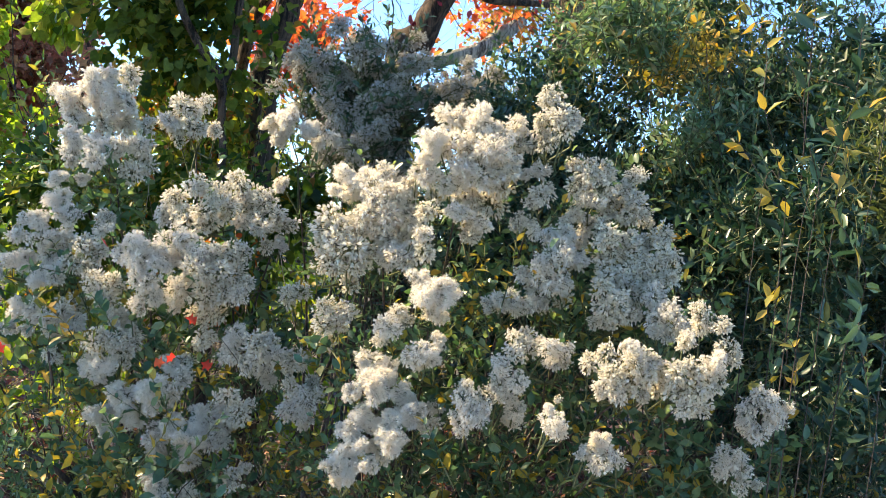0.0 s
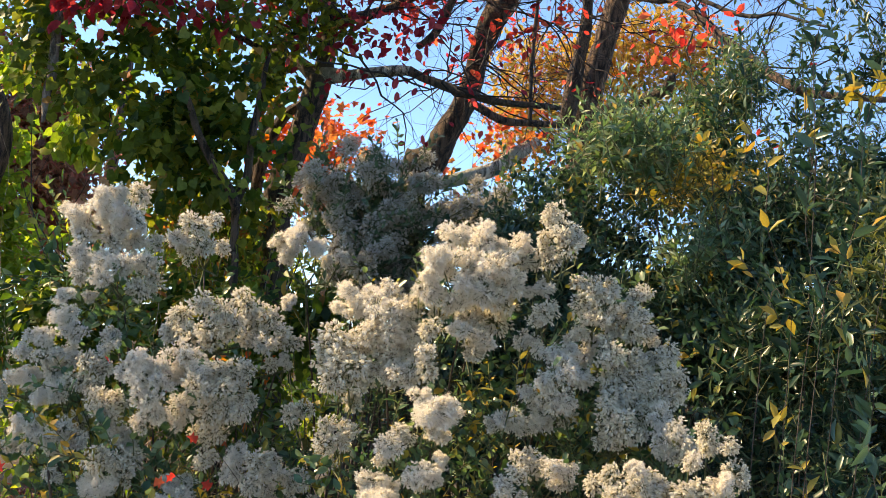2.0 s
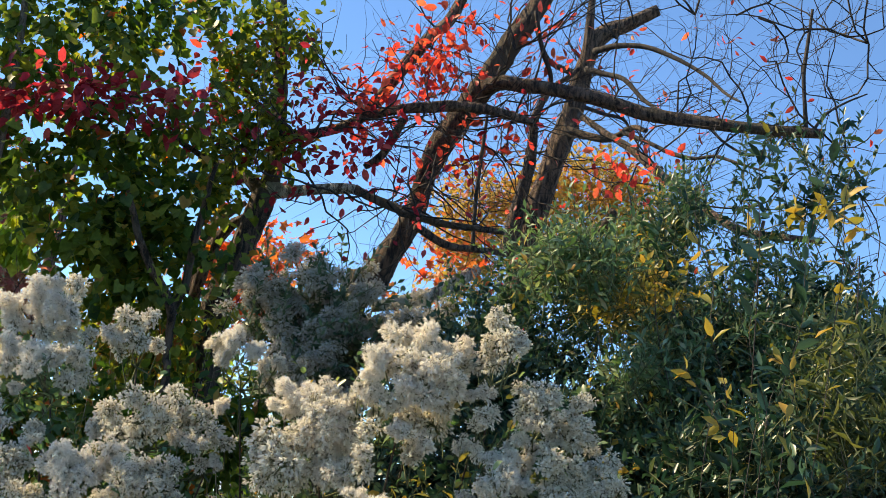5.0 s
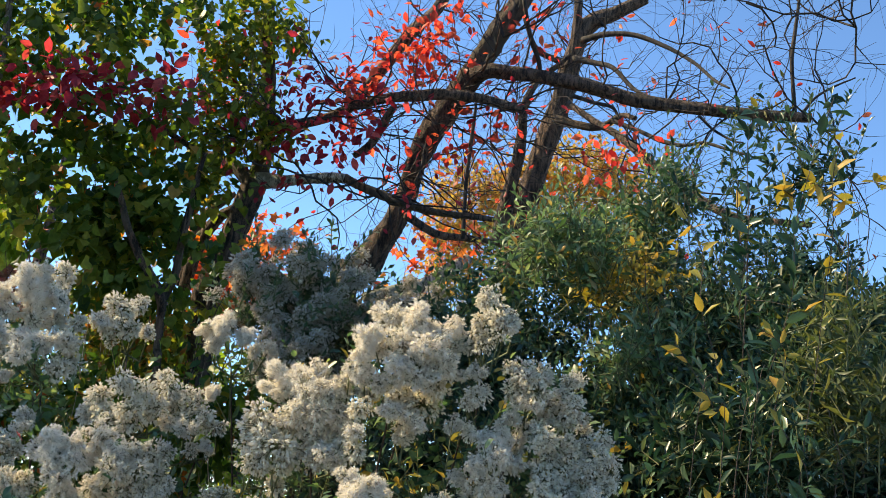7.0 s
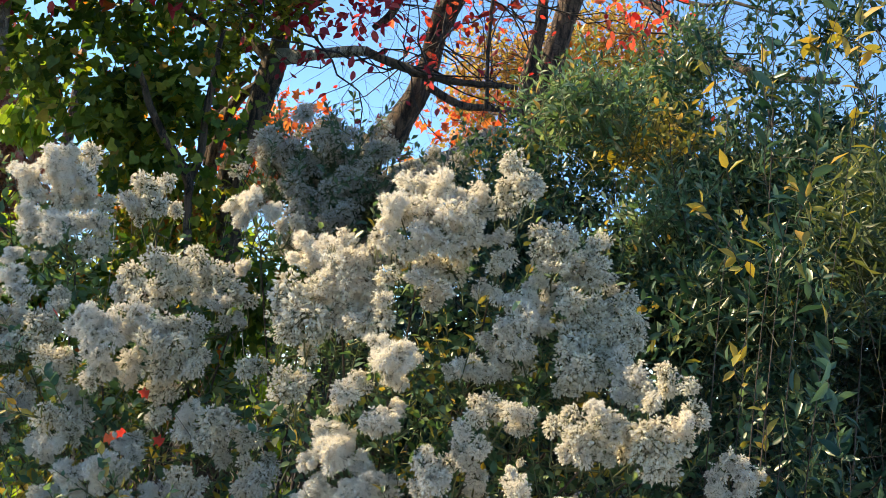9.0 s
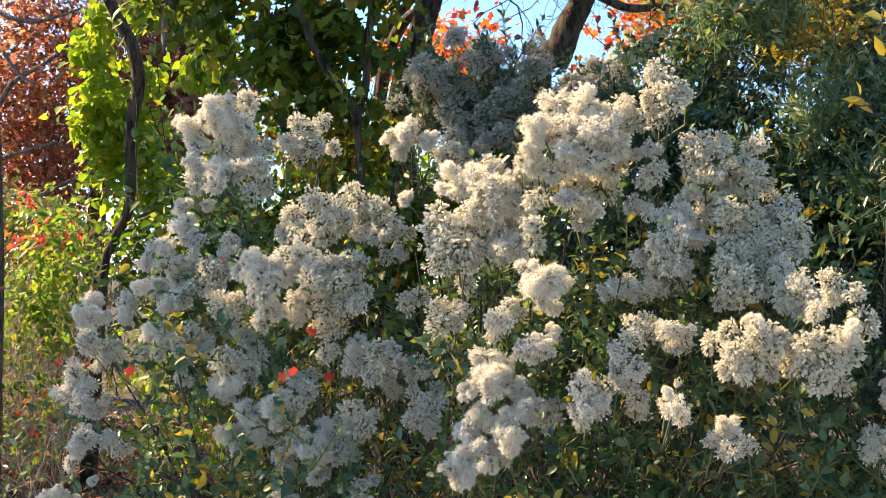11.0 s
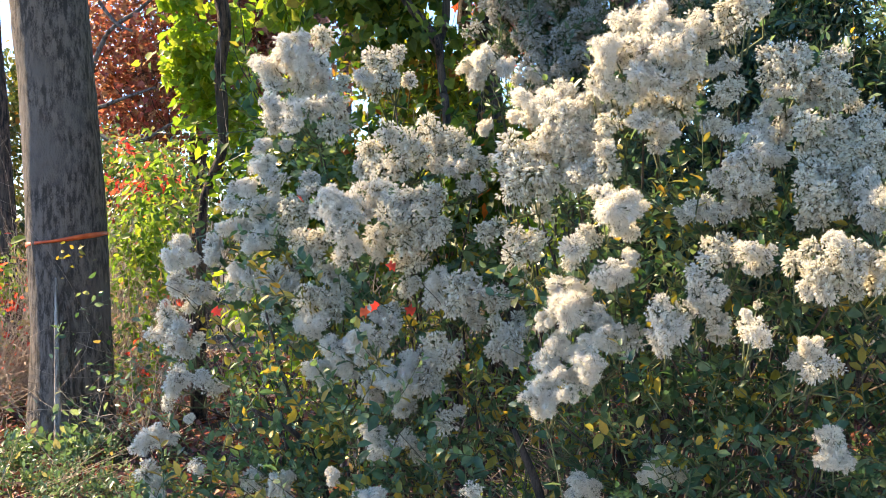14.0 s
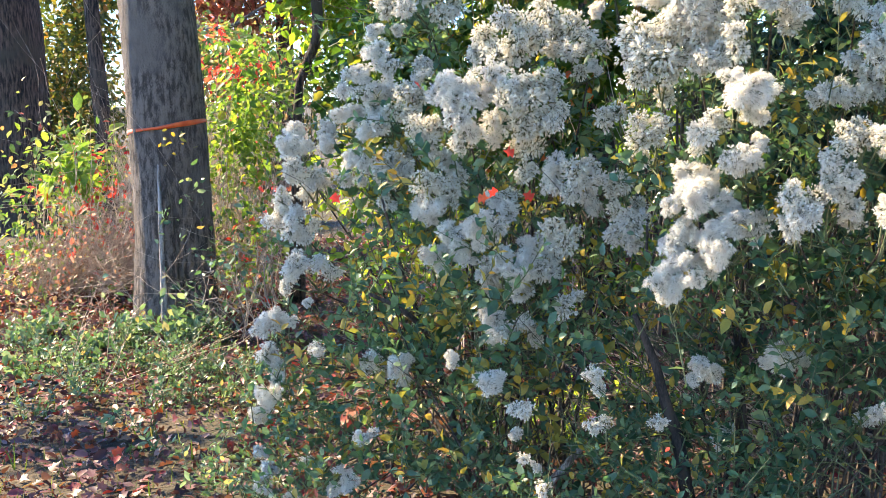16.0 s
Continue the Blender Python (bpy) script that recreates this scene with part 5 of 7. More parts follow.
sprigs(rng, "foliage", [(0.93, 4.50, 2.49, 0.10, 0.20, 0.09), (0.82, 4.50, 2.43, 0.06, 0.20, 0.09), (0.83, 4.50, 2.55, 0.06, 0.20, 0.04)], 90, 0.22, 0.055, 0.5, "oval", LEAF_YELLOW, STALK, yellow_shoots, 6, 0.6, 0.4, label="yellowing oval leaves")
sprigs(rng, "green_foliage", [(0.73, 4.30, 2.51, 0.12, 0.20, 0.08), (0.59, 4.30, 2.56, 0.10, 0.20, 0.05), (1.01, 4.30, 2.21, 0.10, 0.20, 0.10), (0.85, 4.30, 2.12, 0.12, 0.20, 0.06), (0.49, 4.30, 2.52, 0.10, 0.20, 0.04)], 260, 0.26, 0.06, 0.34, "lance", LEAF_COVER, STALK, yellow_shoots, 14, 0.8, 0.3, label="silvery green narrow leaves")

# ---- trees: trunks and limbs ----
rng = np.random.default_rng(51)
fork_tree = thing("tree", (-1.01, 7.0, 0.66), "dark leaning tree with ridged bark, vines and red leaves", "tree", "trees")
fork_tree.location.z = 0
TRUNK = [(-1.05, 6.95, 1.99, 0.073), (-1.08, 6.95, 2.25, 0.076), (-1.09, 6.95, 2.52, 0.076), (-1.09, 6.94, 2.52, 0.079), (-1.05, 6.94, 2.70, 0.078), (-1.00, 6.93, 2.88, 0.076), (-0.96, 6.93, 3.06, 0.073), (-0.92, 6.92, 3.22, 0.076), (-0.89, 6.92, 3.34, 0.059), (-0.89, 6.92, 3.52, 0.046), (-0.91, 6.92, 3.77, 0.045), (-0.95, 6.91, 4.05, 0.041), (-0.99, 6.91, 4.31, 0.040), (-1.04, 6.90, 4.64, 0.036), (-1.10, 6.90, 5.01, 0.033)]
limb("trunk", [(fork_tree.location.x, fork_tree.location.y, 0.0, 0.12)] + TRUNK, BARK_DARK, fork_tree, seg=18, flare=0.3, seed=3)
# light bark colour in place of sunlight along this limb
limb("limb", [(-0.89, 6.90, 3.28, 0.056), (-0.74, 6.84, 3.28, 0.036), (-0.59, 6.78, 3.30, 0.032), (-0.44, 6.71, 3.31, 0.032), (-0.36, 6.65, 3.30, 0.027)], BARK_SUNLIT, fork_tree, "limb coloured pale for the sun on it", seed=4)
limb("limb", [(-0.36, 6.65, 3.30, 0.027), (-0.26, 6.61, 3.25, 0.025), (-0.12, 6.57, 3.20, 0.027), (0.01, 6.53, 3.16, 0.023), (0.17, 6.48, 3.13, 0.020), (0.33, 6.44, 3.12, 0.018), (0.50, 6.40, 3.11, 0.014)], BARK_DARK, fork_tree, seed=5)
limb("limb", [(-0.91, 6.90, 3.25, 0.056), (-1.06, 6.97, 3.37, 0.037), (-1.22, 7.03, 3.43, 0.025), (-1.37, 7.10, 3.48, 0.015)], BARK_DARK, fork_tree, seed=6)
limb("limb", [(-0.94, 6.9, 3.58, 0.045), (-0.79, 6.88, 3.63, 0.035), (-0.56, 6.85, 3.7, 0.031), (-0.4, 6.83, 3.79, 0.027), (-0.2, 6.8, 3.87, 0.031), (-0.0, 6.78, 3.91, 0.034), (0.16, 6.75, 3.93, 0.034), (0.37, 6.72, 3.92, 0.029), (0.61, 6.7, 3.88, 0.024)], BARK_TAN, fork_tree, seed=7)
limb("limb", [(-0.34, 6.75, 3.47, 0.019), (-0.25, 6.70, 3.54, 0.024), (-0.20, 6.65, 3.63, 0.025), (-0.17, 6.60, 3.70, 0.024), (-0.15, 6.55, 3.73, 0.019)], BARK_DARK, fork_tree, "short broken stub", seed=8)
limb("limb", [(-0.44, 7.0, 3.83, 0.032), (-0.32, 7.02, 4.02, 0.036), (-0.21, 7.04, 4.23, 0.04), (-0.09, 7.06, 4.44, 0.04), (0.04, 7.08, 4.62, 0.037), (0.12, 7.1, 4.87, 0.034)], BARK_TAN, fork_tree, seed=9)
limb("limb", [(-0.96, 7.0, 3.75, 0.025), (-1.13, 7.05, 3.9, 0.022), (-1.27, 7.1, 4.08, 0.018), (-1.45, 7.15, 4.31, 0.017), (-1.66, 7.2, 4.46, 0.013)], BARK_DARK, fork_tree, seed=10)

curve_tree = thing("tree", (-0.13, 7.6, 1.46), "leaning tree with a long curved limb and bare twigs", "tree", "trees")
curve_tree.location.z = 0
limb("trunk", [(curve_tree.location.x, curve_tree.location.y, 0.0, 0.14)] + [(-0.32, 7.55, 2.72, 0.083), (-0.20, 7.51, 2.92, 0.084), (-0.15, 7.47, 3.08, 0.084), (-0.06, 7.43, 3.27, 0.076), (-0.00, 7.40, 3.46, 0.067), (0.03, 7.36, 3.64, 0.067), (0.09, 7.32, 3.83, 0.080), (0.18, 7.28, 4.02, 0.082), (0.28, 7.24, 4.21, 0.079), (0.38, 7.20, 4.40, 0.077), (0.47, 7.17, 4.59, 0.073), (0.57, 7.13, 4.78, 0.070), (0.66, 7.09, 5.01, 0.064), (0.74, 7.05, 5.32, 0.059)], BARK_DARK, curve_tree, seg=18, flare=0.2, seed=11)
limb("limb", [(0.31, 7.12, 4.21, 0.051), (0.42, 7.06, 4.24, 0.050), (0.54, 7.00, 4.22, 0.045), (0.66, 6.94, 4.20, 0.043), (0.81, 6.88, 4.17, 0.043), (0.96, 6.82, 4.14, 0.046), (1.11, 6.75, 4.09, 0.043), (1.27, 6.69, 4.04, 0.041), (1.43, 6.63, 4.01, 0.040), (1.58, 6.57, 3.99, 0.038), (1.90, 6.51, 3.98, 0.034), (2.27, 6.45, 3.99, 0.028)], BARK_DARK, curve_tree, seed=12)
leaves_in(rng, "moss_tuft", [(2.07, 6.55, 4.01, 0.14, 0.08, 0.04)], 160, 0.06, 0.3, "lance", LEAF_OLIVE, curve_tree, 0.05, 8, 0.1, label="tuft of moss and dead leaves")
limb("limb", [(0.01, 7.2, 3.27, 0.025), (0.21, 7.33, 3.21, 0.025), (0.39, 7.47, 3.24, 0.022), (0.63, 7.6, 3.27, 0.017)], BARK_DARK, curve_tree, seed=13)

back_tree = thing("tree", (1.07, 9.0, 1.56), "upright tree behind the leaning trees, one limb coloured pale as if sunlit", "tree", "trees")
back_tree.location.z = 0
limb("trunk", [(back_tree.location.x, back_tree.location.y, 0.0, 0.17)] + [(0.89, 9.00, 3.49, 0.103), (0.91, 8.98, 3.81, 0.096), (0.99, 8.97, 4.18, 0.090), (1.04, 8.96, 4.42, 0.090), (1.09, 8.94, 4.66, 0.090), (1.14, 8.93, 4.89, 0.087), (1.17, 8.91, 5.13, 0.076), (1.22, 8.89, 5.34, 0.068), (1.30, 8.88, 5.49, 0.072), (1.47, 8.87, 5.59, 0.059), (1.71, 8.85, 5.75, 0.046)], BARK_TAN, back_tree, seg=16, flare=0.2, seed=14)
limb("trunk", [(0.74, 8.85, 3.54, 0.068), (0.77, 8.82, 3.80, 0.063), (0.79, 8.79, 4.02, 0.054), (0.82, 8.76, 4.24, 0.046), (0.82, 8.72, 4.46, 0.040), (0.82, 8.69, 4.66, 0.031), (0.91, 8.66, 4.87, 0.023), (1.03, 8.63, 4.98, 0.019), (1.11, 8.60, 5.06, 0.016)], BARK_DARK, back_tree, seed=15)
limb("limb", [(1.16, 8.9, 5.08, 0.046), (1.18, 8.87, 5.3, 0.042), (1.17, 8.83, 5.58, 0.033), (1.16, 8.8, 5.85, 0.028)], BARK_TAN, back_tree, seed=16)
limb("limb", [(1.07, 8.8, 4.61, 0.036), (1.23, 8.65, 4.53, 0.031), (1.38, 8.5, 4.48, 0.026), (1.51, 8.35, 4.54, 0.021), (1.59, 8.2, 4.48, 0.017)], BARK_DARK, back_tree, seed=17)
limb("limb", [(1.14, 8.6, 4.67, 0.022), (1.3, 8.32, 4.46, 0.026), (1.47, 8.05, 4.27, 0.029), (1.6, 7.78, 4.05, 0.032), (1.73, 7.5, 3.84, 0.031), (1.85, 7.22, 3.64, 0.03), (1.99, 6.95, 3.48, 0.025), (2.18, 6.67, 3.4, 0.021), (2.28, 6.4, 3.33, 0.017)], BARK_DARK, back_tree, seed=18)
limb("limb", [(0.95, 8.60, 3.62, 0.037), (1.11, 8.50, 3.65, 0.041), (1.27, 8.40, 3.70, 0.044), (1.39, 8.30, 3.76, 0.044), (1.41, 8.20, 3.84, 0.027)], BARK_DARK, back_tree, seed=19)
limb("limb", [(-0.19, 8.00, 2.86, 0.038), (0.04, 8.12, 2.96, 0.050), (0.21, 8.25, 3.05, 0.055), (0.35, 8.38, 3.18, 0.054), (0.51, 8.50, 3.33, 0.041)], BARK_SUNLIT, back_tree, seed=20)
limb("limb", [(1.09, 8.8, 5.08, 0.032), (0.88, 8.73, 5.12, 0.02), (0.77, 8.67, 5.27, 0.018), (0.7, 8.6, 5.42, 0.014)], BARK_TAN, back_tree, seed=21)

limb("branchlet", [(1.18, 8.8, 5.13, 0.03), (1.31, 8.64, 5.05, 0.022), (1.44, 8.48, 4.96, 0.02), (1.57, 8.32, 4.76, 0.017), (1.69, 8.16, 4.63, 0.013), (1.8, 8.0, 4.54, 0.008)], TWIG, back_tree, seg=6, seed=80)
limb("branchlet", [(1.23, 8.8, 5.29, 0.03), (1.37, 8.6, 5.28, 0.023), (1.56, 8.4, 5.22, 0.02), (1.77, 8.2, 5.07, 0.017), (1.94, 8.0, 4.89, 0.015), (2.04, 7.8, 4.7, 0.012), (2.1, 7.6, 4.57, 0.008)], TWIG, back_tree, seg=6, seed=81)
limb("branchlet", [(1.46, 8.4, 4.51, 0.019), (1.62, 8.23, 4.4, 0.017), (1.76, 8.07, 4.29, 0.017), (1.88, 7.9, 4.22, 0.014), (1.99, 7.73, 4.2, 0.012), (2.1, 7.57, 4.12, 0.01), (2.25, 7.4, 4.03, 0.006)], TWIG, back_tree, seg=6, seed=82)
limb("branchlet", [(2.19, 6.5, 4.0, 0.014), (2.18, 6.53, 4.19, 0.012), (2.17, 6.55, 4.38, 0.012), (2.19, 6.58, 4.6, 0.011), (2.21, 6.6, 4.83, 0.009)], TWIG, back_tree, seg=6, seed=83)
limb("branchlet", [(2.22, 6.5, 4.0, 0.01), (2.31, 6.53, 4.14, 0.009), (2.44, 6.57, 4.25, 0.007), (2.58, 6.6, 4.34, 0.005)], TWIG, back_tree, seg=6, seed=84)
limb("branchlet", [(1.16, 8.6, 4.74, 0.018), (1.32, 8.53, 4.68, 0.015), (1.46, 8.47, 4.64, 0.013), (1.52, 8.4, 4.51, 0.009)], TWIG, back_tree, seg=6, seed=85)
limb("branchlet", [(2.16, 8.6, 4.72, 0.013), (2.24, 8.47, 4.58, 0.011), (2.36, 8.33, 4.46, 0.009), (2.4, 8.2, 4.41, 0.006)], TWIG, back_tree, seg=6, seed=86)
limb("branchlet", [(0.37, 7.0, 3.12, 0.014), (0.35, 7.0, 3.48, 0.012), (0.35, 7.0, 3.84, 0.012), (0.35, 7.0, 3.99, 0.009)], TWIG, back_tree, seg=6, seed=87)
limb("branchlet", [(0.57, 7.0, 4.73, 0.013), (0.65, 7.07, 4.5, 0.015), (0.72, 7.13, 4.38, 0.015), (0.76, 7.2, 4.25, 0.011)], TWIG, back_tree, seg=6, seed=88)

limb("limb", [(-1.29, 7.30, 2.37, 0.035), (-1.26, 7.22, 2.65, 0.038), (-1.21, 7.15, 2.89, 0.041), (-1.12, 7.08, 3.05, 0.034), (-0.98, 7.00, 3.15, 0.023)], BARK_TAN, fork_tree, "pale bare side stem", seed=71)

vine_tree = thing("tree", (-1.21, 6.6, 1.67), "vine-covered tree with thin grey stems and dark green leaves", "tree", "trees")
vine_tree.location.z = 0
limb("stem", [(vine_tree.location.x, vine_tree.location.y, 0.0, 0.05)] + [(-1.17, 6.3, 1.88, 0.022), (-1.19, 6.29, 2.15, 0.022), (-1.2, 6.27, 2.39, 0.022), (-1.16, 6.26, 2.53, 0.022), (-1.15, 6.24, 2.76, 0.022), (-1.13, 6.23, 2.95, 0.019), (-1.12, 6.21, 3.1, 0.014), (-1.1, 6.2, 3.21, 0.009)], BARK_DARK, vine_tree, seg=9, seed=22)
limb("stem", [(-1.18, 6.2, 2.33, 0.024), (-1.22, 6.16, 2.44, 0.024), (-1.33, 6.12, 2.59, 0.024), (-1.41, 6.08, 2.73, 0.021), (-1.45, 6.04, 2.84, 0.017), (-1.49, 6.0, 2.94, 0.009)], BARK_DARK, vine_tree, seg=9, seed=23)
limb("stem", [(-2.23, 6.1, 2.7, 0.008), (-2.24, 6.13, 2.78, 0.017), (-2.25, 6.16, 2.89, 0.024), (-2.25, 6.19, 2.99, 0.026), (-2.26, 6.21, 3.19, 0.026), (-2.27, 6.24, 3.42, 0.023), (-2.3, 6.27, 3.79, 0.02), (-2.36, 6.3, 4.28, 0.017)], BARK_GREY, vine_tree, "dead grey hanging stem", seg=9, seed=24)
limb("stem", [(-1.32, 7.4, 2.67, 0.033), (-1.29, 7.4, 2.97, 0.033), (-1.26, 7.4, 3.12, 0.029), (-1.15, 7.4, 3.25, 0.026), (-1.08, 7.4, 3.31, 0.018)], BARK_TAN, vine_tree, seg=9, seed=25)
VINE_BLOBS = [(-1.92, 6.50, 4.07, 0.46, 0.50, 0.14), (-2.24, 6.50, 3.85, 0.22, 0.50, 0.14), (-1.37, 6.50, 4.17, 0.19, 0.50, 0.12), (-1.64, 6.50, 3.35, 0.28, 0.50, 0.15), (-1.75, 6.50, 3.07, 0.34, 0.50, 0.22), (-1.48, 6.50, 2.93, 0.22, 0.50, 0.22), (-1.74, 6.50, 2.77, 0.22, 0.50, 0.15), (-1.40, 6.50, 2.65, 0.19, 0.50, 0.19), (-2.01, 6.50, 3.27, 0.19, 0.50, 0.15), (-1.16, 6.50, 2.71, 0.11, 0.50, 0.22), (-2.25, 6.50, 3.17, 0.15, 0.50, 0.15), (-1.63, 6.50, 2.53, 0.19, 0.50, 0.12)]
VINE_GAPS = gaps(rng, VINE_BLOBS, 55, 0.052, [(-1.23, 2.99, 0.07), (-1.03, 2.88, 0.07), (-2.10, 3.29, 0.09), (-1.32, 2.76, 0.04), (-1.06, 2.54, 0.06), (-2.21, 3.31, 0.06), (-1.35, 3.79, 0.08), (-1.59, 3.90, 0.07), (-1.58, 3.23, 0.03), (-1.70, 3.25, 0.03), (-1.37, 2.77, 0.04), (-1.99, 3.06, 0.02), (-1.86, 2.97, 0.04), (-1.30, 2.90, 0.04)])
leaves_in(rng, "crown", VINE_BLOBS, 4900, 0.070, 0.95, "heart", LEAF_VINE, vine_tree, 0.11, 16, 0.1, 0.6, keep=VINE_GAPS)
# outer leaves take the paler copy to look lit against the dark core
leaves_in(rng, "crown", [(-1.10, 6.70, 4.00, 0.16, 0.30, 0.19), (-1.02, 6.70, 3.69, 0.13, 0.30, 0.19), (-1.13, 6.70, 3.46, 0.19, 0.30, 0.16), (-1.19, 6.70, 3.22, 0.13, 0.30, 0.13), (-0.80, 6.70, 4.18, 0.10, 0.30, 0.11), (-1.24, 6.70, 3.80, 0.10, 0.30, 0.16), (-1.03, 6.70, 4.26, 0.13, 0.30, 0.13), (-0.83, 6.70, 3.50, 0.10, 0.30, 0.13)], 2300, 0.050, 0.9, "heart", LEAF_SUNVINE, vine_tree, 0.07, 10, 0.1, 0.5, label="small vine leaves coloured paler as if sunlit", keep=VINE_GAPS)
leaves_in(rng, "crown", [(-2.41, 6.30, 3.33, 0.14, 0.40, 0.18), (-2.28, 6.30, 3.47, 0.18, 0.40, 0.12), (-2.29, 6.30, 3.02, 0.15, 0.40, 0.15), (-1.15, 6.30, 2.90, 0.12, 0.40, 0.12), (-2.01, 6.30, 2.99, 0.12, 0.40, 0.12), (-1.35, 6.30, 3.39, 0.11, 0.40, 0.11), (-2.25, 6.30, 3.88, 0.15, 0.40, 0.12), (-1.72, 6.30, 3.74, 0.15, 0.40, 0.09), (-1.67, 6.30, 2.83, 0.18, 0.40, 0.12), (-1.67, 6.30, 2.62, 0.15, 0.40, 0.12), (-1.50, 6.30, 2.73, 0.18, 0.40, 0.15), (-1.28, 6.30, 2.50, 0.15, 0.40, 0.12)], 2300, 0.068, 0.95, "heart", LEAF_SUNVINE, vine_tree, 0.13, 9, 0.1, 0.6, label="outer vine leaves coloured paler as if sunlit", keep=VINE_GAPS)
bush_twigs(rng, vine_tree, [VINE_BLOBS[k] for k in (3, 4, 5, 7)], 10, TWIG)

# ---- trunk with the ribbon ----
ribbon_tree = thing("tree", (-4.04, 7.3, -0.27), "thick grey tree trunk with a bright orange ribbon tied round it", "tree", "trees")
ribbon_tree.location.z = 0
RIB = [(-4.04, 7.3, -0.27, 0.305), (-4.04, 7.3, 0.05, 0.282), (-4.02, 7.3, 0.68, 0.263), (-4.03, 7.3, 1.38, 0.258), (-4.06, 7.3, 2.21, 0.251), (-4.11, 7.3, 2.88, 0.251), (-4.22, 7.3, 3.76, 0.241), (-4.75, 7.3, 5.51, 0.192), (-5.55, 7.3, 7.36, 0.13)]
limb("trunk", RIB, BARK_TRUNK, ribbon_tree, seg=40, rough=0.018, flare=0.35, seed=26)
limb("ridge", [(-3.90, 7.03, 0.05, 0.101), (-3.92, 7.04, 0.26, 0.074), (-3.93, 7.05, 0.48, 0.061), (-3.94, 7.06, 0.71, 0.051), (-3.94, 7.07, 0.94, 0.037), (-3.96, 7.08, 1.10, 0.017)], BARK_TRUNK, ribbon_tree, "raised root ridge", seg=12, seed=39)
# sunlit crest of the ridge, put in as a strip of pale bark
limb("ridge", [(-3.92, 6.94, 0.08, 0.026), (-3.93, 6.96, 0.27, 0.020), (-3.94, 6.98, 0.49, 0.017), (-3.94, 6.99, 0.72, 0.015), (-3.95, 7.01, 0.92, 0.013), (-3.96, 7.03, 1.12, 0.007)], BARK_PALE, ribbon_tree, "edge of the ridge coloured pale for the sun on it", seg=10, rough=0.15, seed=27)


rng = np.random.default_rng(55)
# Unseen limbs and leaf clumps, added to shade the bushes, shrubs and ground.
for k, end in enumerate([(-5.0, 5.4, 5.0), (-4.8, 5.3, 4.2), (-5.3, 5.3, 3.85), (-6.2, 5.65, 3.25), (-6.9, 5.8, 3.25), (-3.3, 5.75, 5.05)]):
    limb("limb", [(-4.13 - 0.05 * k, 7.3, 3.6 + 0.2 * k, 0.07), ((-4.2 + end[0]) / 2, (7.3 + end[1]) / 2, (3.9 + end[2]) / 2 + 0.3, 0.045), (*end, 0.015)], BARK_TRUNK, ribbon_tree, seg=9, seed=40 + k)
leaves_in(rng, "crown", [(-5.05, 5.4, 5.0, 0.45, 0.4, 0.42), (-4.8, 5.3, 4.2, 0.22, 0.25, 0.22), (-5.35, 5.3, 3.8, 0.4, 0.4, 0.4), (-6.2, 5.65, 3.2, 0.5, 0.3, 0.28), (-6.9, 5.8, 3.2, 0.5, 0.3, 0.28)], 780, 0.11, 0.9, "maple", LEAF_MIXED, ribbon_tree, 0.16, 16, 0.1, 0.4)
leaves_in(rng, "crown", [(-4.75, 4.95, 5.3, 0.35, 0.3, 0.25)], 70, 0.10, 0.9, "maple", LEAF_MIXED, ribbon_tree, 0.12, 8, 0.1, 0.4, label="thin unseen spray of turning leaves added to shade the front bush")
leaves_in(rng, "crown", [(-3.3, 5.75, 5.05, 0.5, 0.45, 0.32), (-2.9, 5.45, 4.8, 0.4, 0.35, 0.28)], 460, 0.10, 0.9, "maple", LEAF_MIXED, ribbon_tree, 0.12, 8, 0.1, 0.4, label="thin unseen canopy of turning leaves added to shade the right-hand shrubs")


# ---- dark trunk further back ----
far_trunk = thing("tree", (-9.3, 12.6, -0.23), "very dark thick tree trunk in shade", "tree", "trees")
far_trunk.location.z = 0
limb("trunk", [(far_trunk.location.x, 12.6, 0.0, 0.48)] + [(-9.25, 12.6, 0.55, 0.486), (-9.21, 12.6, 1.25, 0.462), (-9.26, 12.6, 2.83, 0.457), (-9.58, 12.6, 4.85, 0.424), (-9.29, 12.6, 7.99, 0.323)], BARK_DARK, far_trunk, seg=24, rough=0.03, flare=0.3, seed=28)


for k, end in enumerate([(-8.6, 14.6, 8.2), (-9.8, 15.0, 8.6)]):
    limb("limb", [(-9.25, 12.6, 5.4 + 0.3 * k, 0.12), ((-9.2 + end[0]) / 2, (12.6 + end[1]) / 2, (5.6 + end[2]) / 2 + 0.4, 0.08), (*end, 0.03)], BARK_DARK, far_trunk, seg=9, seed=60 + k)
leaves_in(rng, "crown", [(-8.6, 14.8, 8.4, 1.0, 0.8, 0.8), (-9.8, 15.1, 8.7, 1.0, 0.8, 0.8)], 1500, 0.12, 0.9, "maple", LEAF_MIXED, far_trunk, 0.25, 20, 0.1, 0.4)


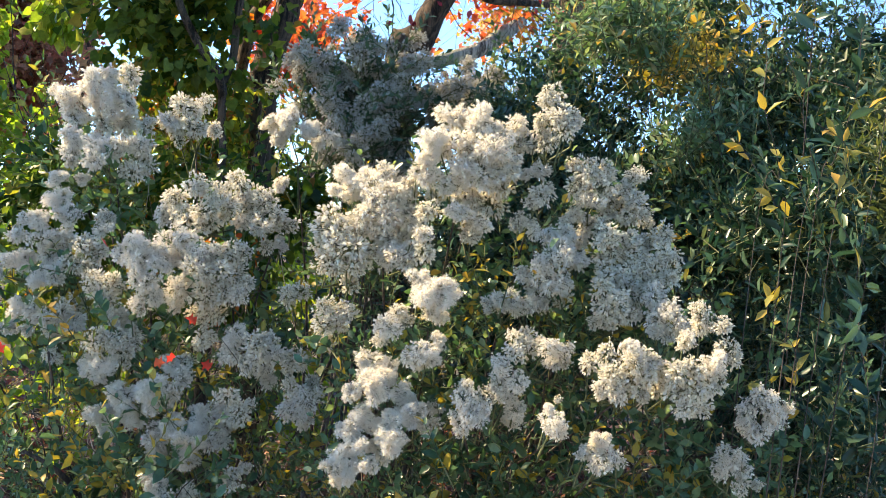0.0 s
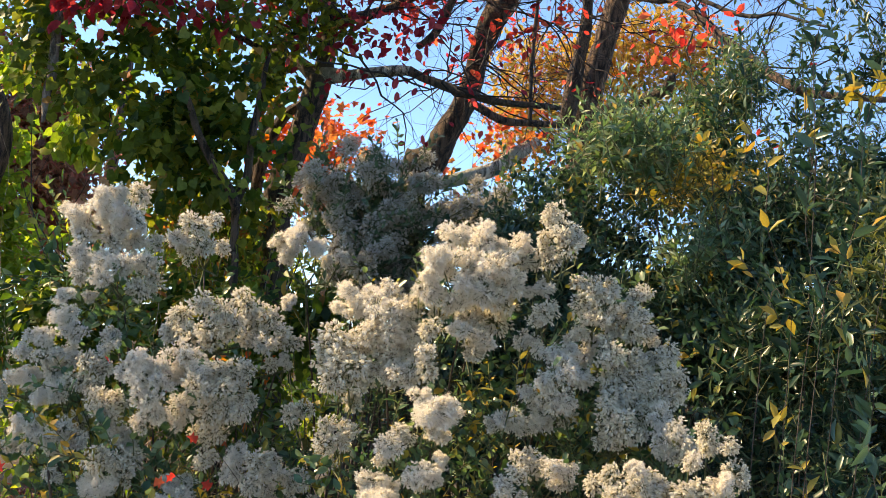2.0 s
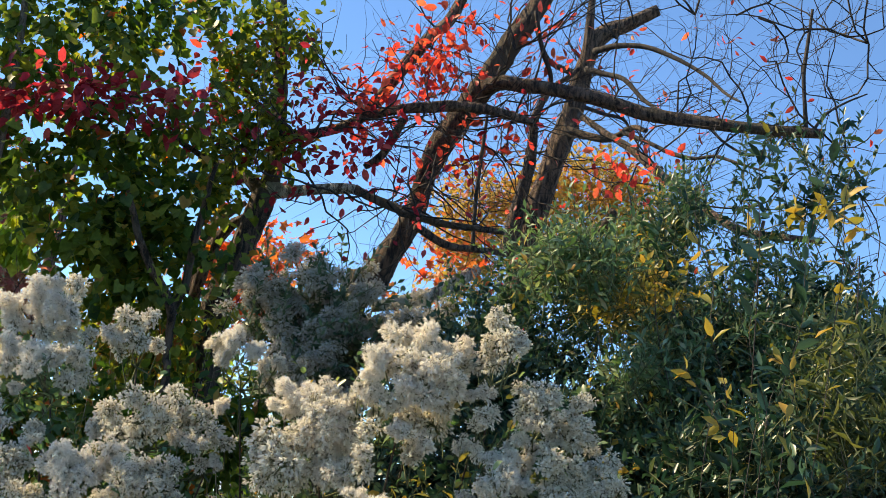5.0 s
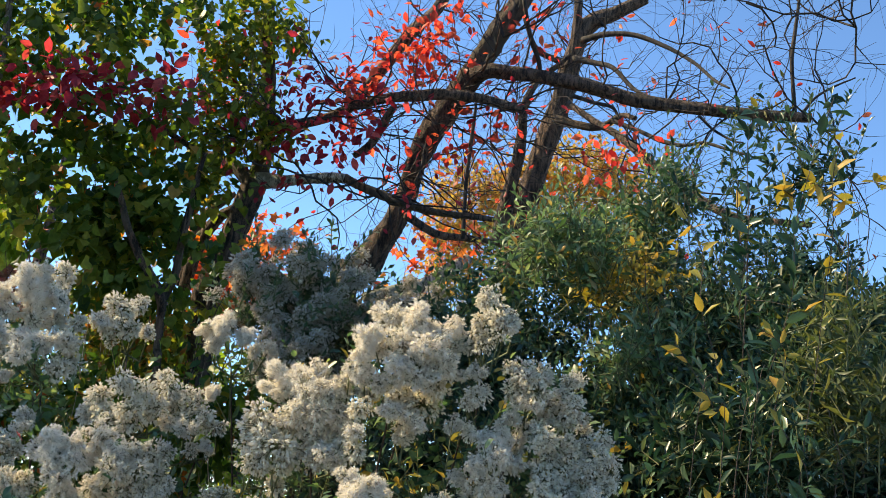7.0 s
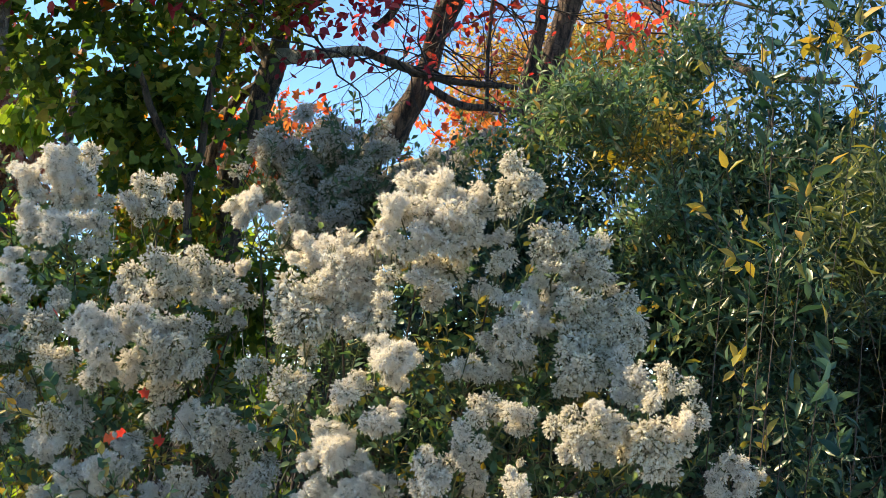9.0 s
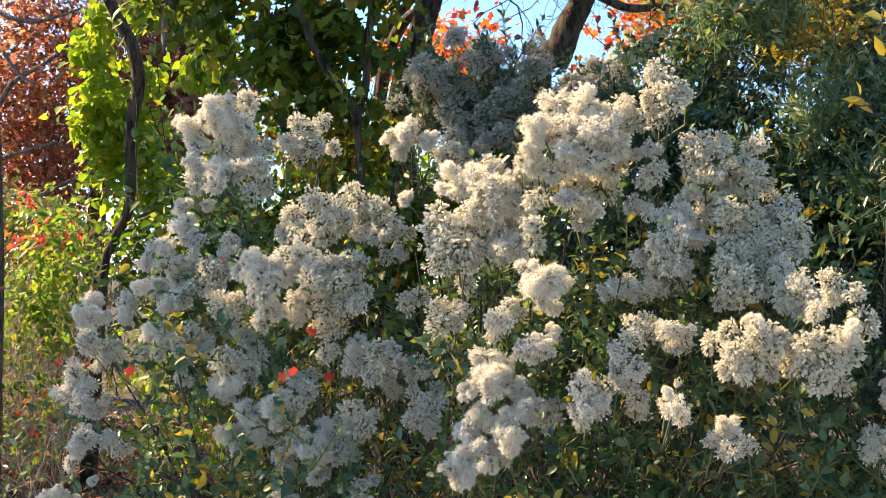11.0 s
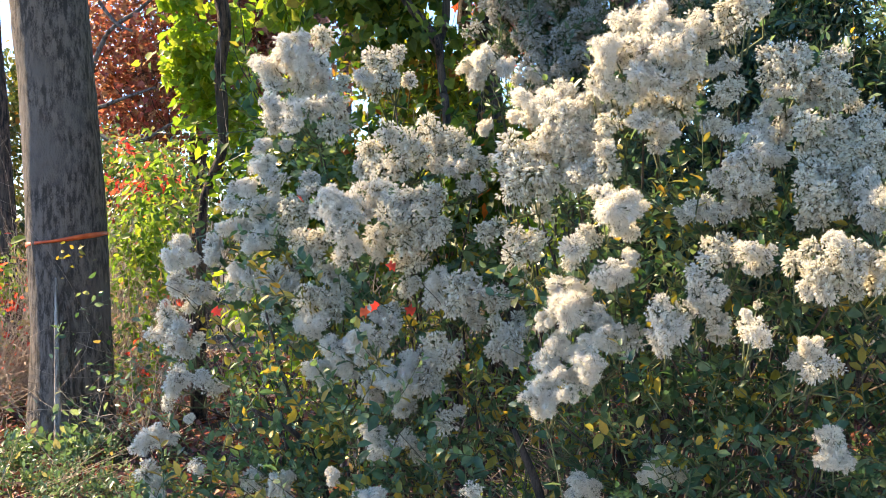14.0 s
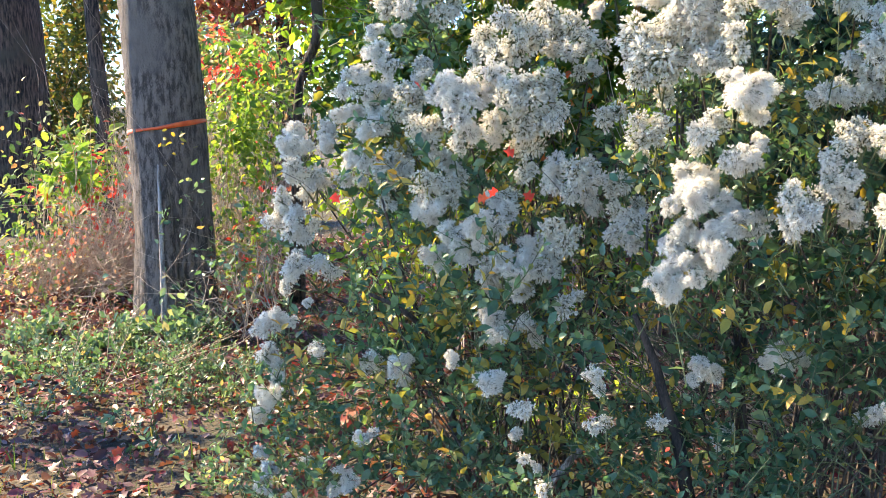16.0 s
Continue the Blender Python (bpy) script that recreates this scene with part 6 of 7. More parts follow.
# ---- red leaves and bare twigs on the trees ----
def tree_twigs(rng, tree, starts, n, length, material, leaf_mat, per, leaf_len, wide, template, bare=0.0, kids=4, depth=2, lift=0.03):
    segs, tips = [], []
    line = np.concatenate([smooth_line(s, 4)[:, :3] for s in starts])
    for _ in range(n):
        p = line[rng.integers(len(line))]
        way = unit(rng.normal(size=3)) * np.array([1, 0.6, 1]) + np.array([0.1, 0, 0.1])
        grow(rng, p, way, length * rng.uniform(0.5, 1.2), 0.008, depth, segs, tips, 0.30, lift, kids, 0.55, 0.10)
    v, f = sticks(segs)
    part("twig_tangle", mesh_from("twig_tangle", local(v, tree), f, material), tree, kind="stuff")
    if per:
        tips = np.array(tips)
        tips = tips[rng.random(len(tips)) > bare]
        P, A, N, L = twig_leaves(rng, tips, per, leaf_len, wide, template)
        part("crown", leaf_mesh("crown", local(P, tree), A, N, L, wide, template, leaf_mat), tree, kind="stuff")


rng = np.random.default_rng(61)
tree_twigs(rng, fork_tree, [[(-0.83, 6.6, 3.54, 0.008), (-0.58, 6.67, 3.64, 0.008), (-0.2, 6.73, 3.85, 0.009), (0.16, 6.8, 3.95, 0.009)], [(-0.44, 7.0, 3.83, 0.009), (-0.21, 7.05, 4.23, 0.009), (0.04, 7.1, 4.63, 0.009)], [(-0.59, 6.6, 3.26, 0.008), (-0.26, 6.5, 3.23, 0.008), (0.1, 6.4, 3.12, 0.008)]], 36, 0.9, TWIG, LEAF_CRIMSON, 1, 0.06, 0.55, "oval", 0.86)
tree_twigs(rng, curve_tree, [[(-0.01, 7.2, 3.52, 0.009), (0.18, 7.1, 3.98, 0.009), (0.47, 7.0, 4.45, 0.009)], [(0.61, 7.0, 4.23, 0.009), (1.29, 6.8, 4.08, 0.009), (2.06, 6.6, 4.04, 0.009), (2.51, 6.4, 3.95, 0.009)], [(1.35, 6.5, 4.61, 0.009), (1.84, 6.45, 4.65, 0.009), (2.49, 6.4, 4.57, 0.009)]], 50, 1.1, TWIG, LEAF_RED, 1, 0.06, 0.5, "oval", 0.955)
tree_twigs(rng, back_tree, [[(1.02, 9.0, 4.24, 0.011), (1.12, 8.9, 4.98, 0.011), (1.52, 8.8, 5.58, 0.012)], [(0.76, 8.6, 4.06, 0.011), (0.81, 8.6, 4.6, 0.011)], [(1.54, 8.2, 4.34, 0.011), (1.7, 7.4, 3.81, 0.009)]], 38, 1.3, TWIG, LEAF_RED, 1, 0.07, 0.5, "oval", 0.93)


limb("limb", [(-1.19, 6.8, 3.35, 0.02), (-1.33, 6.6, 3.38, 0.017), (-1.53, 6.4, 3.43, 0.013), (-1.74, 6.2, 3.43, 0.01), (-1.93, 6.0, 3.37, 0.006)], BARK_DARK, fork_tree, seed=31)
leaves_in(rng, "red_foliage", [(-2.10, 6.00, 3.32, 0.11, 0.20, 0.04), (-1.94, 6.00, 3.42, 0.17, 0.20, 0.07), (-1.70, 6.00, 3.45, 0.17, 0.20, 0.08), (-1.47, 6.00, 3.50, 0.14, 0.20, 0.07), (-1.31, 6.00, 3.45, 0.09, 0.20, 0.05), (-1.54, 6.00, 3.36, 0.17, 0.20, 0.03), (-1.83, 6.00, 3.32, 0.17, 0.20, 0.03)], 300, 0.085, 0.62, "oval", LEAF_CRIMSON, fork_tree, 0.07, 6, 0.1, label="dark crimson leaves")
leaves_in(rng, "red_foliage", [(0.08, 6.80, 4.47, 0.13, 0.15, 0.08), (-0.01, 6.80, 4.28, 0.15, 0.15, 0.08), (-0.19, 6.80, 4.05, 0.16, 0.15, 0.06), (-0.35, 6.80, 3.98, 0.10, 0.15, 0.06), (0.08, 6.80, 4.10, 0.16, 0.15, 0.05), (-0.14, 6.80, 4.19, 0.13, 0.15, 0.06), (-0.40, 6.80, 3.79, 0.10, 0.15, 0.06), (-1.31, 6.80, 3.94, 0.09, 0.15, 0.09), (-1.21, 6.80, 3.80, 0.06, 0.15, 0.10)], 430, 0.072, 0.6, "oval", LEAF_RED, fork_tree, 0.09, 6, 0.1, label="translucent scarlet leaves")
leaves_in(rng, "red_foliage", [(-0.58, 6.50, 3.68, 0.19, 0.20, 0.12), (-0.72, 6.50, 3.49, 0.12, 0.20, 0.12), (-0.48, 6.50, 3.42, 0.19, 0.20, 0.08), (-0.30, 6.50, 3.54, 0.12, 0.20, 0.12), (-0.65, 6.50, 3.77, 0.12, 0.20, 0.09), (-1.06, 6.50, 3.42, 0.12, 0.20, 0.12), (-1.31, 6.50, 3.52, 0.09, 0.20, 0.09), (-0.65, 6.50, 3.26, 0.19, 0.20, 0.05), (-0.19, 6.50, 3.76, 0.09, 0.20, 0.06)], 300, 0.068, 0.6, "oval", LEAF_CRIMSON, fork_tree, 0.10, 4, 0.1, label="dull red leaves on thin twigs")
leaves_in(rng, "red_foliage", [(0.27, 7.10, 3.86, 0.14, 0.20, 0.10), (0.25, 7.10, 3.67, 0.14, 0.20, 0.08), (0.41, 7.10, 3.80, 0.14, 0.20, 0.14), (0.51, 7.10, 3.96, 0.10, 0.20, 0.08), (0.63, 7.10, 4.54, 0.14, 0.20, 0.14), (0.56, 7.10, 4.19, 0.10, 0.20, 0.10), (1.41, 7.10, 3.85, 0.14, 0.20, 0.08), (1.23, 7.10, 3.90, 0.10, 0.20, 0.08), (1.10, 7.10, 3.74, 0.10, 0.20, 0.07), (-0.01, 7.10, 3.46, 0.14, 0.20, 0.10)], 260, 0.07, 0.6, "oval", LEAF_RED, curve_tree, 0.10, 4, 0.1, label="translucent scarlet leaves")
leaves_in(rng, "red_foliage", [(-0.91, 8.50, 3.29, 0.20, 0.25, 0.09), (-0.73, 8.50, 3.21, 0.14, 0.25, 0.08), (-1.05, 8.50, 3.08, 0.10, 0.25, 0.06), (0.04, 8.50, 3.38, 0.16, 0.25, 0.12), (0.26, 8.50, 3.28, 0.16, 0.25, 0.16), (0.03, 8.50, 3.09, 0.16, 0.25, 0.08), (0.32, 8.50, 3.54, 0.20, 0.25, 0.08), (-0.08, 8.50, 2.99, 0.16, 0.25, 0.06)], 250, 0.085, 0.7, "maple", LEAF_EMBER, curve_tree, 0.10, 6, 0.1, label="bright orange-red leaves low on the tree")

# ---- autumn trees behind ----
def autumn_tree(name, foot, label, height, blobs, count, leaf_len, material, seed, template="maple", clump=0.25, girth=0.14):
    r = np.random.default_rng(seed)
    t = thing(name, foot, label, "tree", "autumn trees")
    limb("trunk", [(*foot, girth), (foot[0] + 0.05, foot[1], height * 0.4, girth * 0.75), (foot[0] + 0.15, foot[1] + 0.1, height * 0.8, girth * 0.4), (foot[0] + 0.2, foot[1], height, 0.01)], BARK_TAN, t, seg=10, flare=0.3, seed=seed)
    leaves_in(r, "crown", blobs, count, leaf_len, 0.8, template, material, t, clump, 14, 0.2)
    bush_twigs(r, t, blobs, 22, TWIG)
    return t


autumn_tree("maple_tree", (1.3, 13.0, 0.0), "golden-yellow autumn maple behind the bare limbs", 6.2, [(0.61, 12.50, 4.95, 0.36, 0.60, 0.24), (0.52, 12.50, 4.56, 0.30, 0.60, 0.21), (1.21, 12.50, 5.15, 0.36, 0.60, 0.24), (1.57, 12.50, 5.26, 0.30, 0.60, 0.27), (1.94, 12.50, 5.37, 0.33, 0.60, 0.27), (2.32, 12.50, 5.28, 0.27, 0.60, 0.24), (1.85, 12.50, 4.91, 0.42, 0.60, 0.27), (2.41, 12.50, 4.91, 0.30, 0.60, 0.24), (1.12, 12.50, 4.76, 0.36, 0.60, 0.24), (0.68, 12.50, 4.20, 0.30, 0.60, 0.30), (0.47, 12.50, 3.92, 0.18, 0.60, 0.18), (1.41, 12.50, 4.35, 0.36, 0.60, 0.24), (2.58, 12.50, 5.25, 0.15, 0.60, 0.21)], 9000, 0.062, LEAF_GOLD, 71, clump=0.13)
autumn_tree("maple_tree", (-1.3, 11.5, 0.0), "small orange and yellow maple seen between trunks", 3.6, [(-1.31, 10.50, 3.57, 0.18, 0.30, 0.13), (-1.33, 10.50, 3.31, 0.20, 0.30, 0.15), (-1.45, 10.50, 3.09, 0.20, 0.30, 0.15), (-1.71, 10.50, 3.47, 0.09, 0.30, 0.20)], 1300, 0.085, LEAF_EMBER, 72, clump=0.14)
autumn_tree("maple_tree", (-6.2, 14.0, 0.0), "rust-red maple with bare grey branches in the undergrowth", 6.0, [(-6.61, 13.5, 4.02, 0.8, 0.9, 0.87), (-6.09, 13.5, 3.11, 0.92, 0.9, 0.71), (-6.68, 13.5, 2.78, 0.65, 0.8, 0.65), (-5.57, 13.5, 4.12, 0.71, 0.8, 0.85), (-5.34, 14.0, 4.47, 0.73, 0.8, 0.73), (-6.45, 13.5, 4.85, 0.95, 0.8, 0.73), (-7.21, 13.5, 3.49, 0.44, 0.8, 1.11), (-4.78, 13.5, 4.35, 0.35, 0.6, 0.49), (-4.71, 13.5, 3.67, 0.28, 0.6, 0.41)], 11500, 0.09, LEAF_RUST, 73)
autumn_tree("maple_tree", (-4.6, 15.0, 0.0), "dark red maple beyond the vines", 6.0, [(-4.81, 13.5, 3.55, 0.42, 0.7, 0.62), (-4.77, 13.5, 2.96, 0.41, 0.7, 0.41), (-5.0, 13.5, 3.86, 0.35, 0.7, 0.28)], 4000, 0.12, LEAF_RUST, 74)

autumn_tree("young_tree", (1.75, 6.4, 0.0), "small tree with thin dark branches and olive-yellow leaves", 3.4, [(1.18, 6.0, 2.81, 0.14, 0.2, 0.14), (1.02, 6.0, 2.61, 0.15, 0.2, 0.07), (1.25, 6.0, 2.96, 0.1, 0.2, 0.12), (1.09, 6.0, 2.89, 0.15, 0.2, 0.12), (1.31, 6.0, 2.64, 0.12, 0.2, 0.09), (0.92, 6.0, 2.75, 0.09, 0.2, 0.09)], 1700, 0.05, LEAF_OLIVE, 75, "oval", 0.08, 0.025)

thin_tree = thing("tree", (-7.57, 12.0, 0.76), "slim dark tree far behind the ribbon trunk", "tree", "trees")
thin_tree.location.z = 0
limb("trunk", [(thin_tree.location.x + 0.05, 12.0, 0.0, 0.11)] + [(-7.55, 12.0, 1.14, 0.095), (-7.59, 12.0, 2.16, 0.088), (-7.6, 12.0, 2.8, 0.082), (-7.65, 12.0, 3.43, 0.075), (-7.71, 12.0, 4.68, 0.063), (-7.76, 12.0, 6.52, 0.043)], BARK_DARK, thin_tree, seg=10, flare=0.2, seed=37)
limb("branch", [(-6.99, 12.6, 2.71, 0.035), (-6.7, 12.52, 2.47, 0.031), (-6.41, 12.44, 2.36, 0.027), (-6.03, 12.36, 2.38, 0.023), (-5.65, 12.28, 2.54, 0.016), (-5.28, 12.2, 2.63, 0.01)], BARK_GREY, thin_tree, "bare grey branch", seg=6, seed=110)
limb("branch", [(-6.85, 12.6, 3.1, 0.034), (-6.7, 12.52, 3.34, 0.031), (-6.48, 12.44, 3.62, 0.027), (-6.09, 12.36, 3.81, 0.023), (-5.84, 12.28, 3.94, 0.016), (-5.57, 12.2, 4.1, 0.01)], BARK_GREY, thin_tree, "bare grey branch", seg=6, seed=111)
limb("branch", [(-6.92, 12.6, 4.28, 0.031), (-6.65, 12.5, 3.99, 0.027), (-6.38, 12.4, 3.7, 0.02), (-6.13, 12.3, 3.58, 0.013)], BARK_GREY, thin_tree, "bare grey branch", seg=6, seed=112)
limb("branch", [(-6.99, 12.6, 4.61, 0.032), (-6.58, 12.5, 4.37, 0.028), (-6.17, 12.4, 4.3, 0.02), (-5.65, 12.3, 4.41, 0.013)], BARK_GREY, thin_tree, "bare grey branch", seg=6, seed=113)
limb("branch", [(-6.69, 12.5, 2.76, 0.027), (-6.22, 12.35, 2.86, 0.02), (-5.81, 12.2, 2.93, 0.013)], BARK_GREY, thin_tree, "bare grey branch", seg=6, seed=114)

# ---- lime-green vine on a crooked stem ----
rng = np.random.default_rng(81)
crooked = thing("sapling_tree", (-3.34, 8.0, 0.95), "crooked thin tree wrapped in bright yellow-green vine leaves", "tree", "trees")
crooked.location.z = 0
limb("trunk", [(crooked.location.x - 0.1, crooked.location.y, 0.0, 0.06)] + [(-3.26, 7.75, 1.44, 0.032), (-3.2, 7.75, 1.71, 0.032), (-3.1, 7.75, 1.94, 0.036), (-3.09, 7.75, 2.21, 0.04), (-3.1, 7.75, 2.49, 0.04), (-3.05, 7.75, 2.8, 0.044), (-3.11, 7.75, 3.07, 0.045), (-3.25, 7.75, 3.31, 0.041), (-3.4, 7.75, 3.64, 0.037), (-3.56, 7.75, 4.12, 0.03)], BARK_DARK, crooked, seg=10, seed=29)
LIME_BLOBS = [(-3.55, 8.10, 3.09, 0.10, 0.22, 0.08), (-3.44, 8.10, 2.78, 0.11, 0.22, 0.14), (-3.51, 8.10, 2.60, 0.12, 0.22, 0.14), (-3.38, 8.10, 2.53, 0.11, 0.22, 0.14), (-3.40, 8.10, 2.29, 0.11, 0.22, 0.11), (-3.33, 8.10, 2.06, 0.08, 0.22, 0.11), (-3.11, 8.10, 2.89, 0.05, 0.22, 0.14), (-3.12, 8.10, 2.56, 0.07, 0.22, 0.21), (-3.10, 8.10, 2.24, 0.08, 0.22, 0.14), (-3.12, 8.10, 2.03, 0.08, 0.22, 0.10), (-3.17, 8.10, 3.38, 0.11, 0.22, 0.07), (-3.46, 8.10, 3.31, 0.08, 0.22, 0.10)]
leaves_in(rng, "vine_foliage", LIME_BLOBS, 1700, 0.078, 0.95, "heart", LEAF_LIME, crooked, 0.07, 9, 0.2, 0.6)
leaves_in(rng, "vine_foliage", [(-2.52, 7.60, 3.00, 0.07, 0.20, 0.14), (-2.58, 7.60, 2.85, 0.07, 0.20, 0.07), (-2.42, 7.60, 3.09, 0.07, 0.20, 0.05), (-2.50, 7.60, 3.20, 0.11, 0.20, 0.05)], 420, 0.075, 0.95, "heart", LEAF_LIME, crooked, 0.06, 8, 0.2, 0.6)
leaves_in(rng, "crown", [(-1.44, 8.00, 2.15, 0.11, 0.30, 0.11), (-1.66, 8.00, 2.18, 0.15, 0.30, 0.08), (-1.79, 8.00, 2.26, 0.08, 0.30, 0.08), (-1.59, 8.00, 2.39, 0.10, 0.30, 0.10), (-1.93, 8.00, 2.32, 0.11, 0.30, 0.10)], 620, 0.08, 0.95, "heart", LEAF_LIME, crooked, 0.08, 8, 0.2, 0.6)

# ---- undergrowth on the open side ----
def undergrowth(foot, label, blobs, count, leaf_len, material, seed, dry=14, template="oval", wood=DRYTWIG, clump=0.10):
    r = np.random.default_rng(seed)
    s = thing("undergrowth", foot, label, "shrub", "undergrowth")
    leaves_in(r, "foliage", blobs, count, leaf_len, 0.6, template, material, s, clump, 8, 0.1)
    if dry:
        bush_twigs(r, s, blobs, dry, wood, 0.005)
    return s


undergrowth((-4.7, 9.5, 0.0), "sunlit tangle of yellow-green and red leaves", [(-6.35, 9.5, 1.04, 0.6, 0.5, 0.38), (-4.19, 8.8, 1.06, 0.42, 0.4, 0.51), (-6.04, 9.0, 0.58, 0.57, 0.5, 0.31), (-4.4, 9.5, 1.65, 0.55, 0.5, 0.35), (-3.96, 8.2, 0.53, 0.35, 0.4, 0.35)], 2000, 0.07, LEAF_MIXED, 91, 60, clump=0.2)
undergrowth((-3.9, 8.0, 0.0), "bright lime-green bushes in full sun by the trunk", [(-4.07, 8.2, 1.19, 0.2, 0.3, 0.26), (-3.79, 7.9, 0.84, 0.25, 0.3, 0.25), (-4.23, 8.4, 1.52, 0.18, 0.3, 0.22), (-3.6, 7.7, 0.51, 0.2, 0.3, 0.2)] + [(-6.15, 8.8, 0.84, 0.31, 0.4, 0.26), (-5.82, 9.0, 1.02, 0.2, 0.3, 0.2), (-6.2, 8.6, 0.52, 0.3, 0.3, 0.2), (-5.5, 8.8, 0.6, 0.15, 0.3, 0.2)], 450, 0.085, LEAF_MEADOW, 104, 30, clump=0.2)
undergrowth((-5.2, 8.8, 0.0), "red leaves on thin stems among the brush", [(-5.58, 8.8, 0.96, 0.25, 0.3, 0.15), (-5.48, 8.4, 0.71, 0.24, 0.3, 0.19), (-5.11, 8.3, 0.63, 0.19, 0.3, 0.19), (-4.08, 8.6, 0.96, 0.18, 0.3, 0.14), (-3.71, 8.0, 0.59, 0.17, 0.3, 0.17)] + [(-4.66, 9.4, 1.76, 0.3, 0.3, 0.1)], 230, 0.075, LEAF_RED, 106, 24, clump=0.15)
undergrowth((-5.6, 8.2, 0.0), "bright brown and pink twiggy brush in the sun", [(-5.22, 8.0, 0.29, 0.6, 0.5, 0.37), (-5.21, 7.6, 0.01, 0.54, 0.5, 0.27), (-3.62, 7.4, 0.24, 0.28, 0.4, 0.28)], 620, 0.05, LEAF_RUST, 92, 170)
undergrowth((-5.0, 8.6, 0.0), "dry pinkish stems with pale green and yellow leaves", [(-5.9, 8.3, 0.23, 0.39, 0.4, 0.29), (-5.58, 8.4, 0.46, 0.34, 0.4, 0.29), (-5.18, 8.0, 0.16, 0.32, 0.3, 0.23), (-5.66, 7.8, -0.0, 0.28, 0.3, 0.19), (-3.86, 8.0, 0.44, 0.26, 0.3, 0.26), (-3.73, 7.8, 0.13, 0.25, 0.3, 0.21)], 900, 0.06, LEAF_MIXED, 102, 80, clump=0.16)
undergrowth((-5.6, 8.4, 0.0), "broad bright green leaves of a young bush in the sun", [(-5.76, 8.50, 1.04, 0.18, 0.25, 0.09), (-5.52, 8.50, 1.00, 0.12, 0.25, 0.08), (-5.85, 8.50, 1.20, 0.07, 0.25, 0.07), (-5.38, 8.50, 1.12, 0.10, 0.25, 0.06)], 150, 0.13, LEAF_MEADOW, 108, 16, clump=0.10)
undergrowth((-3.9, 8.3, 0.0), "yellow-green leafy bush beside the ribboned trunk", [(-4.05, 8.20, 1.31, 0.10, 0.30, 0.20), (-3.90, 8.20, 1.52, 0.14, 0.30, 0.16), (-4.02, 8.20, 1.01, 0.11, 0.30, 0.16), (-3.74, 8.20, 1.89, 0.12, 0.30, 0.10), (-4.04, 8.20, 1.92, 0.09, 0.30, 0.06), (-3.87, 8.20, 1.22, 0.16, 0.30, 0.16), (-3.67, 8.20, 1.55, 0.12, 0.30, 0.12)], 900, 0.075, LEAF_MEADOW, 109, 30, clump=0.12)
undergrowth((-5.4, 10.4, 0.0), "yellow-green and pink brush in front of the rust-red maple", [(-5.26, 10.30, 2.00, 0.25, 0.30, 0.17), (-4.86, 10.30, 1.94, 0.27, 0.30, 0.17), (-5.43, 10.30, 1.74, 0.20, 0.30, 0.15), (-4.63, 10.30, 1.78, 0.20, 0.30, 0.20), (-5.08, 10.30, 1.68, 0.25, 0.30, 0.15), (-5.31, 10.30, 2.16, 0.15, 0.30, 0.07)], 2200, 0.075, LEAF_MIXED, 111, 40, clump=0.12)
undergrowth((-4.6, 9.2, 0.0), "strip of scarlet leaves behind the ribboned trunk", [(-4.59, 9.20, 1.81, 0.13, 0.20, 0.04), (-4.38, 9.20, 1.75, 0.13, 0.20, 0.04), (-4.17, 9.20, 1.77, 0.11, 0.20, 0.04), (-4.62, 9.20, 2.09, 0.07, 0.20, 0.04)], 170, 0.07, LEAF_RED, 110, 10, clump=0.08)
rng = np.random.default_rng(93)
arch = thing("undergrowth", (-2.9, 6.7, 0.0), "dry arching twigs with pale leaves in front of the trunk", "shrub", "undergrowth")
segs, tips = [], []
for p, way, far in (((-3.12, 6.8, 0.17), (-0.5, 0, 1), 0.9), ((-3.16, 6.7, 0.04), (-0.7, 0, 0.9), 0.8), ((-3.12, 6.9, 0.3), (-0.8, 0, 0.7), 0.7), ((-3.23, 6.7, 0.11), (-0.1, 0, 1), 0.9), ((-3.1, 6.9, 0.04), (-0.3, 0, 1), 1.0), ((-3.4, 6.8, 0.16), (-0.6, 0, 1), 0.7), ((-3.08, 7.0, 0.43), (-1, 0, 0.3), 0.7), ((-3.07, 6.6, -0.0), (0.3, 0, 1), 0.9), ((-3.38, 6.9, -0.0), (0.4, 0, 1), 0.8)):
    for _ in range(2):
        grow(rng, np.array(p) + rng.normal(size=3) * 0.05, np.array(way) + rng.normal(size=3) * 0.2, far * rng.uniform(0.5, 0.95), 0.006, 2, segs, tips, 0.2, -0.03, 4, 0.5, 0.09)
v, f = sticks(segs)
part("twig_tangle", mesh_from("twig_tangle", local(v, arch), f, DRYTWIG), arch, kind="stuff")
tips = np.array(tips)[rng.random(len(tips)) < 0.5]
P, A, N, L = twig_leaves(rng, tips, 1, 0.058, 0.6, "oval", 0.02)
part("foliage", leaf_mesh("foliage", local(P, arch), A, N, L, 0.6, "oval", LEAF_COVER), arch, kind="stuff")
for p in ((-3.57, 6.8, 0.99), (-3.71, 6.7, 0.77), (-3.75, 6.9, 1.28)):
    q = np.array(p) + rng.normal(size=(14, 3)) * 0.06
    part("foliage", leaf_mesh("foliage", local(q, arch), rng.normal(size=(14, 3)), rng.normal(size=(14, 3)), 0.055 * rng.uniform(0.6, 1.2, 14), 0.6, "oval", LEAF_YELLOW if p[2] > 1.2 else LEAF_COVER), arch, kind="stuff")
rng = np.random.default_rng(94)
cover = thing("groundcover", (-3.4, 5.6, 0.0), "low pale green plants and seedlings among fallen leaves", "plants", "undergrowth")
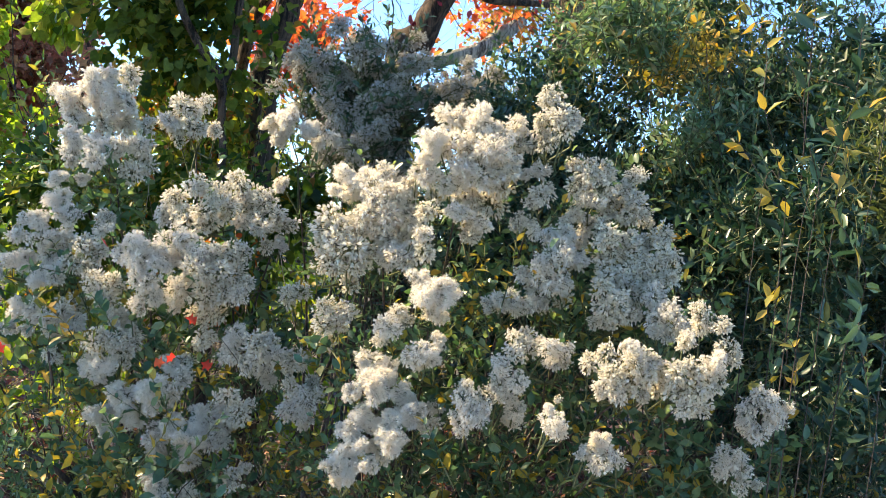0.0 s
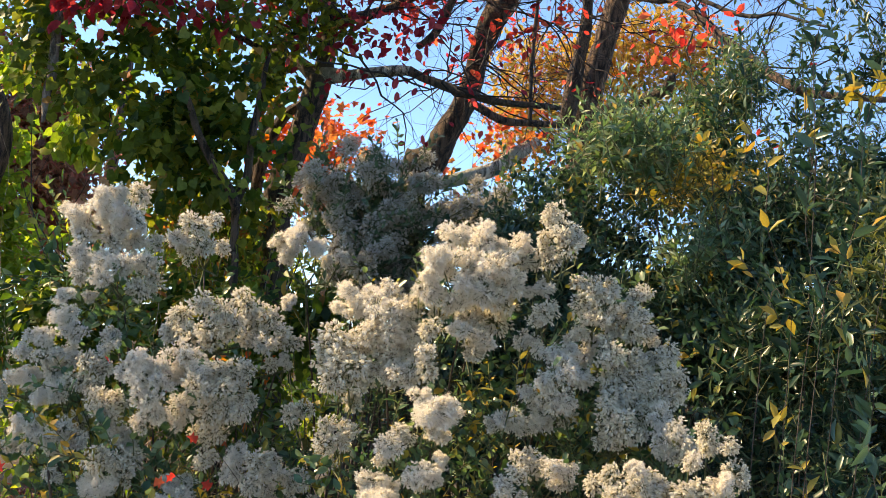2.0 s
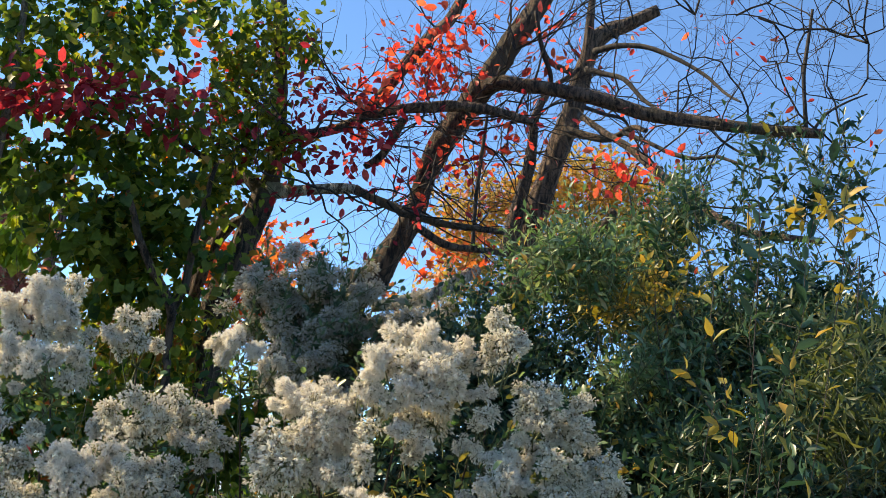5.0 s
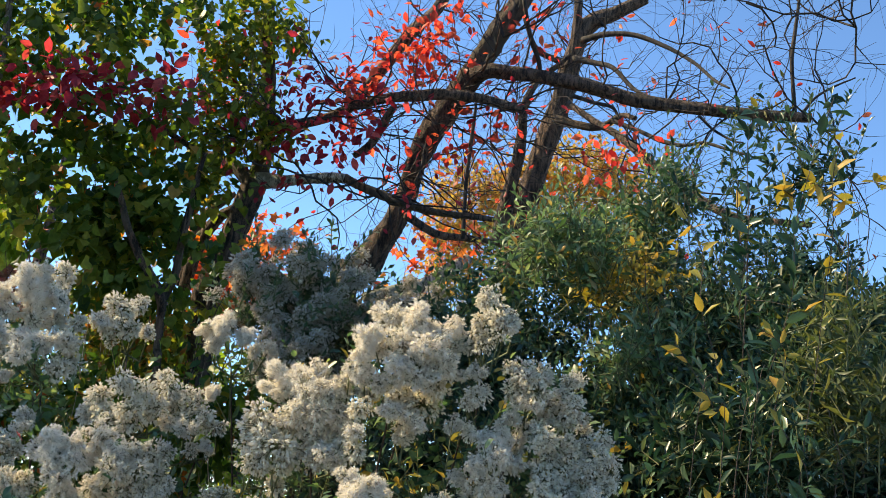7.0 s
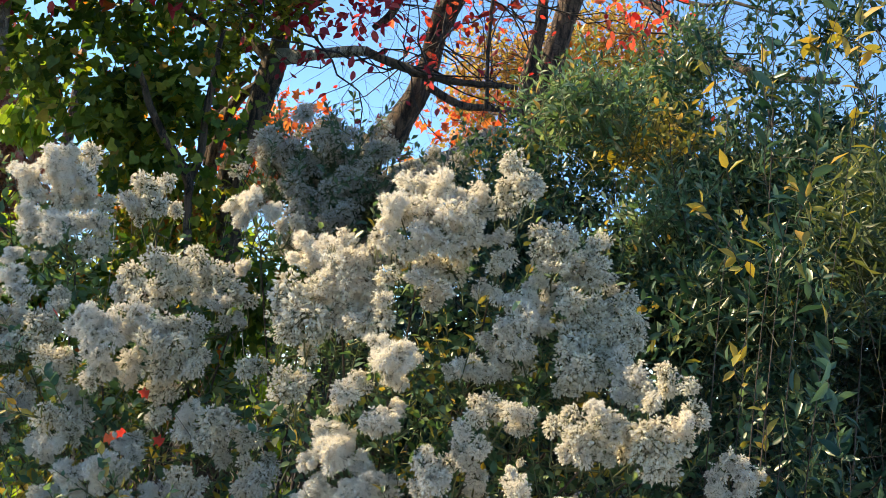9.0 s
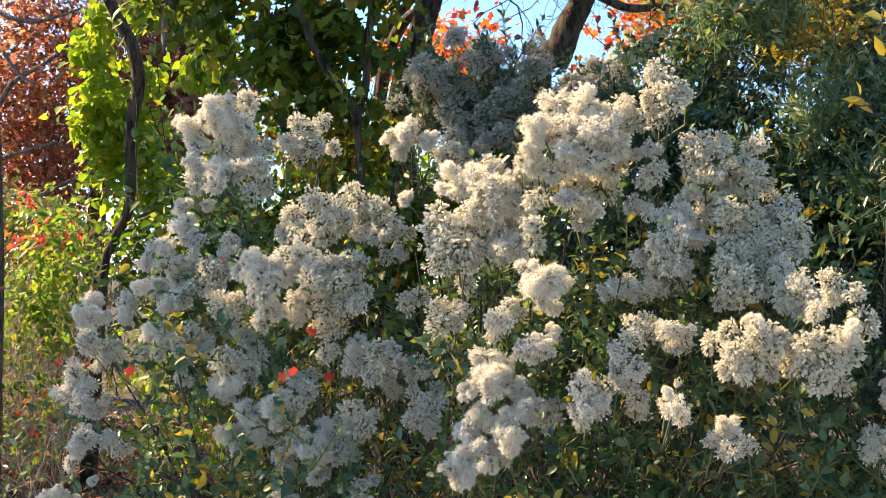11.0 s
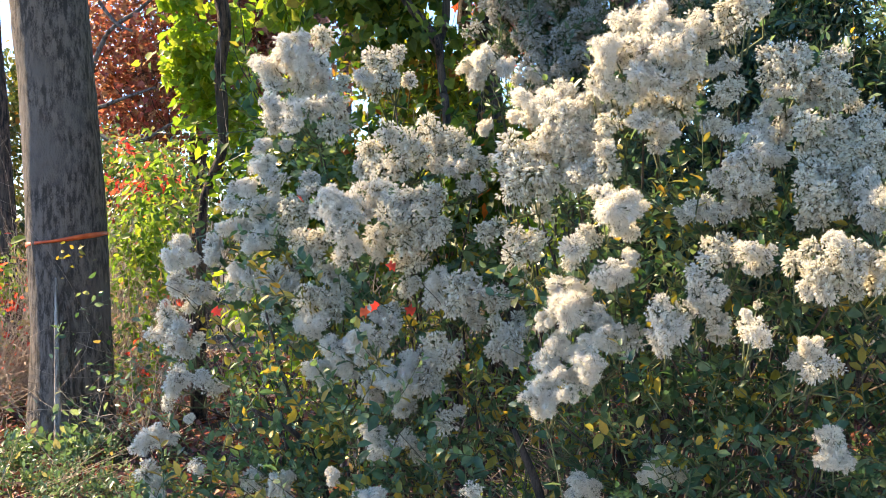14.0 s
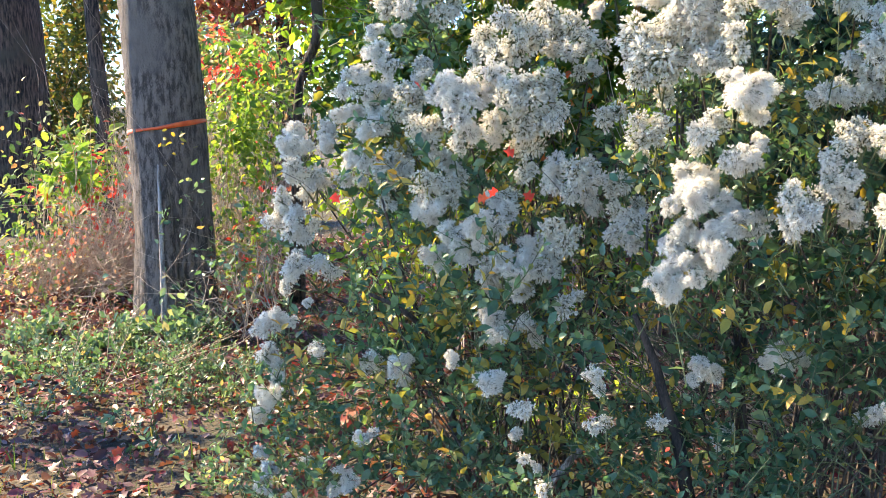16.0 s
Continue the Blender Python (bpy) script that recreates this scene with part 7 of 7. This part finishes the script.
COVER_BLOBS = [(x, y, 0.1, r, 0.8 * r, 0.1) for x, y, r in ((-4.56, 6.19, 0.19), (-4.3, 6.06, 0.22), (-3.84, 5.68, 0.2), (-3.99, 6.12, 0.14), (-4.05, 6.73, 0.15), (-3.39, 5.76, 0.16), (-3.54, 6.54, 0.18), (-3.45, 6.74, 0.18), (-2.9, 5.21, 0.2), (-2.85, 5.72, 0.19), (-2.48, 5.17, 0.17), (-3.46, 5.22, 0.18), (-2.12, 4.39, 0.17), (-2.58, 4.46, 0.13), (-3.38, 4.78, 0.11), (-1.84, 3.93, 0.13), (-2.04, 3.96, 0.11), (-3.1, 5.81, 0.16), (-3.91, 6.3, 0.14), (-3.54, 5.59, 0.13), (-2.69, 5.89, 0.13))]
sprigs(rng, "foliage", COVER_BLOBS, 300, 0.13, 0.050, 0.5, "oval", LEAF_COVER, STALK, cover, 10, 0.7, 0.05, size=(0.4, 1.25))
sprigs(rng, "dark_foliage", COVER_BLOBS, 160, 0.13, 0.036, 0.4, "lance", LEAF_SILVER, STALK, cover, 12, 0.8, 0.05)
sprigs(rng, "broad_foliage", [(-4.61, 6.60, 0.05, 0.14, 0.30, 0.06), (-4.42, 6.20, -0.04, 0.15, 0.30, 0.06), (-3.99, 6.10, -0.02, 0.17, 0.30, 0.05), (-3.92, 6.40, 0.04, 0.11, 0.20, 0.12), (-4.10, 6.80, 0.07, 0.08, 0.20, 0.07), (-3.74, 5.90, -0.03, 0.11, 0.20, 0.05), (-4.13, 5.60, -0.02, 0.11, 0.30, 0.08), (-3.91, 5.70, -0.04, 0.16, 0.30, 0.06), (-3.61, 6.60, 0.12, 0.09, 0.20, 0.06)], 420, 0.13, 0.085, 0.66, "oval", LEAF_COVER, STALK, cover, 6, 0.6, 0.05, size=(0.5, 1.25), label="broad pale green seedling leaves")
sprigs(rng, "small_foliage", [(-3.39, 6.00, 0.05, 0.11, 0.30, 0.13), (-3.06, 5.80, 0.17, 0.11, 0.30, 0.17), (-2.67, 5.30, 0.06, 0.10, 0.30, 0.11), (-2.87, 5.20, 0.02, 0.15, 0.30, 0.07), (-3.00, 5.00, 0.01, 0.12, 0.30, 0.06)], 150, 0.24, 0.034, 0.6, "oval", LEAF_COVER, STALK, cover, 12, 0.7, 0.05, label="small pale leaves on thin upright stems")
bush_twigs(rng, cover, COVER_BLOBS[3:12], 10, DRYTWIG, 0.003)
# Lime leaves added to give the bright look of sunlit ground beyond the gap.
gap_plants = thing("groundcover", (-0.7, 5.2, 0.0), "yellow-green seedlings standing in for a sunlit patch of ground behind the bushes", "plants", "undergrowth")
sprigs(rng, "foliage", [(-0.89, 5.30, 0.08, 0.06, 0.20, 0.05), (-1.09, 5.00, 0.11, 0.06, 0.20, 0.07), (-0.65, 5.60, 0.15, 0.06, 0.20, 0.06), (-0.90, 4.90, 0.11, 0.05, 0.15, 0.04)], 150, 0.16, 0.05, 0.55, "oval", LEAF_LIME, STALK, gap_plants, 8, 0.6, 0.05)
undergrowth((-8.5, 14.0, 0.0), "green and yellow trees far behind the trunks", [(-9.28, 14.0, 2.17, 0.48, 1.0, 1.12), (-9.69, 14.0, 1.35, 0.49, 0.8, 0.49), (-9.12, 14.5, 3.09, 0.33, 0.8, 0.66), (-8.68, 13.5, 1.2, 0.31, 0.8, 0.46)], 7000, 0.10, LEAF_OLIVE, 95, 20)
undergrowth((-1.0, 7.0, 0.0), "sunlit yellow-green brush behind the white bushes", [(-1.58, 7.6, 2.08, 0.45, 0.4, 0.3), (-2.75, 8.2, 2.04, 0.37, 0.5, 0.41), (-1.29, 7.8, 2.12, 0.23, 0.4, 0.23), (-0.92, 7.8, 1.44, 0.45, 0.4, 0.45), (-2.3, 7.6, 1.02, 0.76, 0.4, 0.46), (-1.4, 7.0, 0.47, 1.38, 0.5, 0.42)], 5200, 0.08, LEAF_LIME, 96, 20)
undergrowth((0.2, 4.9, 0.0), "tangled dry stems and small leaves under the bushes", [(-1.37, 5.0, -0.11, 0.64, 0.4, 0.15), (-0.6, 4.9, 0.12, 0.6, 0.4, 0.19), (-0.03, 4.9, 0.1, 0.6, 0.4, 0.19), (-1.73, 4.9, 0.21, 0.38, 0.3, 0.23)], 700, 0.05, LEAF_MIXED, 97, 60, wood=DRYTWIG)


undergrowth((-1.6, 6.4, 0.0), "green and yellow brush behind the white bushes", [(-2.42, 6.6, 1.57, 0.2, 0.3, 0.27), (-2.0, 6.4, 1.77, 0.25, 0.3, 0.22), (-1.49, 6.2, 1.78, 0.24, 0.3, 0.21), (-1.03, 6.0, 1.7, 0.26, 0.3, 0.23), (-1.02, 5.9, 1.34, 0.26, 0.3, 0.23), (-1.47, 6.1, 1.37, 0.27, 0.3, 0.24), (-1.98, 6.3, 1.31, 0.25, 0.3, 0.28)]+ [(-2.03, 6.2, 1.75, 0.19, 0.3, 0.12), (-0.74, 5.7, 1.81, 0.19, 0.2, 0.14), (-0.89, 5.7, 1.69, 0.17, 0.2, 0.14), (-0.53, 5.7, 1.84, 0.16, 0.2, 0.14)] + [(-0.71, 5.6, 1.82, 0.14, 0.2, 0.14)], 5000, 0.075, LEAF_VINE, 103, 16)
undergrowth((-1.7, 6.9, 0.0), "brown and yellow-green brush under the vine-covered tree", [(-1.61, 6.90, 2.27, 0.16, 0.30, 0.13), (-1.34, 6.90, 2.30, 0.16, 0.30, 0.16), (-1.48, 6.90, 2.02, 0.20, 0.30, 0.16), (-1.15, 6.90, 2.02, 0.10, 0.30, 0.20), (-1.78, 6.90, 2.36, 0.13, 0.30, 0.10), (-1.53, 6.90, 2.51, 0.23, 0.30, 0.10), (-1.89, 6.90, 1.82, 0.20, 0.30, 0.20), (-1.15, 6.90, 2.32, 0.10, 0.30, 0.13)], 2600, 0.062, LEAF_BRUSH, 107, 40)
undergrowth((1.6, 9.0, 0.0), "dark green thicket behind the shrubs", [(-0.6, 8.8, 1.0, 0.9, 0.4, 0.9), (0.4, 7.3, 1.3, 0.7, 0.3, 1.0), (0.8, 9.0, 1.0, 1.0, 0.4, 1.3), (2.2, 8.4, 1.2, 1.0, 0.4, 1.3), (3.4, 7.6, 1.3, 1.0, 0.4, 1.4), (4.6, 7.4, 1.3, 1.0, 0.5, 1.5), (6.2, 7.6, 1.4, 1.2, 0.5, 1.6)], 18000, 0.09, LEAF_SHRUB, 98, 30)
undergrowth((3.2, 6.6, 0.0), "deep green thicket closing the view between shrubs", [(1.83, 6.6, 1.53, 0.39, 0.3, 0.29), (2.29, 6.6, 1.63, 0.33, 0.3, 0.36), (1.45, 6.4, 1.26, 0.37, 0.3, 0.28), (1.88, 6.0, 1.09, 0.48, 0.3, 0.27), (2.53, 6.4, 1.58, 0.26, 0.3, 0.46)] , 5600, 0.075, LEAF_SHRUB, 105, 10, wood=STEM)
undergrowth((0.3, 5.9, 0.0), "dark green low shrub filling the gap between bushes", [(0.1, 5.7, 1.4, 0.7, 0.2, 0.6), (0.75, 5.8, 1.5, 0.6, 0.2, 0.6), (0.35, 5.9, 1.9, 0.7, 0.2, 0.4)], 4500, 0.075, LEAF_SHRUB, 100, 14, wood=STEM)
undergrowth((-7.0, 18.0, 0.0), "distant wood edge in green, yellow and rust", [(-14, 20, 2.2, 3, 1, 3.0), (-9, 20, 2.4, 3, 1, 3.2), (-4, 20, 1.8, 3, 1, 2.4), (1, 20, 1.2, 3, 1, 1.7), (6, 20, 1.0, 3, 1, 1.5), (11, 20, 1.2, 3, 1, 1.6), (-19, 19, 1.6, 3, 1, 2.4)], 32000, 0.15, LEAF_OLIVE, 99, 30)


limb("branch", [(-0.86, 3.7, 0.0, 0.012)] + [(-0.71, 3.75, 0.2, 0.011), (-0.65, 3.78, 0.27, 0.013), (-0.59, 3.82, 0.34, 0.011), (-0.56, 3.85, 0.37, 0.007)], BARK_PALE, bush_side, "pale grey dead stem", seg=9, seed=36)

# ---- red leaves fallen into the bushes ----
rng = np.random.default_rng(120)
caught_mesh = mesh_from("fallen_leaf", np.array(TEMPLATES["maple"][0]) * 0.036, TEMPLATES["maple"][1], LEAF_RED)
for p in ((-0.82, 3.72, 1.03), (-0.82, 3.72, 1.22), (-1.38, 3.72, 1.20), (-0.76, 3.72, 1.33), (-0.70, 3.72, 1.19), (-0.88, 3.72, 1.19), (-1.08, 3.72, 1.56)):
    leaf = new("fallen_leaf", caught_mesh)
    leaf.matrix_world = Matrix.LocRotScale(Vector(p), Euler((1.2 + rng.normal() * 0.4, rng.normal() * 0.5, rng.uniform(0, 6.28))), Vector((1, 1, 1)))
    tagged(leaf, "small red leaf caught among the white seed heads", "leaf", "caught leaves")

# ---- leaf litter and grass ----
def litter():
    r = np.random.default_rng(101)
    n = 52000
    P = np.stack([r.uniform(-8, 3, n), r.uniform(3.2, 12, n), r.uniform(0.01, 0.07, n)], -1)
    a = r.uniform(0, 6.28, n)
    A = np.stack([np.cos(a), np.sin(a), r.normal(size=n) * 0.4], -1)
    N = r.normal(size=(n, 3)) * 0.8 + np.array([0, 0, 1])
    half = n // 2
    size = r.uniform(0.35, 1.3, n)
    ob = new("leaf_litter", leaf_mesh("leaf_litter", P[:half], A[:half], N[:half], 0.050 * size[:half], 0.8, "maple", LEAF_LITTER))
    tagged(ob, "fallen red, brown and orange lobed leaves on the ground", "leaves", kind="stuff")
    ob = new("leaf_litter", leaf_mesh("leaf_litter", P[half:], A[half:], N[half:], 0.058 * size[half:], 0.6, "oval", LEAF_LITTER))
    tagged(ob, "curled brown and red oval leaves on the ground", "leaves", kind="stuff")
    n = 9000
    P = np.stack([r.uniform(-8, 3, n), r.uniform(3.4, 12, n), np.zeros(n)], -1)
    A = r.normal(size=(n, 3)) * 0.35 + np.array([0, 0, 1])
    ob = new("grass", leaf_mesh("grass", P, A, r.normal(size=(n, 3)), 0.10 * r.uniform(0.4, 1.3, n), 0.07, "blade", GRASS))
    tagged(ob, "sparse green and straw grass among the litter", "grass", kind="stuff")


litter()


# ---- ribbon ----
def ribbon():
    z0, n = 1.36, 56
    a = np.linspace(0, 2 * pi, n, endpoint=False)
    rows = []
    for k, (dz, rr) in enumerate(((-0.012, 0.264), (-0.012, 0.268), (0.012, 0.268), (0.012, 0.264))):
        z = z0 + dz + 0.035 * np.cos(a - 0.2) + 0.006 * np.sin(3 * a + k)
        rows.append(np.stack([-4.03 + rr * np.cos(a), 7.3 + rr * np.sin(a), z], -1))
    v = np.stack(rows, 1).reshape(-1, 3)
    i, j = np.meshgrid(np.arange(n), np.arange(4), indexing="ij")
    p, q = i * 4 + j, i * 4 + (j + 1) % 4
    p2, q2 = (i + 1) % n * 4 + j, (i + 1) % n * 4 + (j + 1) % 4
    f = np.concatenate([np.stack([p, p2, q], -1).reshape(-1, 3), np.stack([q, p2, q2], -1).reshape(-1, 3)])
    m, t, s, out = nodes_of("orange_ribbon")
    col = ramp(t, noise_tex(t, 20.0, 3), [(0.3, (0.75, 0.10, 0.03)), (0.7, (0.95, 0.18, 0.05))])
    t.links.new(col, s.inputs["Base Color"])
    s.inputs["Roughness"].default_value = 0.4
    part("ribbon", mesh_from("ribbon", local(v, ribbon_tree), f, m, True), ribbon_tree, "bright orange plastic ribbon")


ribbon()
